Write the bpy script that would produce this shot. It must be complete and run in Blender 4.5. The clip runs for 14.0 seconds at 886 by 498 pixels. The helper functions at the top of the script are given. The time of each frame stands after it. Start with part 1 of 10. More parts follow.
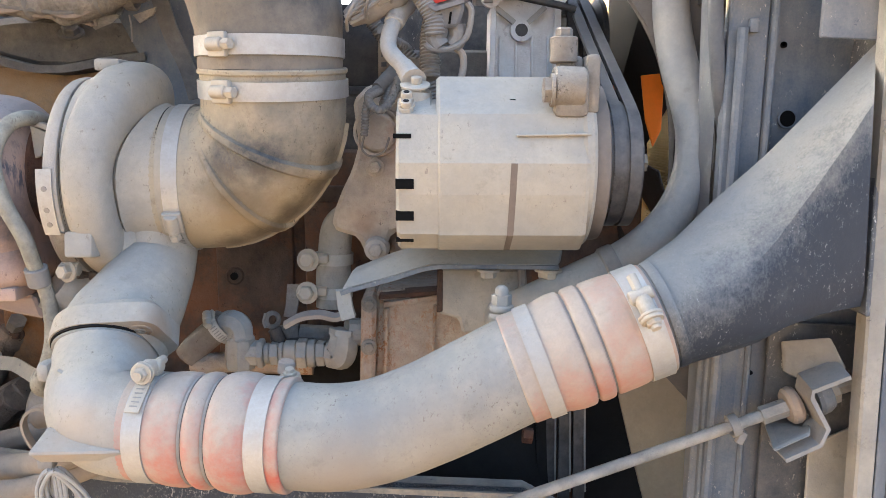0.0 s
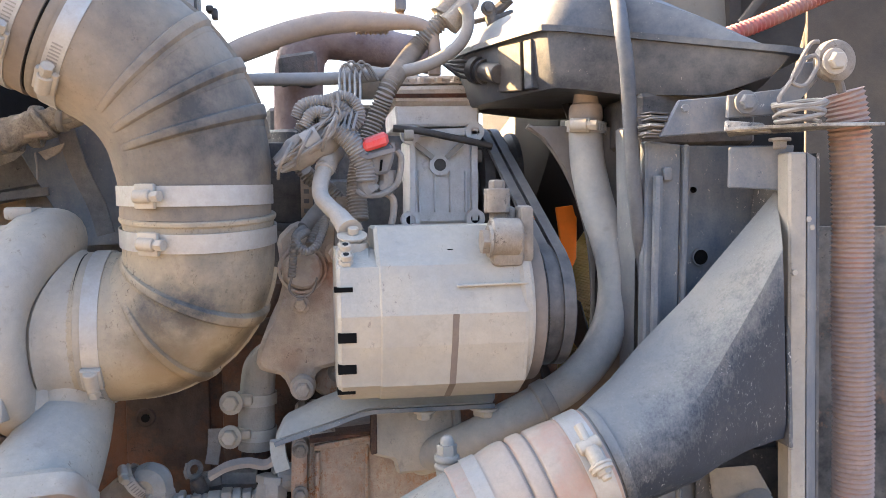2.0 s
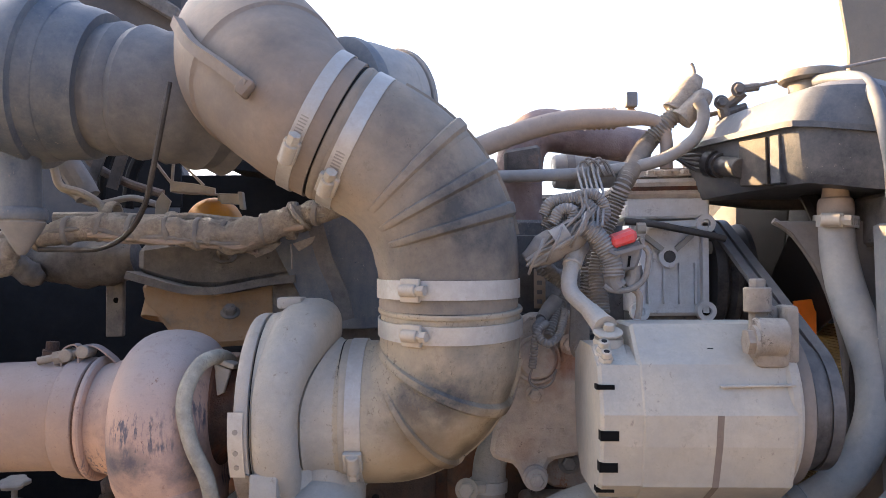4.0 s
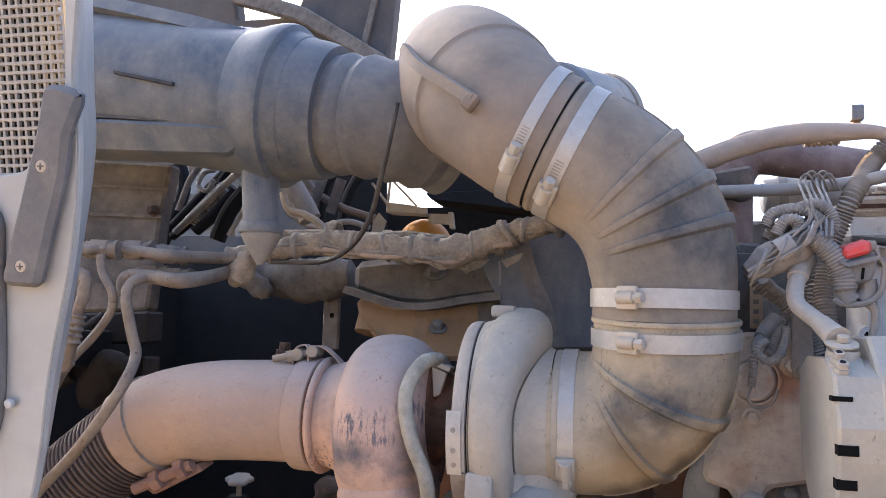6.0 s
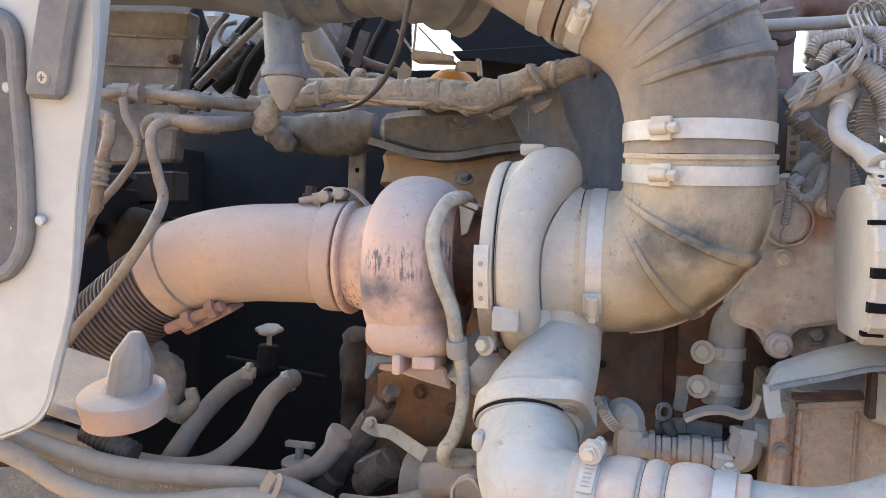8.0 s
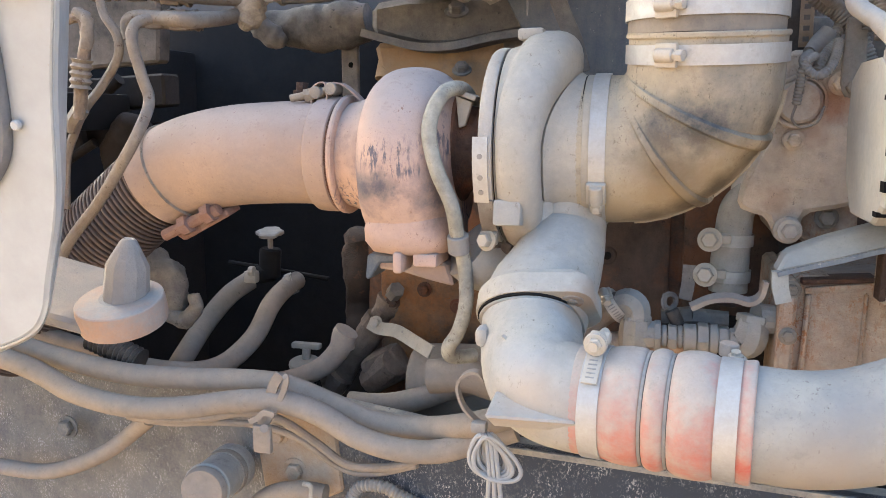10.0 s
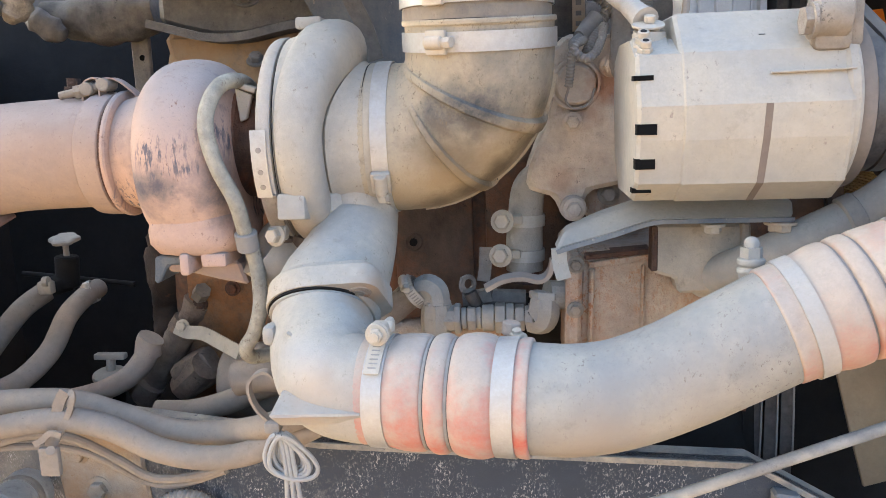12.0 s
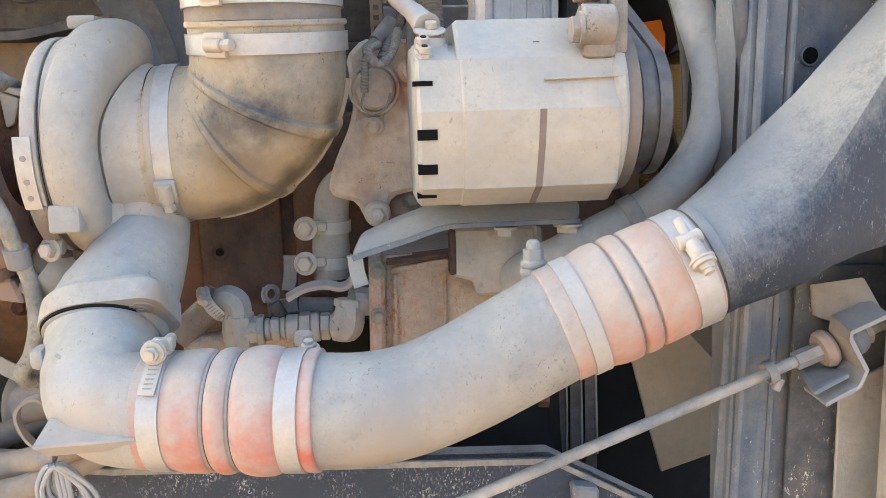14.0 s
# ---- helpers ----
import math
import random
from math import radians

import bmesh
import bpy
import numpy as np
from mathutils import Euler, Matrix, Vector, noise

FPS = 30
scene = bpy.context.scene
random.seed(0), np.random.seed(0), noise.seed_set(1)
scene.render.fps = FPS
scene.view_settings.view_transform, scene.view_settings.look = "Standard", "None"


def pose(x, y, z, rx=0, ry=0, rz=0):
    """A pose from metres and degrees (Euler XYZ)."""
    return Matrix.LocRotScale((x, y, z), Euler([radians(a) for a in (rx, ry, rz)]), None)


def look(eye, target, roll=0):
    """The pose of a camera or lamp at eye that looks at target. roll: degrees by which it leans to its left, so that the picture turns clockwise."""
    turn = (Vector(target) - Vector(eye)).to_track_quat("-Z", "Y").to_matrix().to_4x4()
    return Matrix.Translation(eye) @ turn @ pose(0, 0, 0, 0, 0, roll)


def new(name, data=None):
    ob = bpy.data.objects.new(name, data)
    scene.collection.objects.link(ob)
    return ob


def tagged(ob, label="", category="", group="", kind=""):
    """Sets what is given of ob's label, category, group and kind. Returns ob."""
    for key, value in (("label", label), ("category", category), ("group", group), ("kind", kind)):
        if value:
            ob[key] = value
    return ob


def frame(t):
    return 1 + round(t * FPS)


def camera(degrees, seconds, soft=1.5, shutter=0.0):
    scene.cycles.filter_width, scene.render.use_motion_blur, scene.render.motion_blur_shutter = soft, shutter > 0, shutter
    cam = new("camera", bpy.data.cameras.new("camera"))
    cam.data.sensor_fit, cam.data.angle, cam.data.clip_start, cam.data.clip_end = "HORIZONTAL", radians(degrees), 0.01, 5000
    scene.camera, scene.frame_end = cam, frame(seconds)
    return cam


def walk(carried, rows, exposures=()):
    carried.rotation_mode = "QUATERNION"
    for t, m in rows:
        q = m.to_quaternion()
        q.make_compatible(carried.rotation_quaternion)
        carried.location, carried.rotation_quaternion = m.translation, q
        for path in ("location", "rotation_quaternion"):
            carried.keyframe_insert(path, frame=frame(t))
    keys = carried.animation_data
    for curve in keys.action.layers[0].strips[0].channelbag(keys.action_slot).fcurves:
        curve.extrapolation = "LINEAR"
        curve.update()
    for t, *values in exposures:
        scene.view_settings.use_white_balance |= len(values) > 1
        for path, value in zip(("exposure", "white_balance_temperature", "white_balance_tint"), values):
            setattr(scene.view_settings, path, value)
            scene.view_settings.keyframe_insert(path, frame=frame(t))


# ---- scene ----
# the camera and its walk
cam = camera(57.5, 14.0, soft=0.7)
PATH = [
    (0, (-0.001, 0.005, 1.417), (0.018, 1.98, 1.105), 0.2),
    (0.5, (-0.046, -0.006, 1.442), (0.143, 1.966, 1.167), -0.4),
    (1, (-0.041, 0.005, 1.457), (0.222, 1.978, 1.27), -0.6),
    (1.5, (-0.044, 0.012, 1.465), (0.261, 1.983, 1.317), -0.7),
    (2, (-0.054, 0.012, 1.477), (0.264, 1.984, 1.363), -0.7),
    (2.5, (-0.068, 0.008, 1.493), (0.249, 1.982, 1.448), -0.8),
    (3, (-0.1, 0.006, 1.494), (0.177, 1.986, 1.502), -0.8),
    (3.5, (-0.131, 0.002, 1.494), (-0.014, 1.999, 1.529), -0.5),
    (4, (-0.153, 0.0, 1.499), (-0.195, 1.999, 1.568), -0.1),
    (4.2, (-0.161, -0.003, 1.501), (-0.262, 1.993, 1.584), 0.1),
    (6.3, (-0.192, -0.023, 1.441), (-0.68, 1.907, 1.638), 1.9),
    (6.5, (-0.189, -0.021, 1.434), (-0.684, 1.91, 1.599), 1.9),
    (7, (-0.188, -0.017, 1.42), (-0.686, 1.918, 1.496), 1.9),
    (7.5, (-0.192, -0.015, 1.408), (-0.705, 1.918, 1.41), 1.9),
    (8, (-0.198, -0.009, 1.396), (-0.713, 1.922, 1.322), 1.9),
    (8.5, (-0.199, -0.01, 1.386), (-0.716, 1.918, 1.249), 1.6),
    (8.7, (-0.199, -0.008, 1.382), (-0.716, 1.918, 1.222), 1.4),
    (10.8, (-0.192, 0.024, 1.394), (-0.686, 1.927, 1.029), -1.3),
    (11, (-0.182, 0.026, 1.394), (-0.645, 1.938, 1.033), -1.5),
    (11.5, (-0.158, 0.034, 1.392), (-0.469, 1.976, 1.032), -1.7),
    (12, (-0.131, 0.034, 1.392), (-0.313, 1.993, 1.033), -2.0),
    (12.5, (-0.104, 0.034, 1.396), (-0.168, 2.0, 1.034), -2.3),
    (13, (-0.087, 0.038, 1.395), (-0.078, 2.006, 1.038), -2.2),
    (13.5, (-0.076, 0.048, 1.39), (0.017, 2.013, 1.03), -2.1),
    (14, (-0.073, 0.046, 1.391), (0.095, 2.006, 1.03), -1.8),
]

EXPOSURE = [(0, 3.8, 6010, 3), (0.5, 3.76, 5890, 3), (1, 3.7, 5810, 4), (2, 3.61, 5740, 6), (2.5, 3.40, 5700, 7.5), (3, 3.08, 5670, 9), (4.2, 3.05, 5650, 10), (6.3, 3.37, 5640, 10), (7, 3.67, 5670, 8), (7.5, 3.82, 5690, 7), (8.5, 3.81, 5840, 4), (11, 3.93, 5940, 3), (14, 3.96, 6040, 2)]
walk(cam, [(t, look(eye, target, roll)) for t, eye, target, roll in PATH],
     EXPOSURE)

# daylight: a low sun behind the engine, open sky on the near side
SUN_FROM = Vector((-0.76, 0.53, 0.38)).normalized()
world = bpy.data.worlds.new("World")
scene.world = world
world.use_nodes = True
wn = world.node_tree.nodes
sky = wn.new("ShaderNodeTexSky")
sky.sky_type = "NISHITA"
sky.sun_disc = False
sky.sun_elevation = math.asin(SUN_FROM.z)
sky.sun_rotation = math.atan2(SUN_FROM.x, SUN_FROM.y)
sky.dust_density = 6.5
sky.air_density = 0.65
sky.ozone_density = 0.6
wn["Background"].inputs["Strength"].default_value = 0.098
world.node_tree.links.new(sky.outputs[0], wn["Background"].inputs[0])
sun = new("sun", bpy.data.lights.new("sun", "SUN"))
sun.data.energy = 5.0
sun.data.angle = radians(0.6)
sun.data.color = (1.0, 0.60, 0.25)
sun.matrix_world = look(SUN_FROM * 20, (0, 0, 0))


# ---------------------------------------------------------------- materials
def node(nt, kind, x=0, **inputs):
    n = nt.nodes.new(kind)
    for k, v in inputs.items():
        n.inputs[k].default_value = v
    return n


def mix_colour(nt, fac, a, b):
    m = nt.nodes.new("ShaderNodeMix")
    m.data_type = "RGBA"
    for sock, val in ((m.inputs[0], fac), (m.inputs[6], a), (m.inputs[7], b)):
        if isinstance(val, (int, float)):
            sock.default_value = val
        elif isinstance(val, tuple):
            sock.default_value = (*val, 1)
        else:
            nt.links.new(val, sock)
    return m.outputs[2]


def math_node(nt, op, a, b=0.0, clamp=False):
    m = nt.nodes.new("ShaderNodeMath")
    m.operation, m.use_clamp = op, clamp
    for sock, val in zip(m.inputs, (a, b)):
        if isinstance(val, (int, float)):
            sock.default_value = val
        else:
            nt.links.new(val, sock)
    return m.outputs[0]


def ramp(nt, fac, lo, hi):
    m = nt.nodes.new("ShaderNodeMapRange")
    m.inputs["From Min"].default_value, m.inputs["From Max"].default_value = lo, hi
    nt.links.new(fac, m.inputs["Value"])
    return m.outputs[0]


def noise_node(nt, scale, detail=4.0, rough=0.6, stretch=None):
    tc = nt.nodes.new("ShaderNodeNewGeometry")
    src = tc.outputs["Position"]
    if stretch:
        mp = nt.nodes.new("ShaderNodeMapping")
        mp.inputs["Scale"].default_value = stretch
        nt.links.new(src, mp.inputs["Vector"])
        src = mp.outputs[0]
    n = node(nt, "ShaderNodeTexNoise", Scale=scale, Detail=detail, Roughness=rough)
    nt.links.new(src, n.inputs["Vector"])
    return n.outputs["Fac"]


DUST = (0.40, 0.335, 0.255)


def dusty(name, base, dust=DUST, amount=0.5, up=0.5, rough=0.75, metal=0.0, scale=14.0, bump=0.25, spot=None,
          spot_amount=0.0, spot_scale=9.0, speck=0.0, speck_colour=(0.5, 0.45, 0.38), grain=420.0, stretch=None, stains=0.3, blot=1.0, mott=0.5, grainy=0.28, top=None, scratch=0.0, chips=0.0, pit=0.2, worn=(), drift=None, patches=(), speck_scale=170.0):
    """A surface under dust. amount: how much dust lies on it; up: how much more lies on faces that look up;
    spot: colour of rust or of bare patches; speck: splashes; drift: (direction, start, reach) of dust that was blown on from one side;
    patches: (place, size, colour, strength) of stains."""
    m = bpy.data.materials.new(name)
    m.use_nodes = True
    nt = m.node_tree
    bsdf = nt.nodes["Principled BSDF"]
    big = noise_node(nt, scale * 1.3, 8.0, 0.68, stretch)
    mid = noise_node(nt, scale * 5.0, 6.0, 0.65)
    fine = noise_node(nt, grain, 3.0, 0.7)
    geo = nt.nodes.new("ShaderNodeNewGeometry")
    sep = nt.nodes.new("ShaderNodeSeparateXYZ")
    nt.links.new(geo.outputs["Normal"], sep.inputs[0])
    colour = mix_colour(nt, math_node(nt, "MULTIPLY", mid, 0.7), base, tuple(c * 0.55 for c in base))
    if spot:
        patch = ramp(nt, noise_node(nt, spot_scale, 7.0, 0.72), 0.62 - spot_amount * 0.3, 0.70 - spot_amount * 0.22)
        colour = mix_colour(nt, patch, colour, spot)
    centred = lambda n, k: math_node(nt, "MULTIPLY", math_node(nt, "SUBTRACT", n, 0.5), k)
    fac = math_node(nt, "ADD", centred(big, blot), centred(mid, mott))
    fac = math_node(nt, "ADD", fac, math_node(nt, "MULTIPLY", sep.outputs[2], up * 0.5))
    fac = math_node(nt, "ADD", fac, amount)
    for at, size, depth in worn:   # places where the dust is rubbed off
        dist = nt.nodes.new("ShaderNodeVectorMath")
        dist.operation = "DISTANCE"
        nt.links.new(geo.outputs["Position"], dist.inputs[0])
        dist.inputs[1].default_value = at
        near = math_node(nt, "ADD", math_node(nt, "DIVIDE", dist.outputs["Value"], size), math_node(nt, "ADD", centred(big, 1.6), centred(mid, 0.7)))
        fac = math_node(nt, "SUBTRACT", fac, math_node(nt, "MULTIPLY", ramp(nt, math_node(nt, "SUBTRACT", 1.2, near), 0.0, 1.2), depth))
    if drift:
        toward, start, reach = drift
        dot = nt.nodes.new("ShaderNodeVectorMath")
        dot.operation = "DOT_PRODUCT"
        nt.links.new(geo.outputs["Position"], dot.inputs[0])
        dot.inputs[1].default_value = toward
        ragged = math_node(nt, "ADD", dot.outputs["Value"], math_node(nt, "ADD", centred(noise_node(nt, 40.0, 6.0, 0.7), reach * 1.0), centred(noise_node(nt, 420.0, 4.0, 0.8, (1.0, 1.0, 0.6)), reach * 1.0)))
        fac = math_node(nt, "ADD", fac, math_node(nt, "SUBTRACT", math_node(nt, "MULTIPLY", ramp(nt, ragged, start - reach / 2, start + reach / 2), 1.3), 0.65))
    fac = math_node(nt, "ADD", fac, centred(fine, grainy), True)
    warm = mix_colour(nt, ramp(nt, noise_node(nt, 11.0, 5.0, 0.65), 0.35, 0.65), tuple(c * k for c, k in zip(dust, (0.80, 0.85, 0.92))), tuple(min(1, c * k) for c, k in zip(dust, (1.10, 1.06, 0.98))))
    dust_var = mix_colour(nt, math_node(nt, "MULTIPLY", ramp(nt, fine, 0.35, 0.65), 0.32), warm, tuple(c * 0.72 for c in dust))
    dust_var = mix_colour(nt, math_node(nt, "MULTIPLY", ramp(nt, noise_node(nt, 120.0, 5.0, 0.7), 0.45, 0.65), 0.18), dust_var, tuple(min(1, c * 1.22) for c in dust))
    if top:
        dust_var = mix_colour(nt, ramp(nt, math_node(nt, "ADD", sep.outputs[2], centred(big, 0.8)), 0.05, 0.75), dust_var, top)
    colour = mix_colour(nt, fac, colour, dust_var)
    if scratch:
        lines = ramp(nt, noise_node(nt, 210.0, 4.0, 0.7, (1.0, 1.0, 0.22)), 0.50, 0.60)
        where = ramp(nt, noise_node(nt, 13.0, 4.0, 0.6), 0.60 - scratch * 0.2, 0.70 - scratch * 0.2)
        colour = mix_colour(nt, math_node(nt, "MULTIPLY", lines, where), colour, base)
    if chips:
        ch = ramp(nt, noise_node(nt, 75.0, 8.0, 0.8), 0.66 - chips * 0.1, 0.69 - chips * 0.1)
        colour = mix_colour(nt, math_node(nt, "MULTIPLY", ch, 0.85), colour, tuple(c * 0.8 for c in base))
    stain = math_node(nt, "MULTIPLY", ramp(nt, noise_node(nt, 42.0, 7.0, 0.75), 0.58, 0.68), stains)
    colour = mix_colour(nt, stain, colour, tuple(c * 0.45 for c in dust))
    if speck:
        sp = ramp(nt, noise_node(nt, speck_scale, 6.0, 0.8, (1.0, 1.0, 0.6)), 0.66 - speck * 0.11, 0.70 - speck * 0.11)
        sp = math_node(nt, "MULTIPLY", sp, ramp(nt, noise_node(nt, 22.0, 3.0), 0.42, 0.62))
        colour = mix_colour(nt, sp, colour, speck_colour)
    if pit:
        pt = ramp(nt, noise_node(nt, 260.0, 6.0, 0.8), 0.57, 0.66)
        pt = math_node(nt, "MULTIPLY", pt, math_node(nt, "MULTIPLY", ramp(nt, noise_node(nt, 19.0, 5.0, 0.7), 0.30, 0.62), pit))
        colour = mix_colour(nt, pt, colour, tuple(c * 0.45 for c in base))
    for at, size, stain_colour, strength in patches:
        dist = nt.nodes.new("ShaderNodeVectorMath")
        dist.operation = "DISTANCE"
        nt.links.new(geo.outputs["Position"], dist.inputs[0])
        dist.inputs[1].default_value = at
        near = math_node(nt, "ADD", math_node(nt, "DIVIDE", dist.outputs["Value"], size), math_node(nt, "ADD", centred(big, 1.5), centred(mid, 0.6)))
        colour = mix_colour(nt, math_node(nt, "MULTIPLY", ramp(nt, math_node(nt, "SUBTRACT", 1.2, near), 0.0, 0.9), strength), colour, stain_colour)
    nt.links.new(colour, bsdf.inputs["Base Color"])
    nt.links.new(math_node(nt, "ADD", math_node(nt, "MULTIPLY", fac, 0.95 - rough), rough, True), bsdf.inputs["Roughness"])
    if metal:
        nt.links.new(math_node(nt, "MULTIPLY", math_node(nt, "SUBTRACT", 1.0, fac), metal, True), bsdf.inputs["Metallic"])
    bsdf.inputs["Specular IOR Level"].default_value = 0.3
    if bump:
        h = math_node(nt, "ADD", math_node(nt, "MULTIPLY", mid, 1.0), math_node(nt, "MULTIPLY", fine, 0.45))
        h = math_node(nt, "ADD", h, math_node(nt, "MULTIPLY", big, 0.5))
        b = node(nt, "ShaderNodeBump", Strength=min(1.0, bump * 1.6), Distance=0.003)
        nt.links.new(h, b.inputs["Height"])
        nt.links.new(b.outputs[0], bsdf.inputs["Normal"])
    return m


def plain(name, colour, rough=0.5, metal=0.0):
    m = bpy.data.materials.new(name)
    m.use_nodes = True
    b = m.node_tree.nodes["Principled BSDF"]
    b.inputs["Base Color"].default_value = (*colour, 1)
    b.inputs["Roughness"].default_value, b.inputs["Metallic"].default_value = rough, metal
    b.inputs["Specular IOR Level"].default_value = 0.05
    return m


GREYDUST = (0.385, 0.338, 0.28)
ALU = dusty("dusty_aluminium", (0.33, 0.33, 0.33), GREYDUST, 0.75, 0.35, 0.5, 0.5, bump=0.3)
CAST = dusty("dusty_cast_aluminium", (0.24, 0.235, 0.228), (0.362, 0.328, 0.276), 0.84, 0.25, 0.6, 0.25, bump=0.16, grain=700, pit=0.26, stains=0.28, speck=0.6, speck_colour=(0.20, 0.165, 0.13), blot=1.3,
             patches=(((-0.300, 0.640, 1.165), 0.035, (0.40, 0.295, 0.205), 0.5), ((-0.345, 0.80, 1.272), 0.03, (0.27, 0.20, 0.14), 0.55), ((-0.310, 0.66, 1.19), 0.025, (0.33, 0.325, 0.32), 0.45), ((-0.2655, 0.728, 1.222), 0.022, (0.33, 0.225, 0.145), 0.7)))
PIPE = dusty("charge_pipe_dust", (0.17, 0.173, 0.180), (0.300, 0.276, 0.238), 0.74, 0.25, 0.5, 0.3, scale=7, bump=0.06, speck=0.7, speck_scale=260.0, speck_colour=(0.15, 0.13, 0.11), chips=0.1, stains=0.35, blot=1.7, mott=0.6, pit=0.3,
             patches=(((-0.07, 0.62, 1.118), 0.05, (0.33, 0.255, 0.185), 0.5), ((0.0, 0.62, 1.14), 0.05, (0.32, 0.255, 0.19), 0.4)))
ALTERN = dusty("alternator_dust", (0.20, 0.19, 0.18), (0.345, 0.314, 0.265), 0.92, 0.15, 0.6, 0.2, bump=0.08, stains=0.25, speck=0.55, speck_colour=(0.24, 0.20, 0.165), pit=0.16, scale=9, blot=0.9, mott=0.35)
RUBBER = dusty("dusty_rubber", (0.066, 0.068, 0.070), (0.348, 0.292, 0.212), 0.95, 0.1, 0.6, scale=8, bump=0.16, blot=0.9, mott=0.5, stains=0.45, speck=0.75, speck_colour=(0.11, 0.092, 0.068), pit=0.4,
               worn=(((-0.105, 0.775, 1.425), 0.060, 0.34), ((-0.150, 0.760, 1.415), 0.034, 0.2), ((-0.200, 0.775, 1.395), 0.032, 0.32), ((-0.175, 0.768, 1.382), 0.030, 0.42), ((-0.140, 0.772, 1.375), 0.032, 0.42), ((-0.205, 0.782, 1.345), 0.040, 0.72), ((-0.180, 0.785, 1.325), 0.032, 0.64), ((-0.120, 0.79, 1.345), 0.022, 0.5)),
               patches=(((-0.190, 0.790, 1.300), 0.060, (0.36, 0.245, 0.115), 0.62), ((-0.125, 0.80, 1.335), 0.040, (0.33, 0.235, 0.12), 0.55), ((-0.235, 0.80, 1.300), 0.04, (0.345, 0.255, 0.145), 0.5), ((-0.205, 0.822, 1.294), 0.022, (0.075, 0.058, 0.038), 0.6), ((-0.172, 0.818, 1.304), 0.024, (0.075, 0.058, 0.038), 0.7), ((-0.142, 0.815, 1.322), 0.024, (0.07, 0.055, 0.036), 0.75), ((-0.114, 0.815, 1.348), 0.022, (0.075, 0.058, 0.038), 0.7), ((-0.098, 0.812, 1.378), 0.020, (0.085, 0.066, 0.044), 0.6)))
CUFF = dusty("dusty_rubber_cuff", (0.10, 0.098, 0.095), (0.352, 0.308, 0.243), 0.97, 0.2, 0.6, scale=9, bump=0.1, blot=0.5, mott=0.3, stains=0.25, pit=0.2)
RUBBER_UP = dusty("dusty_rubber_hose", (0.055, 0.056, 0.058), (0.266, 0.222, 0.172), 0.84, 0.1, 0.6, scale=7, bump=0.12, blot=1.2, mott=0.4, stains=0.35, speck=0.5, speck_colour=(0.12, 0.10, 0.08), pit=0.3,
                  worn=(((-0.150, 0.757, 1.525), 0.075, 0.50), ((-0.215, 0.752, 1.63), 0.05, 0.35), ((-0.110, 0.775, 1.545), 0.05, 0.40), ((-0.165, 0.752, 1.575), 0.030, 0.42), ((-0.185, 0.750, 1.600), 0.026, 0.40), ((-0.135, 0.762, 1.600), 0.03, 0.36)))
BLACKRUB = dusty("black_rubber", (0.018, 0.018, 0.02), (0.2, 0.17, 0.14), 0.18, 0.2, 0.5, bump=0.1)
HOSE = dusty("dusty_hose", (0.07, 0.065, 0.06), (0.345, 0.276, 0.222), 0.92, 0.2, 0.6, bump=0.08, chips=0.06, blot=0.7, mott=0.35)
HEATER = dusty("brown_heater_hose", (0.06, 0.055, 0.05), (0.262, 0.216, 0.172), 0.90, 0.2, 0.6, bump=0.08, chips=0.08, blot=0.9, mott=0.4, stains=0.3, pit=0.25)
RUSTPINK = dusty("rusty_pink_bracket", (0.16, 0.075, 0.055), (0.27, 0.19, 0.165), 0.55, 0.2, 0.75, scale=24, bump=0.4, blot=1.6, chips=0.5)
OILRUST = dusty("oily_rust_stain", (0.014, 0.011, 0.010), (0.07, 0.045, 0.032), 0.25, 0.3, 0.7, scale=9, bump=0.4, spot=(0.13, 0.052, 0.02), spot_amount=0.22, blot=1.7, mott=0.8)
HOSE_PALE = dusty("pale_hose", (0.13, 0.15, 0.175), (0.372, 0.342, 0.300), 0.72, 0.2, 0.6, bump=0.08, blot=1.2)
HOSE_GREY = dusty("grey_hose", (0.10, 0.10, 0.105), (0.30, 0.275, 0.245), 0.75, 0.25, 0.5, bump=0.1)
HOSE_BLUE = dusty("blue_grey_hose", (0.06, 0.068, 0.082), (0.215, 0.205, 0.195), 0.52, 0.25, 0.5, bump=0.12, blot=1.5, mott=0.6)
RED = dusty("red_silicone", (0.44, 0.062, 0.034), (0.375, 0.308, 0.250), 0.93, 0.22, 0.55, scale=13, blot=1.5, mott=0.6, bump=0.06, pit=0.15, stains=0.25, speck=0.4, speck_colour=(0.27, 0.20, 0.15),
            worn=(((-0.212, 0.632, 1.118), 0.034, 0.36), ((-0.183, 0.628, 1.116), 0.020, 0.42), ((-0.150, 0.622, 1.138), 0.036, 0.48), ((-0.148, 0.650, 1.190), 0.026, 0.42), ((-0.256, 0.640, 1.128), 0.026, 0.36), ((-0.126, 0.620, 1.14), 0.02, 0.4)))
RED_FADED = dusty("faded_red_silicone", (0.40, 0.105, 0.065), (0.372, 0.305, 0.245), 0.86, 0.35, 0.6, scale=11, blot=1.5, mott=0.6, bump=0.06, pit=0.12, stains=0.2,
                  worn=(((0.082, 0.62, 1.185), 0.025, 0.16), ((0.122, 0.62, 1.195), 0.028, 0.18), ((0.158, 0.615, 1.21), 0.03, 0.20)))
BAND = dusty("steel_band", (0.48, 0.475, 0.46), (0.385, 0.348, 0.295), 0.48, 0.15, 0.25, 0.9, scale=20, bump=0.06, stains=0.3, blot=0.8, mott=0.35, pit=0.1, grainy=0.25)
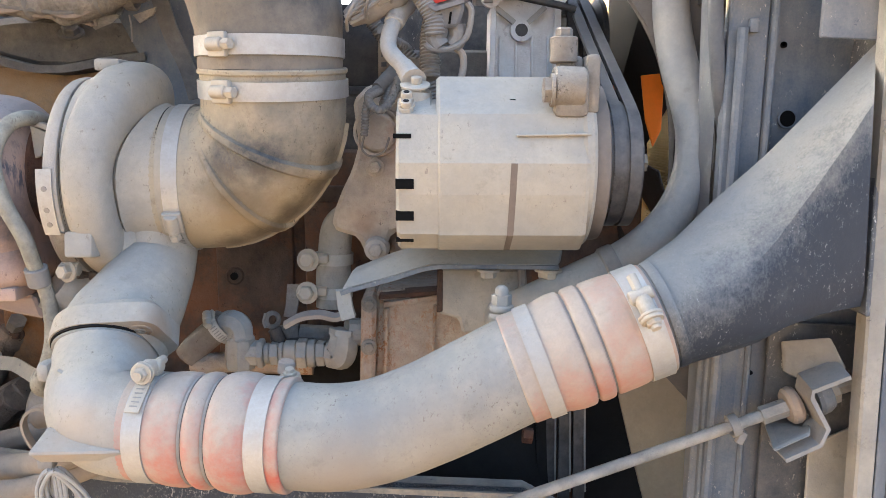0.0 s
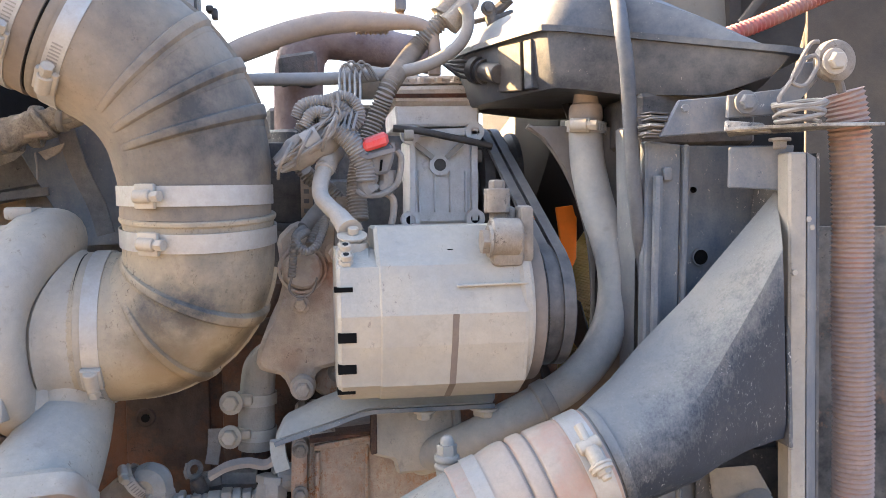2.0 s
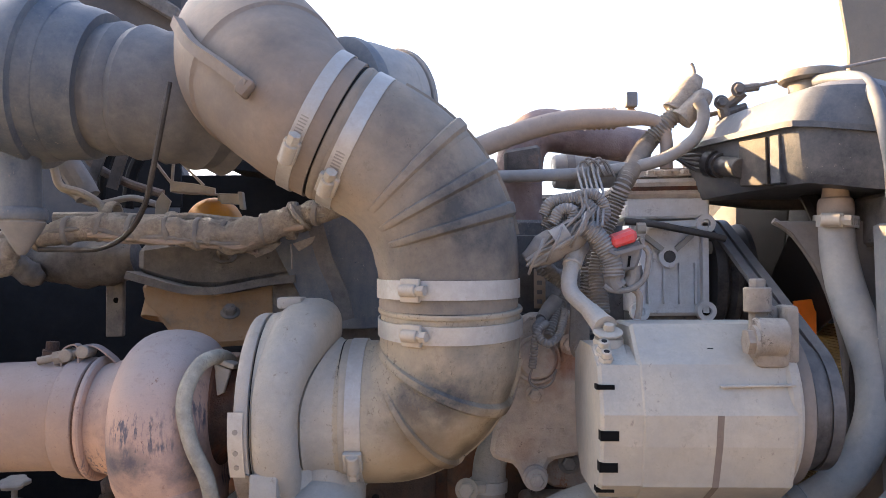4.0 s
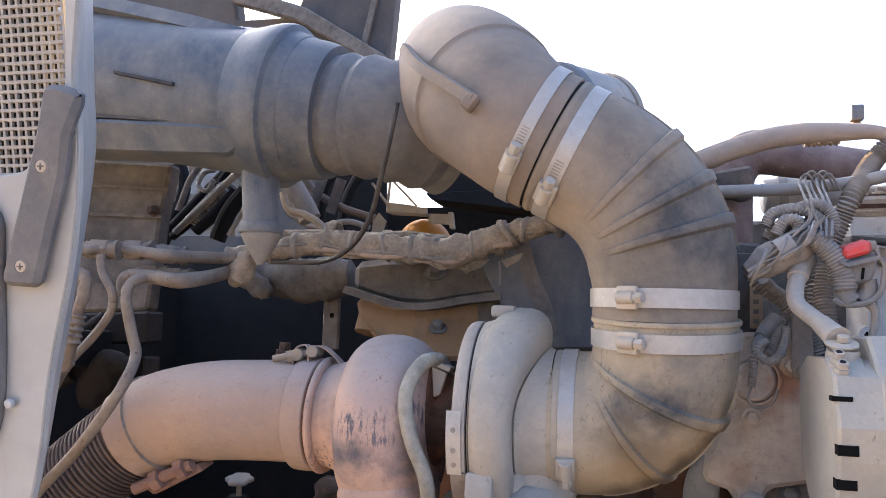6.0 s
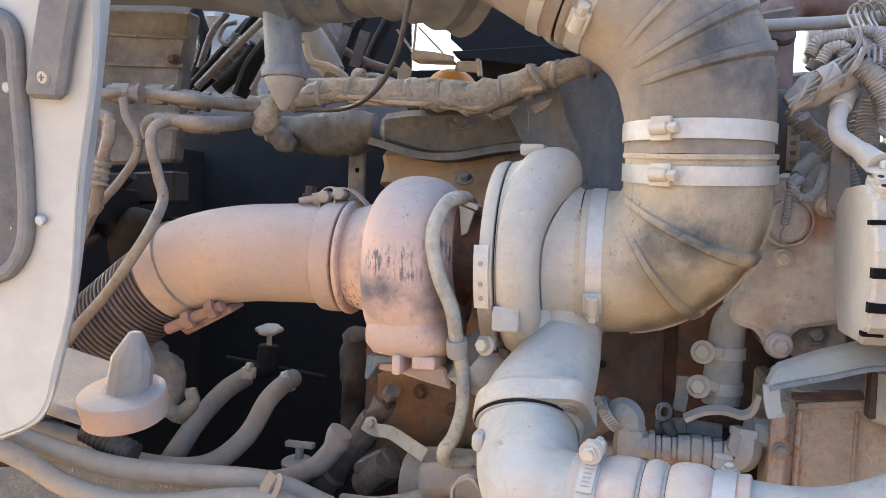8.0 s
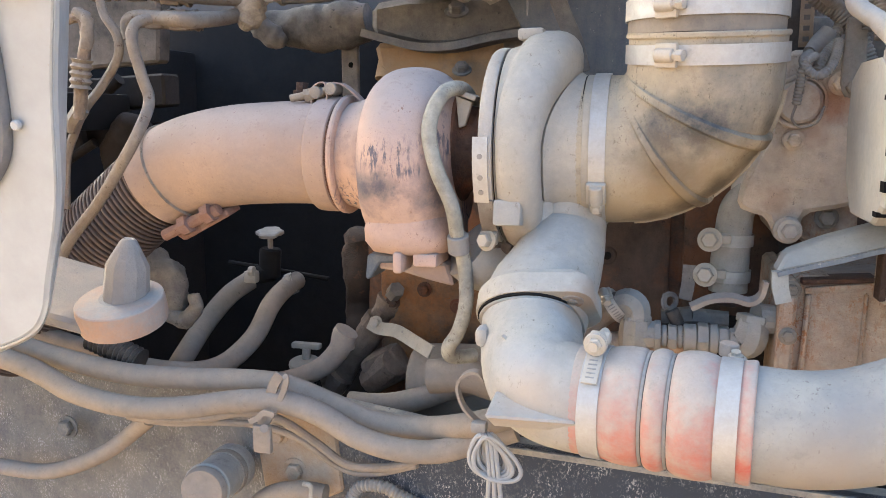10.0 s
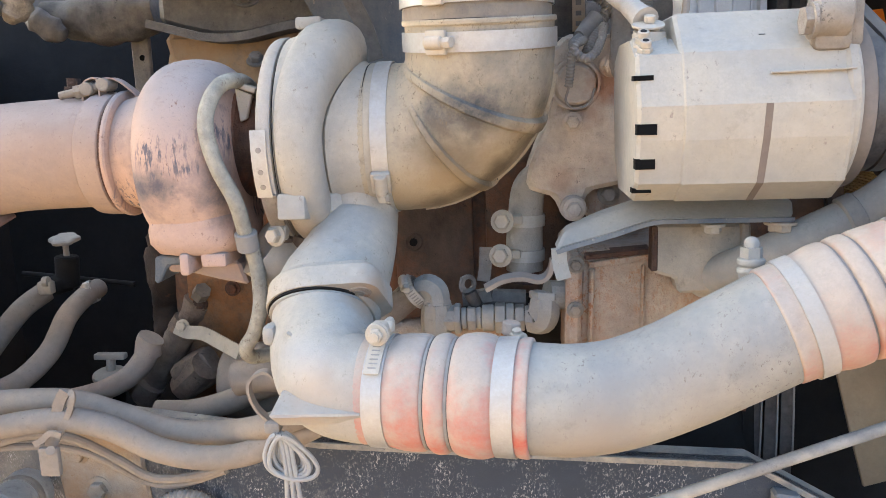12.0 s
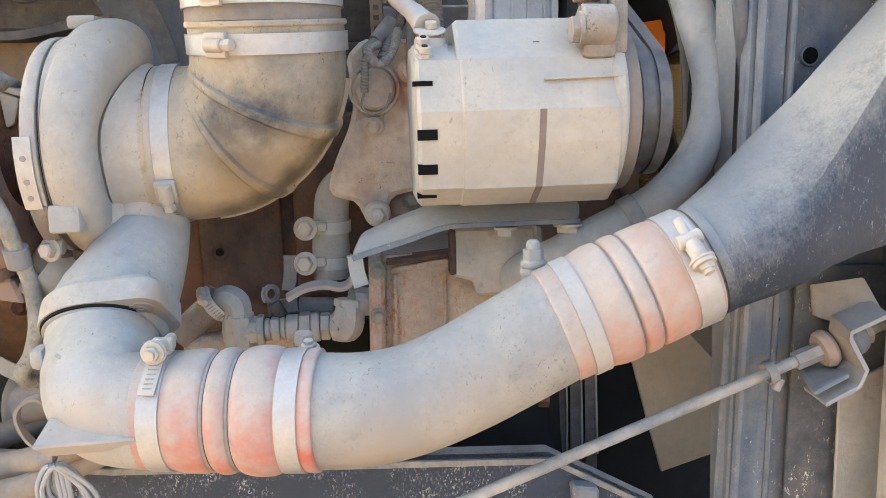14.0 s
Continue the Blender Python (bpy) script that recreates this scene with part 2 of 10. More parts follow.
DULLBAND = dusty("dull_steel_band", (0.40, 0.395, 0.38), (0.385, 0.34, 0.285), 0.74, 0.2, 0.4, 0.6, scale=20, bump=0.06, blot=1.2)
STEEL = dusty("zinc_bolt", (0.45, 0.42, 0.37), (0.42, 0.36, 0.28), 0.6, 0.3, 0.4, 0.6, bump=0.1)
TURBINE = dusty("pink_dust_turbine", (0.105, 0.10, 0.115), (0.43, 0.298, 0.236), 1.05, -0.2, 0.7, scale=11, bump=0.15, grain=600, blot=0.7, mott=0.5, top=(0.31, 0.262, 0.24), scratch=0.35, chips=0.1, pit=0.3, speck=0.55, speck_colour=(0.20, 0.13, 0.10),
                worn=(((-0.487, 0.775, 1.318), 0.034, 0.95), ((-0.462, 0.765, 1.325), 0.022, 0.7), ((-0.410, 0.775, 1.33), 0.036, 0.75), ((-0.405, 0.78, 1.30), 0.03, 0.6), ((-0.5224, 0.79, 1.3549), 0.03, 0.6)))
EXHAUST = dusty("pink_dust_exhaust", (0.13, 0.10, 0.09), (0.318, 0.236, 0.192), 0.95, -0.1, 0.7, bump=0.08, top=(0.31, 0.258, 0.235), chips=0.1, stains=0.3, speck=0.45, speck_colour=(0.19, 0.13, 0.105), scale=8, blot=0.6, mott=0.3)
RUSTY = dusty("rust", (0.13, 0.045, 0.022), (0.20, 0.12, 0.08), 0.14, 0.4, 0.8, scale=20, bump=0.6, spot=(0.035, 0.022, 0.018), spot_amount=0.75, chips=0.4)
BLOCK = dusty("engine_block_rust", (0.045, 0.032, 0.027), (0.20, 0.14, 0.105), 0.26, 0.35, 0.8, scale=7, bump=0.35, spot=(0.14, 0.052, 0.020), spot_amount=0.45, blot=1.8, mott=0.9, chips=0.5, stretch=(1, 1, 0.35))
ORANGE = dusty("rusty_orange_block", (0.21, 0.085, 0.022), (0.25, 0.165, 0.10), 0.30, 0.4, 0.75, scale=16, bump=0.5, spot=(0.028, 0.024, 0.026), spot_amount=0.75, spot_scale=6.0, chips=0.5, blot=1.5)
OCHRE = dusty("ochre_housing", (0.26, 0.15, 0.06), (0.33, 0.255, 0.18), 0.46, 0.3, 0.75, bump=0.35, chips=0.5, spot=(0.06, 0.05, 0.045), spot_amount=0.3)
PUMP = dusty("rust_stained_pump", (0.16, 0.10, 0.066), (0.40, 0.345, 0.28), 0.62, 0.2, 0.75, scale=24, bump=0.4, spot=(0.24, 0.10, 0.04), spot_amount=0.52, speck=1.3, speck_colour=(0.25, 0.115, 0.05), chips=0.45)
BRACKET = dusty("stained_bracket_casting", (0.20, 0.165, 0.14), (0.50, 0.435, 0.365), 0.90, 0.2, 0.75, scale=22, bump=0.35, spot=(0.24, 0.10, 0.05), spot_amount=0.16, chips=0.4, blot=1.4, stains=0.5,
                patches=(((-0.033, 0.925, 1.405), 0.022, (0.30, 0.12, 0.055), 0.7), ((-0.050, 0.925, 1.375), 0.02, (0.28, 0.15, 0.09), 0.4), ((-0.085, 0.925, 1.300), 0.02, (0.27, 0.17, 0.12), 0.4)))
SHEET = dusty("blue_grey_sheet", (0.075, 0.098, 0.128), (0.28, 0.262, 0.24), 0.36, 0.35, 0.5, scale=7, bump=0.10, blot=2.0, mott=0.9, grainy=0.5, speck=0.35, stretch=(1, 1, 0.3), chips=0.25)
SHEET_DARK = dusty("dark_blue_sheet", (0.035, 0.042, 0.055), (0.26, 0.235, 0.20), 0.27, 0.4, 0.5, scale=12, bump=0.15, speck=0.7)
DUCT = dusty("duct_black_under_dust", (0.026, 0.033, 0.046), (0.196, 0.190, 0.176), 0.40, 0.35, 0.5, scale=16, bump=0.08, speck=0.6, speck_scale=330.0, speck_colour=(0.225, 0.225, 0.22), blot=0.3, mott=0.25, grainy=0.3, grain=500, drift=((-0.710, 0.0, 0.704), 0.744, 0.060))
BEIGE = dusty("beige_sheet", (0.19, 0.18, 0.165), (0.39, 0.345, 0.28), 0.66, 0.3, 0.7, bump=0.2, chips=0.4, blot=1.5, stains=0.5)
TANKM = dusty("expansion_tank_plastic", (0.030, 0.038, 0.052), (0.245, 0.235, 0.225), 0.26, 0.32, 0.42, scale=9, bump=0.08, blot=1.1, mott=0.6, speck=0.12, pit=0.1)
FILTER = dusty("filter_blue_plastic", (0.042, 0.060, 0.088), (0.235, 0.228, 0.215), 0.47, 0.1, 0.34, scale=6, bump=0.08, speck=0.45, blot=2.0, mott=0.9, grainy=0.4, stretch=(1, 1, 0.4), speck_colour=(0.19, 0.17, 0.15))
DUCTTOP = dusty("brown_dust_plastic", (0.085, 0.078, 0.072), (0.232, 0.188, 0.150), 0.86, 0.1, 0.6, scale=6, bump=0.06, blot=1.1, mott=0.3, stains=0.2,
                worn=(((-0.335, 0.75, 1.715), 0.04, 0.4), ((-0.385, 0.78, 1.66), 0.05, 0.3)))
WHITE = dusty("white_paint", (0.40, 0.405, 0.395), (0.32, 0.295, 0.25), 0.10, 0.2, 0.35, scale=6, bump=0.02, stains=0.05, speck=0.12, speck_colour=(0.3, 0.26, 0.21), pit=0.04, mott=0.25, grainy=0.1)
MESHPAINT = dusty("grille_paint", (0.36, 0.35, 0.325), (0.36, 0.32, 0.26), 0.4, 0.2, 0.6, bump=0.05)
OVERFLOW = dusty("grey_blue_hose", (0.062, 0.070, 0.084), (0.21, 0.20, 0.19), 0.34, 0.2, 0.5, bump=0.1, blot=1.2)
GREYRUB = dusty("grey_rubber_strip", (0.085, 0.092, 0.105), (0.3, 0.27, 0.24), 0.28, 0.25, 0.6, bump=0.1)
RAIL = dusty("frame_rail_paint", (0.030, 0.040, 0.058), (0.168, 0.158, 0.143), 0.26, 0.4, 0.6, scale=9, bump=0.3, speck=1.0, speck_scale=420.0, speck_colour=(0.33, 0.325, 0.315), grainy=1.1, blot=1.7, mott=1.1, grain=300, drift=((-1.0, 0.0, 0.25), 0.72, 0.40))
RAILTOP = dusty("dusty_rail_edge", (0.07, 0.075, 0.085), (0.31, 0.275, 0.225), 0.70, 0.2, 0.7, scale=14, bump=0.3, blot=1.8, mott=0.9, grainy=0.8, chips=0.3)
# far darker than real grime: the deep shade of the bay is in this colour
DARK = dusty("near_black", (0.004, 0.004, 0.0045), (0.02, 0.018, 0.017), 0.2, 0.3, 0.9, bump=0.2)
DARKCAST = dusty("dark_grey_casting", (0.05, 0.05, 0.052), (0.25, 0.225, 0.198), 0.46, 0.4, 0.7, bump=0.4, blot=1.5, mott=0.8, chips=0.4)
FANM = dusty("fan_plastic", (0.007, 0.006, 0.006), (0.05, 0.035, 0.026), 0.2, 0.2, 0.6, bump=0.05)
FANDISC = dusty("dusty_fan_disc", (0.055, 0.048, 0.044), (0.205, 0.172, 0.145), 0.66, 0.2, 0.6, bump=0.05, blot=1.2)
SEAMBROWN = dusty("brown_seam", (0.12, 0.095, 0.08), (0.22, 0.175, 0.14), 0.5, 0.2, 0.7, bump=0.1)
KHAKI = dusty("khaki_sheet", (0.22, 0.17, 0.105), (0.36, 0.29, 0.20), 0.5, 0.2, 0.75, scale=6, bump=0.15, blot=1.6, mott=0.6)
SCALY = dusty("scaly_steel_pipe", (0.12, 0.115, 0.10), (0.36, 0.335, 0.275), 0.72, 0.2, 0.6, scale=22, bump=0.3, blot=1.9, mott=1.0, stains=0.55, speck=0.9, speck_colour=(0.15, 0.13, 0.10), pit=0.3)
RODM = dusty("scuffed_grey_rod", (0.11, 0.115, 0.122), (0.345, 0.315, 0.275), 0.72, 0.3, 0.5, 0.2, scale=16, bump=0.15, blot=1.8, mott=0.9, chips=0.35, pit=0.3)
# bright gold: the sunlight on the core is part of the colour
CORE = dusty("sunlit_gold_core", (0.75, 0.54, 0.20), (0.62, 0.46, 0.22), 0.4, 0.1, 0.6, bump=0.05)
WIRE = dusty("grey_wire", (0.085, 0.085, 0.09), (0.305, 0.275, 0.240), 0.58, 0.3, 0.6, bump=0.05, mott=0.9)
WIREPALE = dusty("pale_grey_wire", (0.20, 0.20, 0.205), (0.36, 0.335, 0.30), 0.65, 0.3, 0.6, bump=0.04)
WIREWHITE = dusty("pale_taped_cable", (0.26, 0.25, 0.235), (0.375, 0.338, 0.290), 0.80, 0.25, 0.6, scale=20, bump=0.2, blot=1.0, stains=0.3, pit=0.2)
CONDUIT = dusty("corrugated_conduit", (0.06, 0.056, 0.053), (0.33, 0.295, 0.255), 0.60, 0.3, 0.6, bump=0.1, mott=0.8)
TAPE = dusty("dusty_tape_wrap", (0.10, 0.085, 0.072), (0.365, 0.318, 0.262), 0.72, 0.35, 0.7, scale=40, bump=0.9, blot=1.5, mott=1.0)
PLUGRED = dusty("red_plug", (0.62, 0.025, 0.025), (0.4, 0.3, 0.25), 0.12, 0.15, 0.4, bump=0.03)
REDHOSE = dusty("red_suzi_hose", (0.40, 0.030, 0.045), (0.300, 0.222, 0.185), 0.90, 0.2, 0.5, scale=5, bump=0.1, blot=1.9)
# darker copy of the red hose: shade on the rear line is in its colour
REDLINE = dusty("dusty_red_line_shaded", (0.36, 0.022, 0.028), (0.25, 0.185, 0.155), 0.50, 0.2, 0.5, scale=9, bump=0.1, blot=1.8)
YELLOW = dusty("yellow_orange_cap", (0.65, 0.27, 0.02), (0.4, 0.3, 0.2), 0.15, 0.2, 0.5, bump=0.05)
CABBACK = dusty("cab_underside", (0.03, 0.026, 0.024), (0.10, 0.085, 0.07), 0.45, 0.2, 0.8, scale=3, bump=0.3)
CANVAS = dusty("dusty_canvas", (0.16, 0.145, 0.12), (0.26, 0.23, 0.185), 0.6, 0.1, 0.85, scale=4, bump=0.1)
BELT = dusty("dusty_belt", (0.022, 0.023, 0.027), (0.20, 0.185, 0.17), 0.30, 0.2, 0.32, bump=0.06, mott=0.9)
CAPM = dusty("dusty_cap", (0.035, 0.035, 0.036), (0.31, 0.265, 0.21), 0.62, 0.4, 0.6, bump=0.2)
ALUBRIGHT = dusty("bare_cast_aluminium", (0.70, 0.69, 0.67), (0.54, 0.49, 0.43), 0.42, 0.2, 0.5, 0.1, bump=0.3, stains=0.6, blot=1.4, chips=0.15, pit=0.2)
LUG = dusty("rust_speckled_steel", (0.115, 0.095, 0.08), (0.32, 0.28, 0.23), 0.55, 0.35, 0.6, 0.2, scale=26, bump=0.35, chips=0.6, blot=1.4)
FITTING = dusty("grey_fittings", (0.17, 0.168, 0.16), (0.345, 0.318, 0.278), 0.72, 0.3, 0.6, 0.2, bump=0.3, chips=0.35, stains=0.5)
LINE = dusty("rusty_steel_line", (0.10, 0.072, 0.056), (0.235, 0.210, 0.182), 0.62, 0.3, 0.65, scale=24, bump=0.3, chips=0.7, blot=1.4)
OLDSHEET = dusty("stained_old_sheet", (0.03, 0.03, 0.031), (0.195, 0.172, 0.15), 0.42, 0.3, 0.75, scale=8, bump=0.3, blot=2.0, mott=0.9, chips=0.5, spot=(0.16, 0.08, 0.04), spot_amount=0.05)
BODYDARK = dusty("dark_body_sheet", (0.03, 0.034, 0.043), (0.15, 0.135, 0.12), 0.42, 0.3, 0.6, scale=3, bump=0.1, blot=1.4)
SHROUD = dusty("shroud_plastic", (0.05, 0.046, 0.044), (0.22, 0.19, 0.16), 0.6, 0.2, 0.6, scale=8, bump=0.1, blot=1.4)
OCHREPLATE = dusty("ochre_stained_plate", (0.27, 0.15, 0.06), (0.36, 0.31, 0.25), 0.55, 0.3, 0.7, scale=12, bump=0.4, blot=1.7, chips=0.3)
DEEPBROWN = dusty("deep_brown_grime", (0.012, 0.010, 0.009), (0.055, 0.042, 0.034), 0.35, 0.4, 0.8, scale=12, bump=0.4, blot=1.6)
GRIME = dusty("oily_brown_fittings", (0.035, 0.024, 0.02), (0.255, 0.195, 0.150), 0.55, 0.35, 0.6, scale=20, bump=0.7, blot=1.6, chips=0.4)
PINM = dusty("scuffed_pin_steel", (0.15, 0.15, 0.155), (0.225, 0.205, 0.185), 0.62, 0.3, 0.5, 0.2, bump=0.3, blot=1.5, chips=0.3)
CHIPPED = dusty("chipped_pale_paint", (0.05, 0.056, 0.068), (0.44, 0.41, 0.36), 0.62, 0.3, 0.6, scale=24, bump=0.4, blot=2.4, mott=1.4, chips=0.8)
SAND = dusty("sand", (0.20, 0.176, 0.140), (0.235, 0.206, 0.162), 0.5, 0.0, 0.95, scale=3, bump=0.5, grain=200)
# saturated orange stands in for sunlight coming through plastic
GLOW = dusty("backlit_orange", (0.95, 0.20, 0.008), (0.8, 0.22, 0.03), 0.15, 0, 0.5, bump=0.03, pit=0.0, stains=0.1)
BLACK = plain("black_gap", (0.006, 0.006, 0.006), 0.9)


# ---------------------------------------------------------------- mesh helpers
def V(p):
    return Vector(p)


def origin_of(ob):
    p = Vector()
    while ob is not None:
        p += ob.location
        ob = ob.parent
    return p


def thing(name, at, label, category, group="", kind=""):
    ob = new(name)
    ob.location = at
    ob.empty_display_size = 0.02
    return tagged(ob, label, category, group, kind)


def finish(bm, angle=30):
    bm.normal_update()
    lim = radians(angle)
    for e in bm.edges:
        e.smooth = not (len(e.link_faces) == 2 and e.calc_face_angle(0) > lim)
    for f in bm.faces:
        f.smooth = True


def part(name, bm, material, parent=None, label="", angle=30):
    if isinstance(bm, (list, tuple)):
        bm = join(bm)
    bmesh.ops.recalc_face_normals(bm, faces=bm.faces)
    finish(bm, angle)
    if parent is not None:
        bmesh.ops.translate(bm, verts=bm.verts, vec=-origin_of(parent))
    me = bpy.data.meshes.new(name)
    bm.to_mesh(me)
    bm.free()
    me.materials.append(material)
    ob = new(name, me)
    ob.parent = parent
    if label:
        tagged(ob, label)
    return ob


def join(bms):
    out = bmesh.new()
    for b in bms:
        me = bpy.data.meshes.new("tmp")
        b.to_mesh(me)
        b.free()
        out.from_mesh(me)
        bpy.data.meshes.remove(me)
    return out


def spline(pts, n=8):
    pts = [V(p) for p in pts]
    if len(pts) == 2:
        return [pts[0].lerp(pts[1], i / n) for i in range(n + 1)]
    ext = [2 * pts[0] - pts[1]] + pts + [2 * pts[-1] - pts[-2]]
    out = []
    for i in range(1, len(ext) - 2):
        a, b, c, d = ext[i - 1 : i + 3]
        for k in range(n):
            t = k / n
            out.append(0.5 * (2 * b + (c - a) * t + (2 * a - 5 * b + 4 * c - d) * t * t + (3 * b - a - 3 * c + d) * t**3))
    out.append(pts[-1])
    return out


def frames(path):
    tang = []
    for i in range(len(path)):
        d = path[min(i + 1, len(path) - 1)] - path[max(i - 1, 0)]
        tang.append(d.normalized())
    up = Vector((0, 0, 1)) if abs(tang[0].z) < 0.9 else Vector((0, 1, 0))
    u = tang[0].cross(up).normalized()
    out = []
    for t in tang:
        u = (u - t * u.dot(t)).normalized()
        out.append((t, u, t.cross(u)))
    return out


def radii_along(rad, count):
    if isinstance(rad, (int, float)):
        return [rad] * count
    m = len(rad) - 1
    out = []
    for i in range(count):
        s = i / (count - 1) * m
        k = min(int(s), m - 1)
        out.append(rad[k] + (rad[k + 1] - rad[k]) * (s - k))
    return out


def sweep(path, rs, seg=20, caps=True, squash=1.0):
    bm = bmesh.new()
    fr = frames(path)
    rings = []
    for p, (t, u, w), r in zip(path, fr, rs):
        rings.append([bm.verts.new(p + u * (r * math.cos(a)) + w * (r * squash * math.sin(a))) for a in (2 * math.pi * k / seg for k in range(seg))])
    for a, b in zip(rings, rings[1:]):
        for k in range(seg):
            bm.faces.new((a[k], a[(k + 1) % seg], b[(k + 1) % seg], b[k]))
    if caps:
        bm.faces.new(rings[0][::-1])
        bm.faces.new(rings[-1])
    return bm


def tube(pts, rad, seg=16, n=8, caps=True, wobble=0.0):
    path = spline(pts, n)
    if wobble:
        path = [p + Vector((noise.noise(p * 9), noise.noise(p * 9 + V((7, 0, 0))), noise.noise(p * 9 + V((0, 7, 0))))) * wobble for p in path]
    return sweep(path, radii_along(rad, len(path)), seg, caps)


def resample(path, step):
    out, left = [path[0]], step
    for a, b in zip(path, path[1:]):
        d = (b - a).length
        while left <= d:
            out.append(a.lerp(b, left / d))
            left += step
        left -= d
    return out


def ribbed(pts, r, pitch=0.006, depth=0.0015, seg=16, caps=True):
    path = resample(spline(pts, 12), pitch / 4)
    wave = (0, -depth * 0.5, -depth, -depth * 0.5)
    return sweep(path, [r + wave[i % 4] for i in range(len(path))], seg, caps)


def lathe(profile, base, axis, seg=36, closed=False):
    """profile: (distance along the axis, radius)."""
    axis = V(axis).normalized()
    up = Vector((0, 0, 1)) if abs(axis.z) < 0.9 else Vector((0, 1, 0))
    u = axis.cross(up).normalized()
    w = axis.cross(u)
    bm = bmesh.new()
    rings = []
    for s, r in profile:
        c = V(base) + axis * s
        r = max(r, 1e-5)
        rings.append([bm.verts.new(c + u * (r * math.cos(a)) + w * (r * math.sin(a))) for a in (2 * math.pi * k / seg for k in range(seg))])
    pairs = list(zip(rings, rings[1:])) + ([(rings[-1], rings[0])] if closed else [])
    for a, b in pairs:
        for k in range(seg):
            bm.faces.new((a[k], a[(k + 1) % seg], b[(k + 1) % seg], b[k]))
    if not closed:
        bm.faces.new(rings[0][::-1])
        bm.faces.new(rings[-1])
    return bm


def rounded(profile, k=3):
    """Rounds the corners of an open profile by Chaikin's rule."""
    for _ in range(k):
        out = [profile[0]]
        for (a, b), (c, d) in zip(profile, profile[1:]):
            out += [(a * 0.75 + c * 0.25, b * 0.75 + d * 0.25), (a * 0.25 + c * 0.75, b * 0.25 + d * 0.75)]
        profile = out + [profile[-1]]
    return profile


def cyl(a, b, r, seg=16, r2=None, bevel=0.0):
    a, b = V(a), V(b)
    h = (b - a).length
    r2 = r if r2 is None else r2
    e = bevel
    prof = [(0, r - e), (e, r), (h - e, r2), (h, r2 - e)] if e else [(0, r), (h, r2)]
    return lathe(prof, a, b - a, seg)


def box(centre, size, bevel=0.002, turn=None):
    bm = bmesh.new()
    bmesh.ops.create_cube(bm, size=1.0)
    for v in bm.verts:
        v.co = Vector((v.co.x * size[0], v.co.y * size[1], v.co.z * size[2]))
    if bevel:
        bmesh.ops.bevel(bm, geom=bm.edges[:] , offset=min(bevel, min(size) * 0.45), segments=2, profile=0.5, affect="EDGES")
    m = Matrix.Translation(centre) @ (turn.to_4x4() if turn else Matrix())
    bmesh.ops.transform(bm, matrix=m, verts=bm.verts)
    return bm


def turned(rx=0, ry=0, rz=0):
    return Euler([radians(a) for a in (rx, ry, rz)]).to_matrix()


def slab(points, thick, bevel=0.0015):
    """A plate: a polygon in space, given a thickness along the vector thick."""
    bm = bmesh.new()
    a = [bm.verts.new(V(p)) for p in points]
    b = [bm.verts.new(V(p) + V(thick)) for p in points]
    n = len(a)
    bm.faces.new(a)
    bm.faces.new(b[::-1])
    for k in range(n):
        bm.faces.new((a[k], b[k], b[(k + 1) % n], a[(k + 1) % n]))
    bmesh.ops.recalc_face_normals(bm, faces=bm.faces)
    if bevel:
        bmesh.ops.bevel(bm, geom=bm.edges[:], offset=bevel, segments=1, affect="EDGES")
    return bm


def loft(sections, caps=True):
    bm = bmesh.new()
    rings = [[bm.verts.new(V(p)) for p in s] for s in sections]
    n = len(rings[0])
    for a, b in zip(rings, rings[1:]):
        for k in range(n):
            bm.faces.new((a[k], a[(k + 1) % n], b[(k + 1) % n], b[k]))
    if caps:
        bm.faces.new(rings[0][::-1])
        bm.faces.new(rings[-1])
    return bm


def strip(pts, width, thick, across, n=6):
    """A flat bent bar along pts, its width along the vector across."""
    path = spline(pts, n) if n > 1 else [V(p) for p in pts]
    across = V(across).normalized()
    secs = []
    for (t, _, _), p in zip(frames(path), path):
        a = (across - t * across.dot(t)).normalized()
        b = t.cross(a)
        secs.append([p + a * sa * width / 2 + b * sb * thick / 2 for sa, sb in ((1, 1), (-1, 1), (-1, -1), (1, -1))])
    return loft(secs)


def bolt_mesh(at, axis, r=0.007, h=0.006, washer=True, shank=0.0):
    axis = V(axis).normalized()
    out = []
    b0 = V(at)
    if washer:
        out.append(cyl(b0 - axis * 0.001, b0 + axis * 0.0018, r * 1.45, 20, bevel=0.0004))
        b0 = b0 + axis * 0.0018
    out.append(lathe([(0, r), (h * 0.8, r), (h, r * 0.82)], b0, axis, 6))
    if shank:
        out.append(cyl(b0 + axis * h, b0 + axis * (h + shank), r * 0.55, 12, bevel=0.0006))
    return out


def bolt(at, axis, parent, r=0.007, h=0.006, washer=True, material=None, shank=0.0, name="bolt"):
    return part(name, bolt_mesh(at, axis, r, h, washer, shank), material or STEEL, parent)


def band_mesh(at, axis, r, width, thick=0.0014, seg=48):
    return lathe([(-width / 2, r), (-width / 2, r + thick), (width / 2, r + thick), (width / 2, r)], at, axis, seg, closed=True)


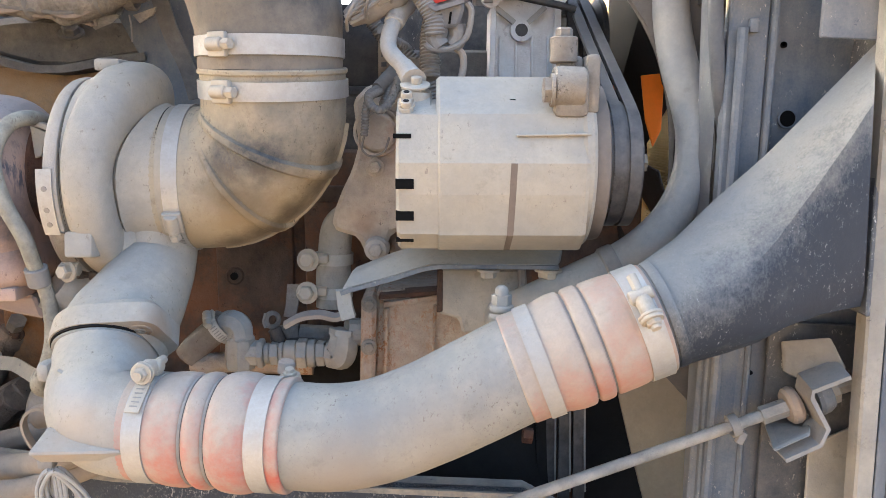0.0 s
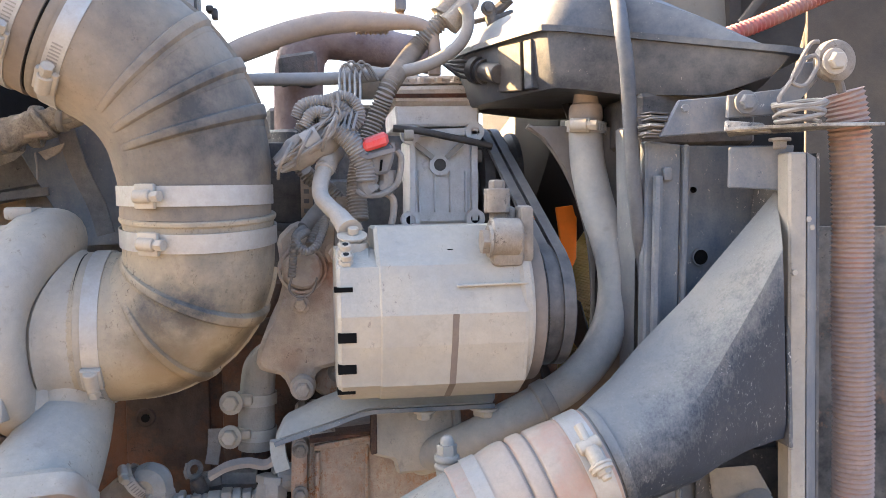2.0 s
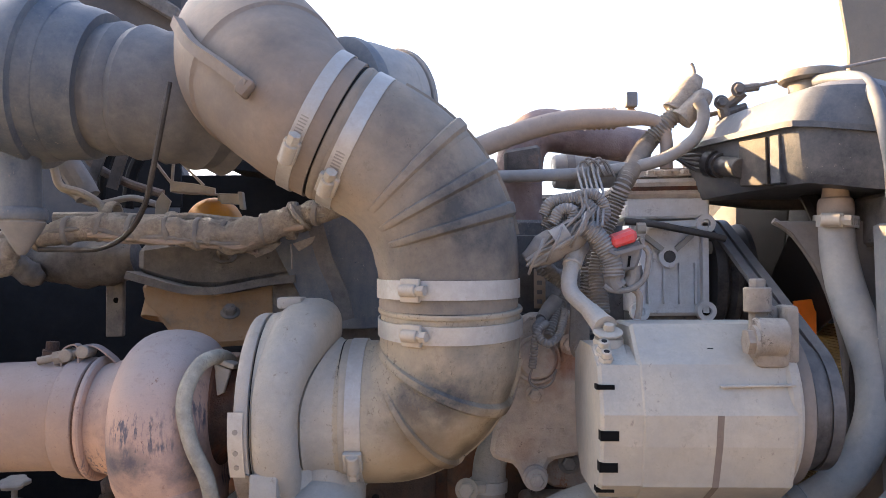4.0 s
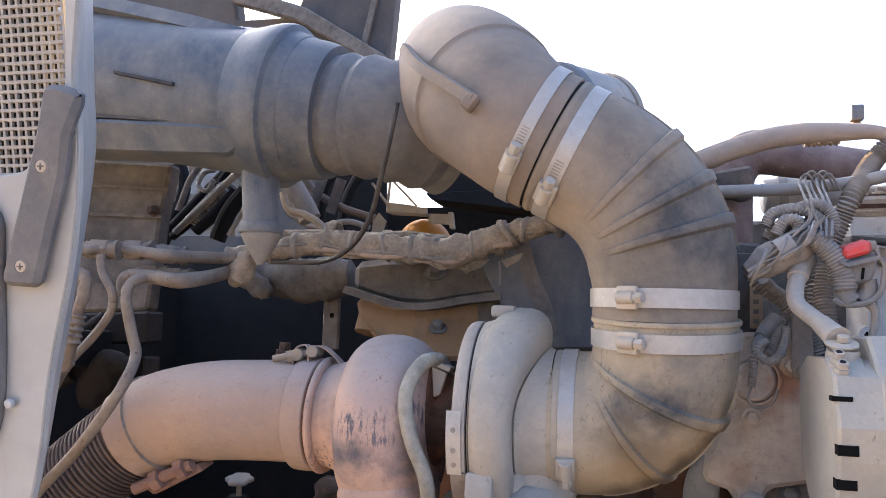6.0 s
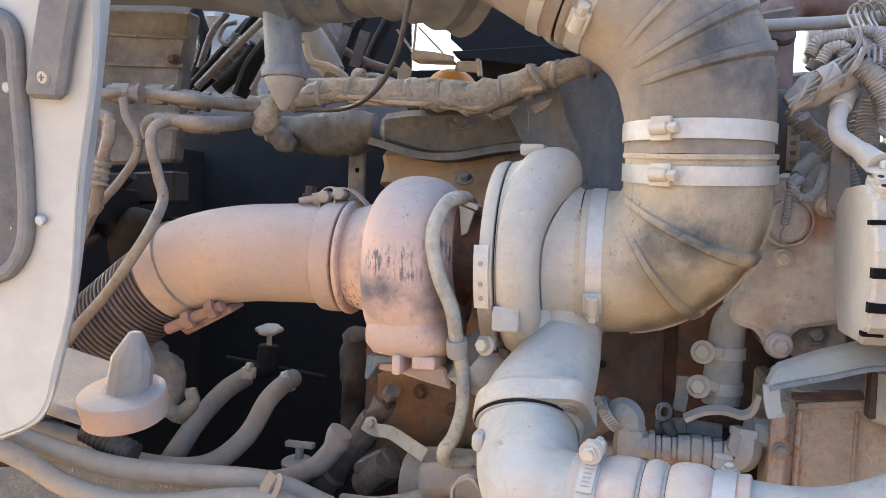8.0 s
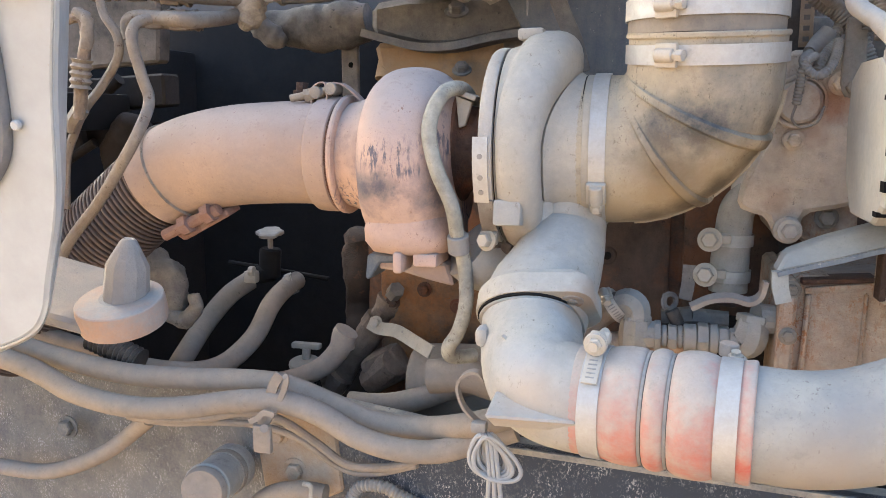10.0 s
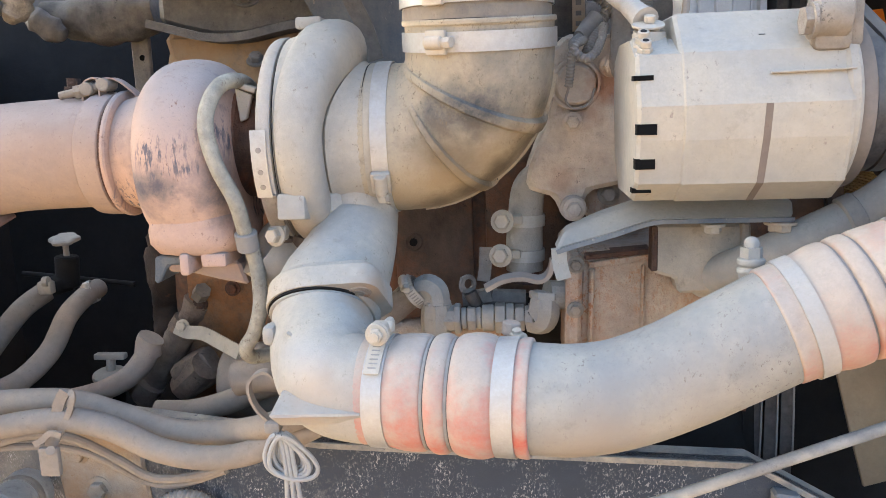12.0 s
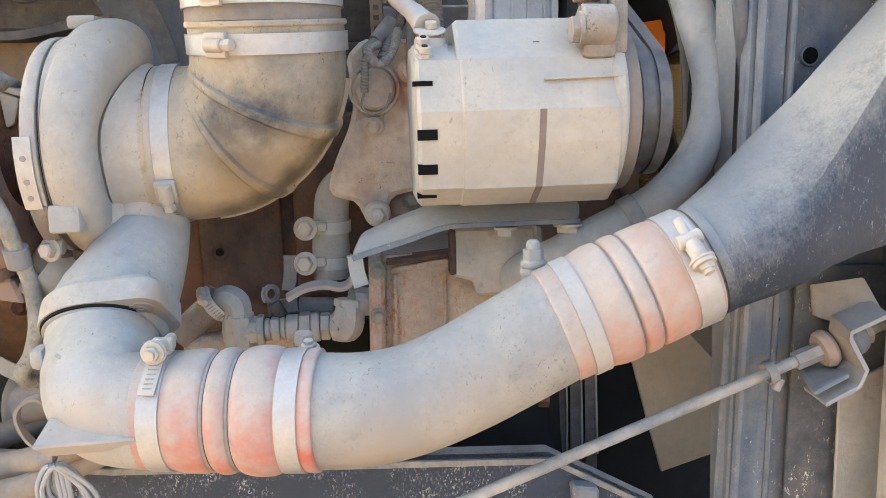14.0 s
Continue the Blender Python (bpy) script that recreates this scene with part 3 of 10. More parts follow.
def worm_clamp(at, axis, r, out, parent, width=0.013, size=1.0, slots=7):
    """A worm-drive hose clamp: band, screw housing and screw."""
    axis, out = V(axis).normalized(), V(out)
    out = (out - axis * out.dot(axis)).normalized()
    tang = axis.cross(out).normalized()
    band = part("hose_clamp", band_mesh(at, axis, r, width), BAND, parent, "dusty steel worm-drive hose clamp")
    rot = Matrix((tang, axis, out)).transposed()
    c = V(at) + out * (r + 0.005 * size)
    part("screw_housing", [box(c - out * 0.0022 * size, (0.019 * size, width * 1.22, 0.005 * size), 0.0015, rot),
                           cyl(c - tang * 0.0085 * size, c + tang * 0.0075 * size, 0.0056 * size, 16, bevel=0.001)], STEEL, band)
    part("screw", [cyl(c + tang * 0.010 * size, c + tang * 0.016 * size, 0.0050 * size, 6, bevel=0.0006),
                   cyl(c + tang * 0.006 * size, c + tang * 0.0105 * size, 0.0040 * size, 12)], STEEL, band)
    for k in range(slots):
        turn = Matrix.Rotation((0.013 * size + 0.0031 * k) / r, 3, axis)
        n2 = turn @ out
        rot2 = Matrix((axis.cross(n2), axis, n2)).transposed()
        part("slot", box(V(at) + n2 * (r + 0.0015), (0.0012, width * 0.55, 0.0006), 0, rot2), HOSE_GREY, band)
    return band


def t_bolt_clamp(at, axis, r, out, along, parent, width=0.019, tail=0, band_material=None):
    """A broad band clamp with its cross bolt and slotted tail."""
    axis, out = V(axis).normalized(), V(out)
    out = (out - axis * out.dot(axis)).normalized()
    tang = axis.cross(out).normalized() * along
    band = part("band_clamp", band_mesh(at, axis, r, width), band_material or BAND, parent, "dusty band clamp" if band_material else "bright steel band clamp")
    c = V(at) + out * (r + 0.009)
    rot = Matrix((tang, axis, out)).transposed()
    part("barrel", [cyl(c - axis * width * 0.5, c + axis * width * 0.5, 0.0055, 16, bevel=0.001),
                    box(c - out * 0.005, (0.011, width * 0.8, 0.006), 0.002, rot)], STEEL, band)
    part("clamp_bolt", [cyl(c - tang * 0.018, c + tang * 0.030, 0.0040, 12), cyl(c + tang * 0.002, c + tang * 0.017, 0.0064, 18, bevel=0.0008), cyl(c + tang * 0.0172, c + tang * 0.0198, 0.0098, 24, bevel=0.0006), cyl(c + tang * 0.0198, c + tang * 0.0212, 0.0088, 24)] + bolt_mesh(c + tang * 0.0212, tang, 0.0064, 0.004), STEEL, band)
    if tail:
        n2 = (out * 0.80 + tang * 0.6 * tail).normalized()
        q = V(at) + n2 * (r + 0.0022)
        t2 = axis.cross(n2)
        rot2 = Matrix((t2, axis, n2)).transposed()
        tl = part("tail", box(q, (0.032, width * 0.78, 0.0016), 0.0005, rot2), STEEL, band)
        for k in range(6):
            part("slot", box(q + t2 * (k - 2.5) * 0.0042 + n2 * 0.0008, (0.0011, width * 0.42, 0.0006), 0, rot2), HOSE_GREY, tl)
    return band


def crumpled(a, b, c, d, n=14, amount=0.012, pitch=22.0):
    """A thin creased sheet between four corners."""
    a, b, c, d = V(a), V(b), V(c), V(d)
    front = []
    for i in range(n + 1):
        row = [a.lerp(b, k / n).lerp(d.lerp(c, k / n), i / n) for k in range(n + 1)]
        row = [p + Vector((0.3, 1, 0.2)) * amount * (abs(noise.noise(p * pitch)) * 2 + 0.5 * noise.noise(p * pitch * 2.7)) for p in row]
        front.append(row)
    bm = bmesh.new()
    grids = [[[bm.verts.new(p + Vector((0, t, 0))) for p in row] for row in front] for t in (0.0, 0.002)]
    for g in grids:
        for i in range(n):
            for k in range(n):
                bm.faces.new((g[i][k], g[i][k + 1], g[i + 1][k + 1], g[i + 1][k]))
    return bm


def lumpy(pts, rad, seg=14, n=14, amount=0.2, pitch=60.0):
    """A taped, uneven bundle along pts."""
    path = spline(pts, n)
    bm = sweep(path, radii_along(rad, len(path)), seg)
    for i, v in enumerate(bm.verts):
        c = path[min(i // seg, len(path) - 1)]
        d = v.co - c
        v.co = c + d * (1 + amount * (noise.noise(v.co * pitch) + 0.6 * noise.noise(v.co * pitch * 2.3)))
    return bm


def rib_arc(path_pts, frac, r, parent, material, width=0.008, height=0.004, a0=-35, a1=125, lean=0.0):
    """A moulded rib over the outer and near side of a bent hose, running out towards the inside of the bend."""
    path = spline(path_pts, 16)
    i = int(frac * (len(path) - 1))
    t = frames(path)[i][0]
    turn = path[max(i - 12, 0)] + path[min(i + 12, len(path) - 1)] - 2 * path[i]
    o = -(turn - t * turn.dot(t)).normalized()
    f = Vector((0, -1, 0))
    f = (f - t * f.dot(t) - o * f.dot(o)).normalized()
    secs = []
    n = 30
    for k in range(n + 1):
        s = k / n
        an = radians(a0 + (a1 - a0) * s)
        d = o * math.cos(an) + f * math.sin(an)
        h = height * min(1, 5 * (1 - s) + 0.02, 6 * s + 0.3)
        c = path[i] + t * lean * (an - math.pi / 2)
        w = width * (1.0 - 0.62 * max(0.0, s * 1.25 - 0.25))
        secs.append([c + d * (r + y) + t * w * x for x, y in ((-1, -0.002), (-0.92, h * 0.12), (-0.45, h * 0.22), (-0.25, h * 0.85), (-0.12, h * 1.05), (0.55, h * 1.15), (0.75, h * 1.05), (0.88, h * 0.5), (1, -0.002))])
    return part("rib", loft(secs), material, parent)


# ---------------------------------------------------------------- setting
bm = bmesh.new()
bmesh.ops.create_grid(bm, x_segments=60, y_segments=60, size=1500)
for v in bm.verts:
    d = v.co.length
    v.co.z = 0.25 * noise.noise(v.co * 0.01) * min(1, d / 40)
tagged(part("ground", bm, SAND), "pale dry sandy ground under the truck", "ground", kind="structure")


# ---------------------------------------------------------------- engine, back layers first
def engine_block():
    ob = thing("engine_block", (-0.2, 1.2, 0.45), "rust-brown engine block with dark stains behind the pipes", "engine block")
    part("block", [box((-0.16, 1.17, 0.95), (0.86, 0.24, 0.86), 0.01)], BLOCK, ob)
    part("side_panel", [box((-0.235, 1.048, 1.17), (0.10, 0.02, 0.30), 0.004), box((-0.115, 1.048, 1.17), (0.11, 0.024, 0.30), 0.006)], BLOCK, ob, "rust-streaked side cover")
    part("rail_edge", [box((-0.16, 1.043, 1.325), (0.62, 0.02, 0.02), 0.003)], BLOCK, ob)
    c = V((-0.261, 1.035, 1.2182))
    part("boss", [cyl(c + V((0, 0.02, 0)), c, 0.012, 16, bevel=0.002)], BLOCK, ob)
    part("plug", [cyl(c, c - V((0, 0.003, 0)), 0.005, 12)], DARK, ob)
    part("orange_side", [box((-0.480, 1.09, 1.1344), (0.17, 0.12, 0.17), 0.012)], ORANGE, ob, "flaking orange block side with black marks")
    part("oily_edge", [slab([(-0.640, 1.075, 1.235), (-0.560, 1.070, 1.228), (-0.555, 1.06, 1.15), (-0.548, 1.06, 1.06), (-0.575, 1.07, 1.03), (-0.625, 1.085, 1.05), (-0.615, 1.08, 1.11), (-0.632, 1.08, 1.17)], (0, 0.05, 0), 0.012), lumpy([(-0.612, 1.075, 1.215), (-0.604, 1.07, 1.175), (-0.610, 1.075, 1.13), (-0.600, 1.07, 1.085)], [0.022, 0.026, 0.02, 0.026], 16, 8, 0.3, 30.0)], OILRUST, ob, "oily rust-stained edge", 75)
    part("cylinder_head", [box((-0.1, 1.19, 1.44), (0.62, 0.2, 0.14), 0.012)], DARKCAST, ob)
    part("rear_cover", [slab([(-0.1192, 1.27, 1.625), (0.104, 1.27, 1.6323), (0.1001, 1.27, 1.3565), (-0.1227, 1.27, 1.3629)], (0, 0.12, 0), 0.006)], DARKCAST, ob)
    for k in range(3):
        c = V((-0.4991, 1.028, 1.143)) + V((0.045 * (k - 1), 0, 0.02 * (k % 2)))
        bolt(c, (0, -1, 0), ob, 0.007, 0.005, material=RUSTY)
    return ob


engine_block()


def transmission_cover():
    ob = thing("bell_housing_cover", (-0.4983, 1.12, 1.4592), "dark grey casting lid over an ochre rusty housing", "housing")
    pts = [(-0.5944, 1.08, 1.5024), (-0.5555, 1.08, 1.4915), (-0.5174, 1.08, 1.4824), (-0.472, 1.08, 1.4815), (-0.4159, 1.08, 1.4917), (-0.3689, 1.08, 1.497)]
    part("lid", strip(pts, 0.05, 0.010, (0, 1, 0)), DARKCAST, ob)
    part("crown", slab([(-0.5934, 1.09, 1.5443), (-0.5438, 1.09, 1.5508), (-0.3802, 1.09, 1.5524), (-0.3705, 1.09, 1.4994), (-0.418, 1.09, 1.4925), (-0.4745, 1.09, 1.4822), (-0.5204, 1.09, 1.4831), (-0.5588, 1.09, 1.4922), (-0.5937, 1.09, 1.5033)], (0, 0.11, 0), 0.010), DARKCAST, ob)
    part("left_casting", lumpy([(-0.775, 1.13, 1.533), (-0.735, 1.135, 1.521), (-0.690, 1.14, 1.518), (-0.650, 1.14, 1.521), (-0.612, 1.14, 1.526)], [0.012, 0.027, 0.034, 0.034, 0.026], 20, 10, 0.14, 34.0), DARKCAST, ob, "", 75)
    part("oily_lump", lumpy([(-0.7777, 1.095, 1.5275), (-0.7585, 1.095, 1.5156), (-0.7394, 1.095, 1.5022), (-0.7253, 1.095, 1.4956)], [0.010, 0.018, 0.016, 0.008], 14, 6, 0.3, 60.0), DARKCAST, ob, "", 75)
    part("housing", [slab([(-0.5934, 1.1, 1.4926), (-0.3721, 1.1, 1.497), (-0.3691, 1.1, 1.4098), (-0.5417, 1.1, 1.4001), (-0.5565, 1.1, 1.4307), (-0.569, 1.1, 1.4419), (-0.5852, 1.1, 1.4564)], (0, 0.12, 0), 0.008), cyl((-0.5714, 1.13, 1.4751), (-0.5757, 1.12, 1.4409), 0.022, 14)], OCHRE, ob)
    for p, r in (((-0.4661, 1.07, 1.5263), 0.011), ((-0.46, 1.075, 1.4515), 0.009)):
        bolt(V(p), (0.1, -0.6, 0.8), ob, r, 0.009, material=DARKCAST)
    return ob


transmission_cover()


def dark_body():
    ob = thing("chassis_interior", (-0.5, 1.9, 0.3), "near-black chassis wall behind the engine, deep shade put into its colour", "chassis", kind="structure")
    # walls and pan painted near black in place of the shade behind the engine
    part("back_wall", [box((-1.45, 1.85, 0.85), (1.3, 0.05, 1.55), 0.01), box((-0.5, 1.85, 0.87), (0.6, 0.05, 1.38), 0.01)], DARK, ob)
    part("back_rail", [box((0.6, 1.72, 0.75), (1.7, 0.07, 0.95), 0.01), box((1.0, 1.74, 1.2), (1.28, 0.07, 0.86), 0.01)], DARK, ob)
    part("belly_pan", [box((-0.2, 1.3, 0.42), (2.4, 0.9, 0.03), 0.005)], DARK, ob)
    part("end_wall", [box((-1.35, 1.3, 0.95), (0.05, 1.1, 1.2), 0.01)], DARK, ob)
    return ob


def cross_member():
    ob = thing("chassis_cross_member", (-1.16, 1.25, 1.30), "grimy brown cross member in the dark chassis space", "cross member")
    part("beam", [slab([(-1.34, 1.25, 1.452), (-1.03, 1.25, 1.466), (-1.03, 1.25, 1.410), (-1.34, 1.25, 1.392)], (0, 0.05, 0), 0.004)], DEEPBROWN, ob)
    part("lower_beam", [slab([(-1.34, 1.28, 1.372), (-1.05, 1.28, 1.384), (-1.05, 1.28, 1.345), (-1.34, 1.28, 1.330)], (0, 0.05, 0), 0.004)], DEEPBROWN, ob)
    part("gusset", [slab([(-1.235, 1.235, 1.47), (-1.205, 1.235, 1.47), (-1.190, 1.235, 1.33), (-1.225, 1.235, 1.32)], (0, 0.02, 0), 0.003)], DEEPBROWN, ob)
    part("hanger", lumpy([(-1.10, 1.20, 1.30), (-1.085, 1.20, 1.345), (-1.06, 1.20, 1.37), (-1.03, 1.20, 1.365)], [0.02, 0.03, 0.028, 0.015], 18, 8, 0.25, 40.0), DEEPBROWN, ob, "", 80)
    part("stay", [cyl((-1.30, 1.20, 1.30), (-1.08, 1.20, 1.455), 0.011, 14), cyl((-1.32, 1.18, 1.24), (-1.12, 1.18, 1.35), 0.008, 12)], DEEPBROWN, ob)
    return ob


dark_body()
cross_member()


def side_plate():
    ob = thing("grey_side_plate", (-0.2951, 1.1, 1.5243), "flat blue-grey sheet plate behind the intake hose", "plate")
    part("plate", slab([(-0.4062, 1.06, 1.5539), (-0.3464, 1.06, 1.6029), (-0.2363, 1.06, 1.6161), (-0.2304, 1.06, 1.4324), (-0.3407, 1.06, 1.4293)], (0, 0.012, 0)), SHEET, ob)
    part("flat_bar", strip([(-0.3398, 1.03, 1.5717), (-0.3265, 1.03, 1.5241), (-0.3076, 1.03, 1.4805), (-0.2977, 1.03, 1.4443)], 0.02, 0.006, (1, 0, 0)), DARKCAST, ob)
    return ob


side_plate()
strut = thing("flat_strut", (-0.649, 1.15, 1.4141), "dark flat upright strut with a small hole", "strut")
part("bar", slab([(-0.6617, 1.15, 1.5603), (-0.6357, 1.15, 1.5603), (-0.6361, 1.15, 1.4145), (-0.6611, 1.15, 1.4137)], (0, 0.01, 0)), DARKCAST, strut)
part("hole", [cyl((-0.6459, 1.149, 1.4663), (-0.647, 1.152, 1.4665), 0.004, 12)], BLACK, strut)


# grey panels under the air filter
def left_panels():
    ob = thing("ribbed_side_box", (-0.9256, 1, 1.5097), "dusty grey ribbed box under the air filter", "box")
    part("box", slab([(-1.0787, 1, 1.6907), (-0.8441, 1, 1.6751), (-0.8567, 1, 1.5989), (-0.8681, 1, 1.4648), (-1.0995, 1, 1.4533)], (0, 0.03, 0), 0.004), OLDSHEET, ob)
    for rib in ([(-1.0687, 0.996, 1.6515), (-0.8428, 0.996, 1.6372)], [(-1.0669, 0.996, 1.6068), (-0.8504, 0.996, 1.5981)]):
        part("rib", strip(rib, 0.005, 0.004, (0, 0, 1)), OLDSHEET, ob)
    bolt(V((-0.8628, 0.995, 1.6061)), (0, -1, 0), ob, 0.006, 0.012, material=RUSTY)
    return ob


left_panels()


def behind_filter_clutter():
    ob = thing("spring_link", (-0.9618, 1.25, 1.6451), "dark spring and link rods behind the drain spout", "linkage")
    part("spring", ribbed([(-0.9044, 1.16, 1.6143), (-0.8472, 1.16, 1.6713)], 0.011, 0.005, 0.002), DARKCAST, ob)
    part("cable", tube([(-0.9192, 1.14, 1.5929), (-0.8652, 1.14, 1.6421), (-0.817, 1.14, 1.686), (-0.7884, 1.14, 1.7075)], 0.006, 10), WIRE, ob)
    part("cable", tube([(-0.7241, 1.12, 1.6532), (-0.7138, 1.12, 1.6271), (-0.6857, 1.12, 1.6181), (-0.6623, 1.12, 1.605), (-0.6527, 1.12, 1.5922)], 0.006, 10), BEIGE, ob)
    part("sleeve", tube([(-0.7292, 1.15, 1.6772), (-0.7041, 1.15, 1.6414), (-0.689, 1.15, 1.6148)], 0.018, 12), HOSE_GREY, ob)
    part("strip", strip([(-0.6884, 1.2, 1.6963), (-0.7062, 1.2, 1.6465)], 0.014, 0.006, (1, 0, 0), 1), OLDSHEET, ob)
    part("strip", strip([(-0.6591, 1.2, 1.6883), (-0.6764, 1.2, 1.6324)], 0.016, 0.006, (1, 0, 0), 1), OLDSHEET, ob)
    part("rod", tube([(-0.9859, 1.22, 1.6009), (-0.9332, 1.22, 1.6539), (-0.8712, 1.22, 1.7152)], 0.009), DARK, ob)
    part("arm", tube([(-0.9793, 1.3, 1.6182), (-0.9348, 1.3, 1.6537), (-0.9024, 1.3, 1.694)], 0.014), DARK, ob)
    part("loop", tube([(-0.8635, 1.16, 1.6991), (-0.8837, 1.16, 1.6941), (-0.8933, 1.16, 1.6741), (-0.8775, 1.16, 1.6646), (-0.8659, 1.16, 1.6827)], 0.004), WIRE, ob)
    part("light_sheet", crumpled((-1.1076, 1.4, 1.7862), (-0.9452, 1.42, 1.7838), (-0.9348, 1.4, 1.6171), (-1.0697, 1.38, 1.6147), 18, 0.03, 16.0), CAST, ob, "creased pale sheet")
    for k, (pts_, r_, m_) in enumerate((([(-1.0253, 1.3, 1.7589), (-1.0054, 1.3, 1.6961), (-1.0264, 1.3, 1.6341), (-1.0425, 1.3, 1.5926)], 0.012, DARK), ([(-0.8394, 1.18, 1.7161), (-0.8688, 1.18, 1.6778), (-0.9083, 1.18, 1.6225), (-0.9494, 1.18, 1.5899)], 0.007, DARK), ([(-0.8277, 1.2, 1.6718), (-0.8574, 1.2, 1.6347), (-0.8766, 1.2, 1.5877)], 0.014, DARK),
                                        ([(-0.932, 1.25, 1.7387), (-0.9618, 1.25, 1.7048), (-0.9842, 1.25, 1.6454)], 0.006, GRIME), ([(-0.7473, 1.22, 1.7211), (-0.7155, 1.22, 1.6737), (-0.6651, 1.22, 1.645), (-0.6063, 1.22, 1.6259)], 0.007, GRIME), ([(-0.6794, 1.25, 1.731), (-0.7078, 1.25, 1.6797), (-0.7156, 1.25, 1.6133)], 0.008, DARK),
                                        ([(-0.6567, 1.3, 1.7279), (-0.6856, 1.3, 1.67), (-0.694, 1.3, 1.6113)], 0.010, DARK), ([(-0.7503, 1.2, 1.6333), (-0.7049, 1.2, 1.6099), (-0.647, 1.2, 1.6184), (-0.6086, 1.2, 1.609)], 0.005, HOSE_GREY), ([(-0.7917, 1.15, 1.6608), (-0.8082, 1.15, 1.6251), (-0.8287, 1.15, 1.5893)], 0.004, HOSE_GREY))):
        part("loose_hose", tube(pts_, r_, 10), m_, ob)
    part("dark_plate", slab([(-0.824, 1.5, 1.7906), (-0.6807, 1.5, 1.7864), (-0.6753, 1.5, 1.6305), (-0.8183, 1.5, 1.6311)], (0, 0.01, 0)), DARK, ob)
    ob2 = thing("step_bracket", (-0.504, 1.06, 1.575), "pale bent strip bracket behind the harness", "bracket")
    part("tray", [slab([(-0.534, 1.050, 1.626), (-0.500, 1.050, 1.622), (-0.474, 1.050, 1.616), (-0.474, 1.050, 1.608), (-0.534, 1.050, 1.611)], (0, 0.004, 0), 0.0008), slab([(-0.534, 1.050, 1.611), (-0.474, 1.050, 1.608), (-0.474, 1.085, 1.609), (-0.534, 1.085, 1.612)], (0, 0, 0.002), 0.0005)], HOSE_PALE, ob2)
    part("strut", strip([(-0.556, 1.052, 1.653), (-0.532, 1.052, 1.622)], 0.005, 0.003, (0, 1, 0), 1), HOSE_PALE, ob2)
    part("strut", strip([(-0.530, 1.054, 1.662), (-0.532, 1.052, 1.622)], 0.004, 0.003, (0, 1, 0), 1), HOSE_PALE, ob2)
    part("strut", strip([(-0.526, 1.054, 1.656), (-0.490, 1.052, 1.620)], 0.004, 0.003, (0, 1, 0), 1), HOSE_PALE, ob2)
    part("leg", slab([(-0.480, 1.080, 1.612), (-0.474, 1.080, 1.612), (-0.474, 1.080, 1.560), (-0.480, 1.080, 1.560)], (0, 0.004, 0), 0.0005), BEIGE, ob2)
    part("leg", [slab([(-0.556, 1.06, 1.600), (-0.548, 1.06, 1.612), (-0.536, 1.06, 1.600), (-0.550, 1.06, 1.560), (-0.560, 1.06, 1.560)], (0, 0.004, 0), 0.0005)], BEIGE, ob2)
    part("side_tray", [slab([(-0.472, 1.056, 1.610), (-0.440, 1.056, 1.609), (-0.436, 1.056, 1.594), (-0.468, 1.056, 1.596)], (0, 0.004, 0), 0.0008), slab([(-0.444, 1.048, 1.611), (-0.438, 1.048, 1.611), (-0.435, 1.048, 1.588), (-0.441, 1.048, 1.588)], (0, 0.012, 0), 0.0008)], BEIGE, ob2)
    ob3 = thing("yellow_cap", (-0.489, 1.098, 1.55), "yellow-orange dome cap behind the harness", "cap")
    part("dome", lathe(rounded([(0, 0.041), (0.026, 0.0395), (0.044, 0.030), (0.054, 0.014), (0.0565, 0)], 2), (-0.489, 1.098, 1.552), (0, 0, 1)), YELLOW, ob3)
    part("lip", lathe(rounded([(0, 0.036), (0, 0.044), (0.006, 0.044), (0.006, 0.036)], 1), (-0.489, 1.098, 1.550), (0, 0, 1), 40), LUG, ob3)


behind_filter_clutter()


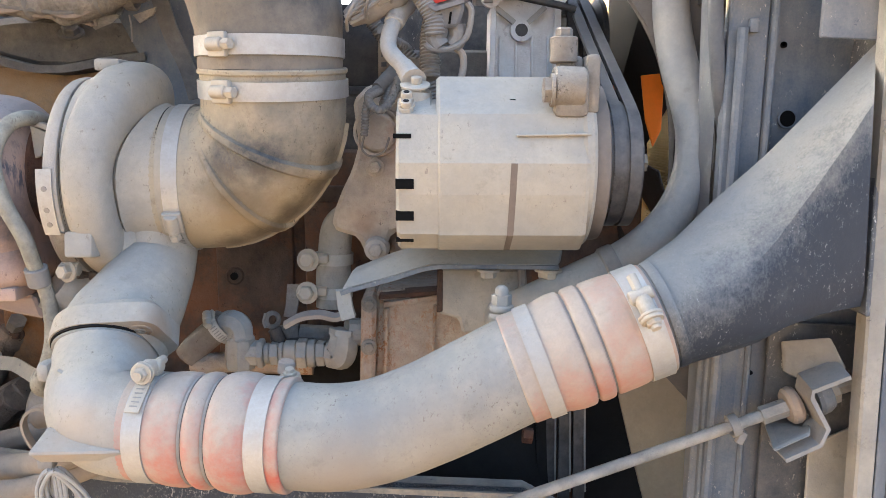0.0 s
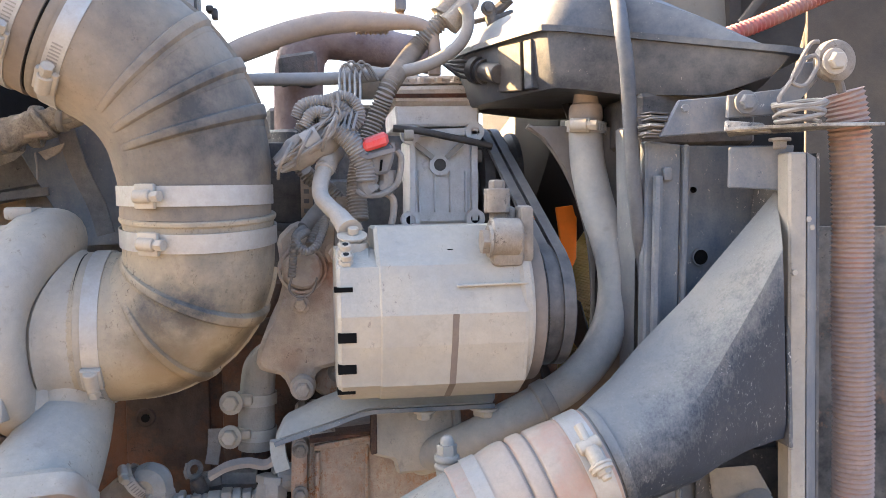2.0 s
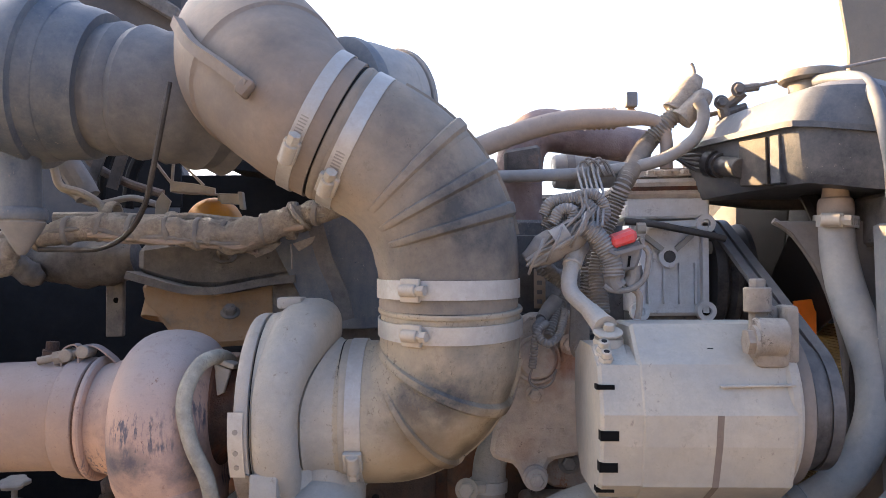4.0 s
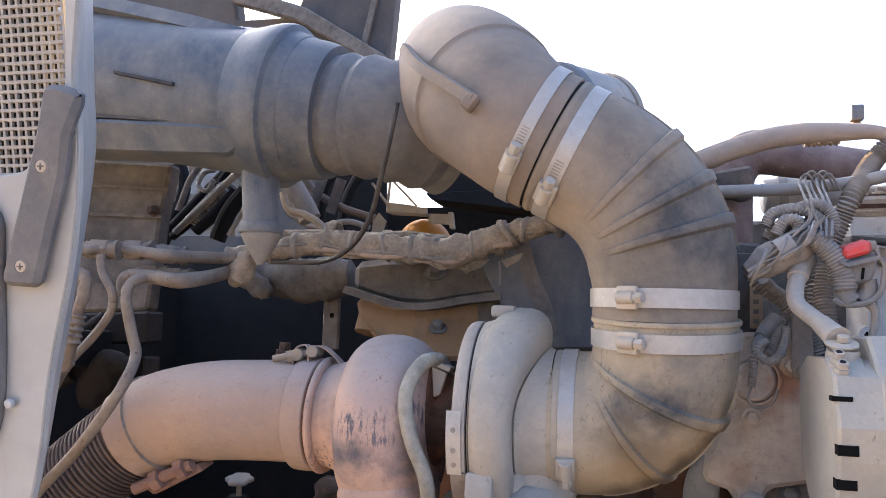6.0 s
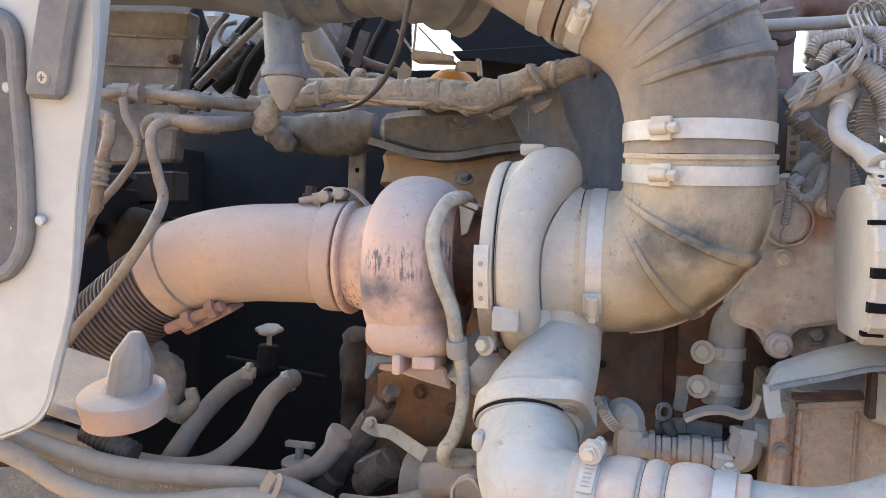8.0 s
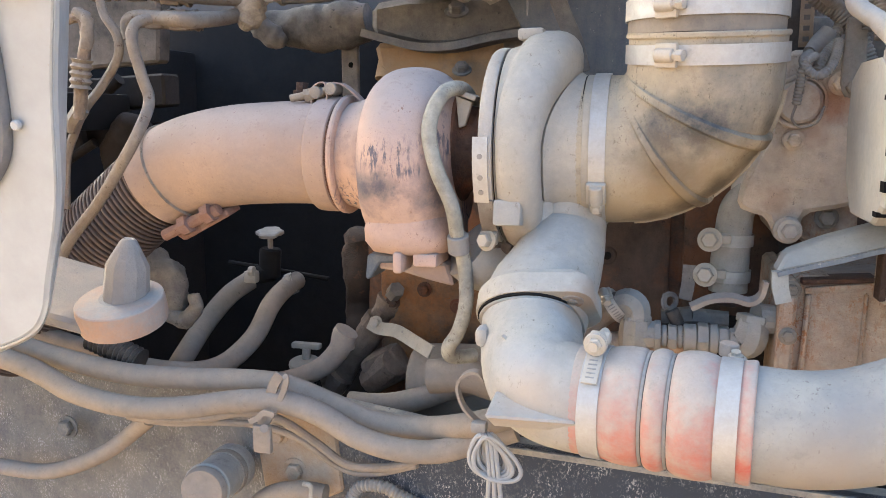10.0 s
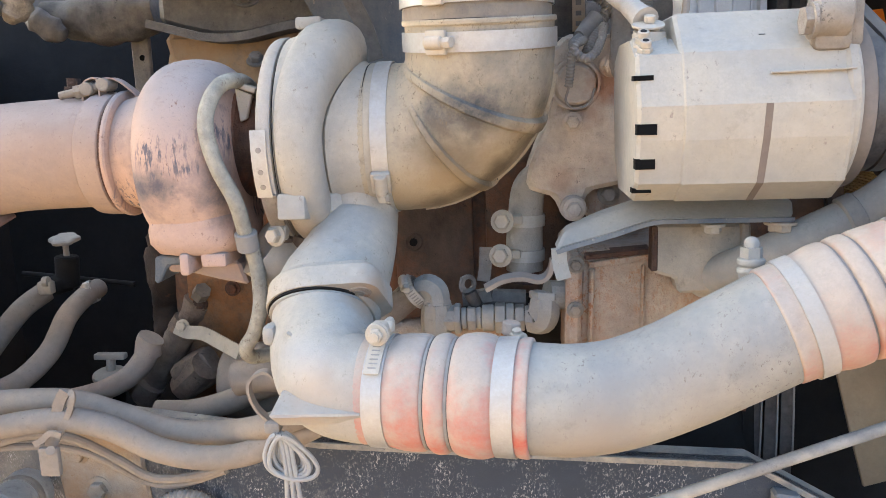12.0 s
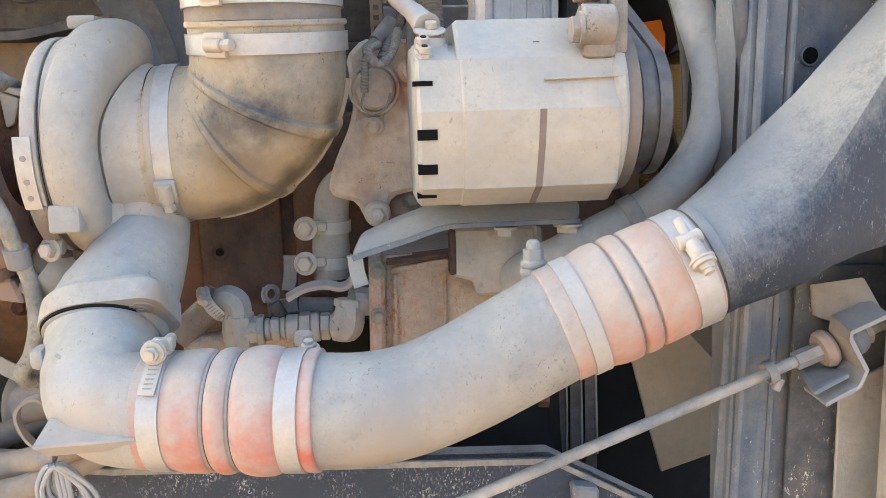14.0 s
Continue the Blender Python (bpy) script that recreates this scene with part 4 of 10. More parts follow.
def far_body():
    """Pale body sheet and rail behind the filter and the intake duct."""
    ob = thing("truck_body", (-1.6, 2.1, 0.0), "grey sheet side of the truck body behind the filter, its unseen top stepped to cut the sun", "truck body")
    # unseen upper steps are added: they shade the duct and leave the tank sunlit
    part("wall", slab([(-2.6, 1.90, 0.3), (-0.80, 1.90, 0.3), (-0.80, 1.90, 1.72), (-0.835, 1.90, 1.80), (-0.80, 1.90, 2.325), (-1.06, 1.90, 2.325), (-1.08, 1.90, 2.265), (-1.245, 1.90, 2.265), (-1.26, 1.90, 2.345), (-1.490, 1.90, 2.345), (-1.500, 1.90, 2.80), (-2.6, 1.90, 2.80)], (0, 0.06, 0.0), 0.008), BODYDARK, ob)
    part("lower_lip", slab([(-1.2473, 1.86, 2.3458), (-1.0331, 1.86, 2.2716), (-0.8126, 1.86, 2.1331), (-0.8202, 1.86, 2.0985), (-1.0631, 1.86, 2.2404), (-1.2446, 1.86, 2.299)], (0, 0.03, 0), 0.004), DARKCAST, ob)
    part("seam", slab([(-0.8896, 1.885, 2.1491), (-0.8756, 1.885, 2.1454), (-0.8373, 1.885, 2.325), (-0.8526, 1.885, 2.3262)], (0, 0.01, 0), 0), DARKCAST, ob)
    ob = thing("cross_rail", (-0.4751, 1.5, 1.705), "dark cross rail with added near-black fill behind the intake hose", "rail")
    # the rail, plus near-black slabs added to close bright gaps of sky
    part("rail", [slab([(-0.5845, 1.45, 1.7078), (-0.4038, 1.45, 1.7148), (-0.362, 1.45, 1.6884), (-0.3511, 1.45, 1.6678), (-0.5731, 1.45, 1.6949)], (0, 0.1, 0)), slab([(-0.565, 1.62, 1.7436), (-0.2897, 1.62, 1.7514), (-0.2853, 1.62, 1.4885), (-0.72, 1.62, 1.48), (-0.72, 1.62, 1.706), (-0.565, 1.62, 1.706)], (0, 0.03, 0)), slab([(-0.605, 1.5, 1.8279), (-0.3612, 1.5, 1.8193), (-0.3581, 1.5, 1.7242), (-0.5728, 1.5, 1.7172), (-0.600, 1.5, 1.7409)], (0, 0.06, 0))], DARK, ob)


far_body()


# ---------------------------------------------------------------- charge air line
def charge_line():
    # cast elbow below the turbocharger
    ob = thing("charge_air_elbow", (-0.2923, 0.66, 1.1405), "dust-covered cast aluminium elbow below the turbocharger", "pipe elbow")
    part("outlet_neck", tube([(-0.289, 0.845, 1.305), (-0.289, 0.835, 1.275), (-0.295, 0.805, 1.247), (-0.305, 0.778, 1.222), (-0.312, 0.756, 1.204)], [0.0375, 0.0385, 0.0450, 0.0515, 0.0522], 40), CAST, ob)
    part("bend", tube([(-0.312, 0.752, 1.2016), (-0.307, 0.726, 1.1840), (-0.300, 0.702, 1.1690), (-0.287, 0.685, 1.1590), (-0.264, 0.678, 1.1548), (-0.246, 0.677, 1.1543)], [0.0465, 0.0468, 0.0468, 0.0462, 0.0455, 0.0452], 48, 10), CAST, ob)
    f0 = V((-0.312, 0.752, 1.2016))
    ax = V((0.06, -0.66, -0.75)).normalized()
    # the flange is a rounded plate drawn out into an ear for the bolt
    e1 = (V((1, 0, 0)) - ax * ax.x).normalized()
    e2 = ax.cross(e1)
    ear = []
    for at, rr in ((V((-0.2715, 0.728, 1.2264)), 0.0185), (V((-0.2630, 0.754, 1.2040)), 0.0165)):
        rel = at - f0
        ear.append((rel.dot(e1), rel.dot(e2), rr))
    plate = bmesh.new()
    for along, k in ((-0.027, 0.90), (-0.021, 0.985), (-0.004, 1.0), (-0.001, 0.985)):
        for u0, v0, rr in [(0.0, 0.0, 0.0530)] + ear:
            for i in range(48 if rr > 0.05 else 28):
                q = 2 * math.pi * i / (48 if rr > 0.05 else 28)
                plate.verts.new(f0 + ax * along + e1 * ((u0 + rr * math.cos(q)) * k) + e2 * ((v0 + rr * math.sin(q)) * k))
    hull = bmesh.ops.convex_hull(plate, input=plate.verts)
    bmesh.ops.delete(plate, geom=list({g for g in hull["geom_interior"] + hull["geom_unused"] if isinstance(g, bmesh.types.BMVert)}), context="VERTS")
    part("flange", plate, CAST, ob, "", 28)
    part("gasket", [lathe([(-0.002, 0.045), (-0.002, 0.0507), (0.0010, 0.0507), (0.0010, 0.045)], f0, ax, 56, True)], DARK, ob)
    part("retaining_wire", [lathe(rounded([(0.0012, 0.044), (0.0012, 0.0490), (0.0034, 0.0496), (0.0050, 0.0478), (0.0050, 0.044)], 1), f0, ax, 56)], HOSE_GREY, ob, "thin grey retaining ring")
    lug = V((-0.2715, 0.728, 1.2264))
    part("rust_pad", cyl(lug - ax * 0.004, lug + ax * 0.0004, 0.0105, 20, bevel=0.0005), PUMP, ob, "rust-tinged bolt pad")
    part("plug", [cyl(lug - ax * 0.002, lug + ax * 0.0016, 0.0048, 14, bevel=0.0006), lathe([(0, 0.0012), (0, 0.0022), (0.0006, 0.0022), (0.0006, 0.0012)], lug + ax * 0.0014, ax, 12, True)], LUG, ob, "worn round plug")
    part("cast_shelf", slab([(-0.327, 0.655, 1.1635), (-0.330, 0.622, 1.1520), (-0.256, 0.629, 1.1510), (-0.256, 0.645, 1.1540)], (0.006, 0.012, -0.013), 0.002), CAST, ob)
    part("lug", [box((-0.3480, 0.705, 1.1960), (0.012, 0.022, 0.018), 0.005)], CAST, ob)
    for k in range(5):   # raised casting marks that cannot be read
        part("cast_mark", box(V((-0.3235, 0.678, 1.2035)) + V((0.0075 * k, -0.0045 * k, -0.0065 * k)), (0.005, 0.003, 0.0015), 0.0004, turned(45, 35, 0)), CAST, ob)
    # red coupling beside the elbow
    a, b = V((-0.2590, 0.678, 1.1545)), V((-0.1200, 0.659, 1.1535))
    ax, L = (b - a).normalized(), (b - a).length
    ob = thing("coupling_hose", b, "red silicone coupling hose under pale dust, with two band clamps", "hose", "red coupling hoses")
    r = 0.0475
    prof = [(0, r * 0.90), (0, r * 0.965), (L * 0.03, r * 0.97), (L * 0.17, r * 0.97), (L * 0.20, r * 0.99), (L * 0.25, r * 1.025), (L * 0.36, r * 1.035), (L * 0.395, r * 1.00), (L * 0.408, r * 0.93), (L * 0.412, r * 0.93),
            (L * 0.425, r * 1.00), (L * 0.455, r * 1.05), (L * 0.505, r * 1.05), (L * 0.535, r * 1.00), (L * 0.546, r * 0.93), (L * 0.550, r * 0.93), (L * 0.562, r * 1.00),
            (L * 0.60, r * 1.06), (L * 0.67, r * 1.085), (L * 0.74, r * 1.075), (L * 0.785, r * 1.03), (L * 0.80, r * 1.0), (L * 0.93, r * 1.0), (L * 0.94, r * 1.02), (L * 0.975, r * 1.03), (L, r * 1.02), (L, r * 0.90)]
    part("hose", lathe(rounded(prof, 2), a, ax, 64), RED, ob)
    for s in (0.41, 0.548):
        part("groove_ring", [lathe([(-0.0012, r * 0.93), (-0.0012, r * 0.992), (0.0012, r * 0.992), (0.0012, r * 0.93)], a + ax * L * s, ax, 56, True)], WIRE, ob)
        # black ring paints the shade on one side of the groove
        part("groove_shade_ring", [lathe([(0.0013, r * 0.93), (0.0013, r * 0.985), (0.0023, r * 0.985), (0.0023, r * 0.93)], a + ax * L * s, ax, 56, True)], BLACKRUB, ob)
    t_bolt_clamp(a + ax * L * 0.122, ax, r * 0.975, (0, -0.02, 1), 1, ob, 0.0165, tail=1)
    t_bolt_clamp(a + ax * L * 0.862, ax, r * 1.003, (0, 1, 0.25), 1, ob, 0.0165)
    # bent aluminium pipe
    ob = thing("charge_pipe", (-0.0551, 0.655, 1.1148), "long bent aluminium charge air pipe, dusty and speckled", "pipe")
    pts = [(-0.1509, 0.660, 1.1545), (-0.1247, 0.659, 1.1536), (-0.0871, 0.655, 1.1534), (-0.0488, 0.655, 1.1593), (-0.0078, 0.655, 1.1746), (0.0311, 0.655, 1.1938), (0.0677, 0.655, 1.2126), (0.0883, 0.655, 1.2216)]
    part("pipe", tube(pts, [0.0452, 0.0452, 0.0448, 0.0439, 0.0439, 0.0448, 0.0452, 0.0452], 48, 10), PIPE, ob)
    # red coupling at the cooler duct
    a, b = V((0.0663, 0.655, 1.2127)), V((0.1817, 0.655, 1.2578))
    ax, L = (b - a).normalized(), (b - a).length
    ob = thing("coupling_hose", a, "faded red silicone coupling hose at the cooler duct", "hose", "red coupling hoses")
    r = 0.0476
    pr = [(0, r * 0.9), (0, r * 0.985), (L * 0.04, r * 0.985), (L * 0.225, r * 0.985), (L * 0.25, r * 1.0), (L * 0.34, r * 1.045), (L * 0.42, r * 1.04), (L * 0.437, r * 1.01), (L * 0.446, r * 0.90), (L * 0.455, r * 1.01),
          (L * 0.475, r * 1.04), (L * 0.545, r * 1.04), (L * 0.566, r * 1.01), (L * 0.575, r * 0.90), (L * 0.584, r * 1.01), (L * 0.61, r * 1.025), (L * 0.78, r * 1.01), (L * 0.81, r * 0.98), (L * 0.98, r * 0.98), (L, r * 0.97), (L, r * 0.9)]
    part("hose", lathe(rounded(pr, 2), a, ax, 48), RED_FADED, ob)
    for s in (0.446, 0.575):
        part("groove_ring", [lathe([(-0.0011, r * 0.93), (-0.0011, r * 0.972), (0.0011, r * 0.972), (0.0011, r * 0.93)], a + ax * L * s, ax, 40, True)], WIRE, ob)
    t_bolt_clamp(a + ax * L * 0.165, ax, r * 0.988, (0, 1, 0.25), -1, ob, 0.013, band_material=DULLBAND)
    t_bolt_clamp(a + ax * L * 0.895, ax, r * 0.985, (0.2, -0.75, 0.72), 1, ob)
    # duct of the charge air cooler
    c0 = V((0.1762, 0.655, 1.2558))
    ob = thing("cooler_duct", (0.3648, 0.7, 1.2475), "black duct of the charge air cooler, white with dust above", "duct")
    u = ax
    w = V((0, 1, 0))
    v = w.cross(u).normalized()
    if v.z < 0:
        v = -v
    def ring(c, r):
        return [c + w * (r * math.cos(2 * math.pi * k / 32)) + v * (r * math.sin(2 * math.pi * k / 32)) for k in range(32)]
    def rect(c_top, c_bot, y0, y1, m):
        """A section with a slanting upper face: back top, front at the share m of its height, front bottom, back bottom."""
        tb, bb = V(c_top), V(c_bot)
        fm, fb = bb.lerp(tb, m), bb.copy()
        fm.x = bb.x + (tb.x * y0 / y1 - bb.x) * m
        tb.y, bb.y, fm.y, fb.y = y1, y1, y0, y0
        corners = [(-50, bb), (62, tb), (160, fm), (232, fb), (310, bb)]
        out = []
        for k in range(32):
            an = 360 * k / 32
            an = an - 360 if an > 310 else an
            for (a0, p0), (a1, p1) in zip(corners, corners[1:]):
                if a0 <= an <= a1:
                    out.append(p0.lerp(p1, (an - a0) / (a1 - a0)))
                    break
        for _ in range(1):
            out = [(out[i - 1] + out[i] * 4 + out[(i + 1) % 32]) / 6 for i in range(32)]
        return out
    top0, bot0 = V((0.1915, 0.69, 1.2978)), V((0.2092, 0.655, 1.2186))
    top1, bot1 = V((0.3794, 0.712, 1.4906)), V((0.3516, 0.656, 1.2637))
    secs = [ring(c0 - u * 0.02, r * 0.9), ring(c0 + u * 0.004, r * 0.93)]
    for s in (0.12, 0.3, 0.5, 0.7, 0.87, 1.0):
        rc = rect(top0.lerp(top1, s), bot0.lerp(bot1, min(1, s * 1.02)) + V((0, 0, 0.012 * math.sin(math.pi * s))), 0.606 + 0.045 * s, 0.706 + 0.012 * s, 0.25 + 0.5 * s)
        ci = ring(top0.lerp(top1, s).lerp(bot0.lerp(bot1, s), 0.5), (top0.lerp(top1, s) - bot0.lerp(bot1, s)).length / 2)
        k = min(1, s / 0.45)
        secs.append([a_.lerp(b_, k) for a_, b_ in zip(ci, rc)] if k < 1 else rc)
    part("duct", loft(secs), DUCT, ob)
    part("inlet_rim", lathe(rounded([(-0.004, r * 0.9), (-0.004, r * 0.965), (0.004, r * 0.965), (0.004, r * 0.9)], 1), c0 + u * 0.012, u, 40), DUCT, ob)
    part("end_flange", slab([top1 + V((0.001, -0.006, 0.004)), top1 + V((0.005, -0.006, 0.004)), bot1 + V((0.005, -0.008, -0.004)), bot1 + V((0.001, -0.008, -0.004))], (0, 0.06, 0), 0.001), SHEET_DARK, ob)


charge_line()


# ---------------------------------------------------------------- turbocharger
AXY, AXZ = 0.862, 1.3575   # the shaft runs along x


def turbocharger():
    ob = thing("turbocharger", (-0.3687, AXY, AXZ - 0.13), "turbocharger with pale compressor and pink-dusted turbine housing", "turbocharger")
    xb, xe = -0.352, -0.272
    # compressor volute: a tube round the shaft, fullest at its top
    seg, rings = 96, []
    for k in range(seg):
        a = 2 * math.pi * k / seg
        up = max(0.0, math.sin(a)) ** 2
        down = max(0.0, -math.sin(a))
        tr = 0.0220 + 0.0090 * up
        rc = 0.0885 - 0.004 * down
        xc = -0.3315 + 0.0205 * up
        prof = [(xb, 0.060), (xb, 0.1000), (xb + 0.0012, 0.1030)]
        for d in range(150, -61, -14):
            q = radians(d)
            prof.append((max(xb + 0.0015, xc + tr * math.copysign(abs(math.cos(q)) ** 0.8, math.cos(q))), rc + tr * math.copysign(abs(math.sin(q)) ** 0.8, math.sin(q))))
        prof += [(-0.3085 + 0.0285 * up, 0.0775), (-0.3050 + 0.0285 * up, 0.0750), (-0.298 + 0.0240 * up, 0.0741), (xe, 0.0741), (xe, 0.066)]
        rings.append([Vector((x, AXY - r * math.cos(a), AXZ + r * math.sin(a))) for x, r in prof])
    comp = bmesh.new()
    vs = [[comp.verts.new(p) for p in ring] for ring in rings]
    for k in range(seg):
        a, b = vs[k], vs[(k + 1) % seg]
        for i in range(len(a) - 1):
            comp.faces.new((a[i], a[i + 1], b[i + 1], b[i]))
    part("compressor_housing", comp, CAST, ob, "pale grey cast compressor housing", 50)
    # band clamp between the housings: a shallow channel, a dark gap beside it
    part("clamp_gap", lathe([(0, 0.06), (0, 0.0990), (0.0016, 0.0990), (0.0016, 0.06)], (xb - 0.0012, AXY, AXZ), (1, 0, 0), 64, True), DARK, ob)
    part("clamp_ring", lathe(rounded([(-0.016, 0.085), (-0.016, 0.0985), (-0.0145, 0.1015), (-0.009, 0.1035), (-0.003, 0.1035), (-0.0014, 0.1025), (-0.0010, 0.085)], 1), (xb, AXY, AXZ), (1, 0, 0), 72, True), ALU, ob, "steel clamp ring")
    def on_ring(deg, r, dx=0.0):
        return Vector((xb - 0.010 + dx, AXY - r * math.cos(radians(deg)), AXZ + r * math.sin(radians(deg))))
    tag = part("clamp_strip", strip([on_ring(d, 0.1052, -0.002) for d in (8, 1, -6, -13, -20, -27)], 0.0145, 0.0016, (1, 0, 0)), BAND, ob, "bright strip with punched holes")
    for d in (-2, -13, -21):
        p = on_ring(d, 0.1058, -0.002)
        n = (p - Vector((p.x, AXY, AXZ))).normalized()
        part("hole", [cyl(p, p + n * 0.0009, 0.0026, 14)], HOSE_GREY, tag)
    part("strip_end", strip([on_ring(d, 0.1048, 0.001) for d in (-26, -33, -40, -48)], 0.015, 0.002, (1, 0, 0)), LUG, ob, "rust-spotted strip end")
    p = on_ring(-53, 0.108, -0.002)
    t = Vector((0, -math.sin(radians(53)), -math.cos(radians(53))))
    part("clamp_bolt", [cyl(p + t * 0.004, p - t * 0.03 + V((0.004, 0, 0)), 0.0042, 12), cyl(p - V((0.008, 0, 0)), p + V((0.010, 0, 0)), 0.0072, 16, bevel=0.001)] + bolt_mesh(p - V((0.0, 0.004, 0.002)), (-0.35, -0.9, 0.1), 0.0075, 0.008), STEEL, ob)
    part("trunnion", [cyl(on_ring(-62, 0.106, -0.002), on_ring(-78, 0.106, 0.012), 0.006, 12), box(on_ring(-70, 0.105, 0.008), (0.02, 0.016, 0.012), 0.003, turned(0, 20, 0))], GRIME, ob, "oily clamp trunnion")
    part("top_boss", [box((-0.330, AXY - 0.012, AXZ + 0.1145), (0.026, 0.034, 0.012), 0.003)], CAST, ob)
    part("front_lug", [box((-0.339, 0.780, 1.2985), (0.027, 0.036, 0.025), 0.003, turned(-8, 0, 0))], CAST, ob)
    part("lug_mark", [cyl((-0.3475, 0.7635, 1.2965), (-0.3475, 0.762, 1.2965), 0.0013, 8)], DARK, ob)
    part("outlet_foot", loft([[Vector((-0.318 + 0.030 * math.cos(a) * k, 0.835 + 0.040 * math.sin(a) * k, z)) for a in (2 * math.pi * i / 28 for i in range(28))] for z, k in ((1.315, 0.8), (1.290, 1.0), (1.272, 1.0), (1.262, 0.9))]), CAST, ob)
    # centre housing
    xt = -0.4152
    part("bearing_housing", lathe(rounded([(0, 0.055), (0.010, 0.060), (0.016, 0.046), (0.034, 0.042), (0.040, 0.058), (0.048, 0.060), (0.0495, 0.03)], 1), (xt, AXY, AXZ), (1, 0, 0), 40), RUSTY, ob, "rusty bearing housing")
    for a in range(7):
        an = radians(51 * a + 14)
        bolt(Vector((xb - 0.0165, AXY - 0.053 * math.cos(an), AXZ + 0.053 * math.sin(an))), (-1, 0, 0), ob, 0.006, 0.006, material=RUSTY)
    part("oil_flange", [box((-0.391, 0.822, 1.412), (0.022, 0.02, 0.006), 0.002, turned(0, 20, 0)), slab([(-0.402, 0.815, 1.412), (-0.385, 0.815, 1.405), (-0.392, 0.815, 1.382), (-0.399, 0.815, 1.379)], (0, 0.006, 0), 0.001)], CAST, ob)
    # turbine scroll
    tz = 1.3444
    x0, x1 = -0.5058, -0.3983
    tw = x1 - x0
    rt = 0.0976
    turb = lathe(rounded([(-0.03, 0.045), (0, 0.058), (tw * 0.05, 0.070), (tw * 0.09, rt * 0.86), (tw * 0.26, rt * 1.0), (tw * 0.54, rt * 1.02), (tw * 0.76, rt * 0.95), (tw * 0.90, rt * 0.76), (tw * 0.95, 0.055), (tw * 0.93, 0.02)], 2), (x0, 0.86, tz), (1, 0, 0), 72)
    for v in turb.verts:
        d = Vector((0, v.co.y - 0.86, v.co.z - tz))
        if d.length > 0.066:
            an = math.atan2(d.z, -d.y)
            low = max(0, -math.sin(an))
            d *= 1 - 0.02 + 0.05 * low + 0.02 * math.sin(an + 0.2)
            # the lower half squares off towards its foot
            v.co.x = (x0 + x1) / 2 + (v.co.x - (x0 + x1) / 2) * (1 + 0.10 * low * low)
            v.co.y, v.co.z = 0.86 + d.y, tz + d.z
    part("turbine_housing", turb, TURBINE, ob, "turbine housing under pink dust with bare dark scratches", 50)
    foot = []
    for z, hx, hy, e in ((1.300, 0.046, 0.060, 2.6), (1.275, 0.0505, 0.066, 3.0), (1.262, 0.050, 0.062, 3.2), (1.252, 0.043, 0.055, 3.2), (1.248, 0.030, 0.040, 3.0)):
        foot.append([Vector((-0.452 + hx * math.copysign(abs(math.cos(a)) ** (2 / e), math.cos(a)), 0.845 + hy * math.copysign(abs(math.sin(a)) ** (2 / e), math.sin(a)), z)) for a in (2 * math.pi * i / 36 for i in range(36))])
    part("turbine_foot", loft(foot), TURBINE, ob, "", 50)
    part("foot_web", [box((-0.4565, 0.81, 1.243), (0.010, 0.05, 0.022), 0.003), box((-0.4285, 0.815, 1.246), (0.026, 0.05, 0.014), 0.003)], TURBINE, ob)
    part("mount_flange", [slab([(-0.4877, 0.82, 1.2452), (-0.4628, 0.82, 1.2371), (-0.4131, 0.82, 1.2392), (-0.4048, 0.82, 1.2141), (-0.4323, 0.82, 1.2195), (-0.4632, 0.82, 1.2273), (-0.4898, 0.82, 1.2292)], (0, 0.08, 0), 0.003)], EXHAUST, ob)
    part("heat_bracket", [slab([(-0.4997, 0.815, 1.2459), (-0.4606, 0.815, 1.2477), (-0.461, 0.815, 1.2381), (-0.4862, 0.815, 1.2364), (-0.4974, 0.815, 1.2178), (-0.5025, 0.815, 1.2189)], (0, 0.05, 0), 0.002)], SHEET, ob, "bent grey sheet bracket")
    part("drain_neck", tube([(-0.3909, 0.83, 1.2545), (-0.3754, 0.84, 1.241), (-0.3492, 0.86, 1.2316)], 0.034, 24), CAST, ob)
    # outlet clamp
    vx = -0.5385
    part("outlet_cone", lathe(rounded([(0, 0.056), (0.014, 0.0575), (0.036, 0.064), (0.056, 0.078), (0.060, 0.06)], 1), (vx - 0.005, 0.865, 1.3493), (1, 0, -0.02), 48), TURBINE, ob)
    vb = part("v_band", lathe(rounded([(-0.018, 0.055), (-0.018, 0.0615), (-0.015, 0.0640), (0.006, 0.0640), (0.008, 0.0615), (0.008, 0.055)], 1), (vx - 0.012, 0.865, 1.3493), (1, 0, -0.02), 56, True), EXHAUST, ob, "pink-dusted band clamp")
    part("rust_joint", lathe([(0.008, 0.055), (0.008, 0.0618), (0.0105, 0.0618), (0.0105, 0.055)], (vx - 0.012, 0.865, 1.3493), (1, 0, -0.02), 56, True), RUSTY, vb, "rusted joint line")
    part("flange_ring", lathe(rounded([(0.0105, 0.055), (0.0105, 0.0655), (0.0165, 0.0660), (0.0185, 0.0610), (0.0185, 0.055)], 1), (vx - 0.012, 0.865, 1.3493), (1, 0, -0.02), 56, True), TURBINE, vb)
    c = V((-0.5611, 0.85, 1.417))
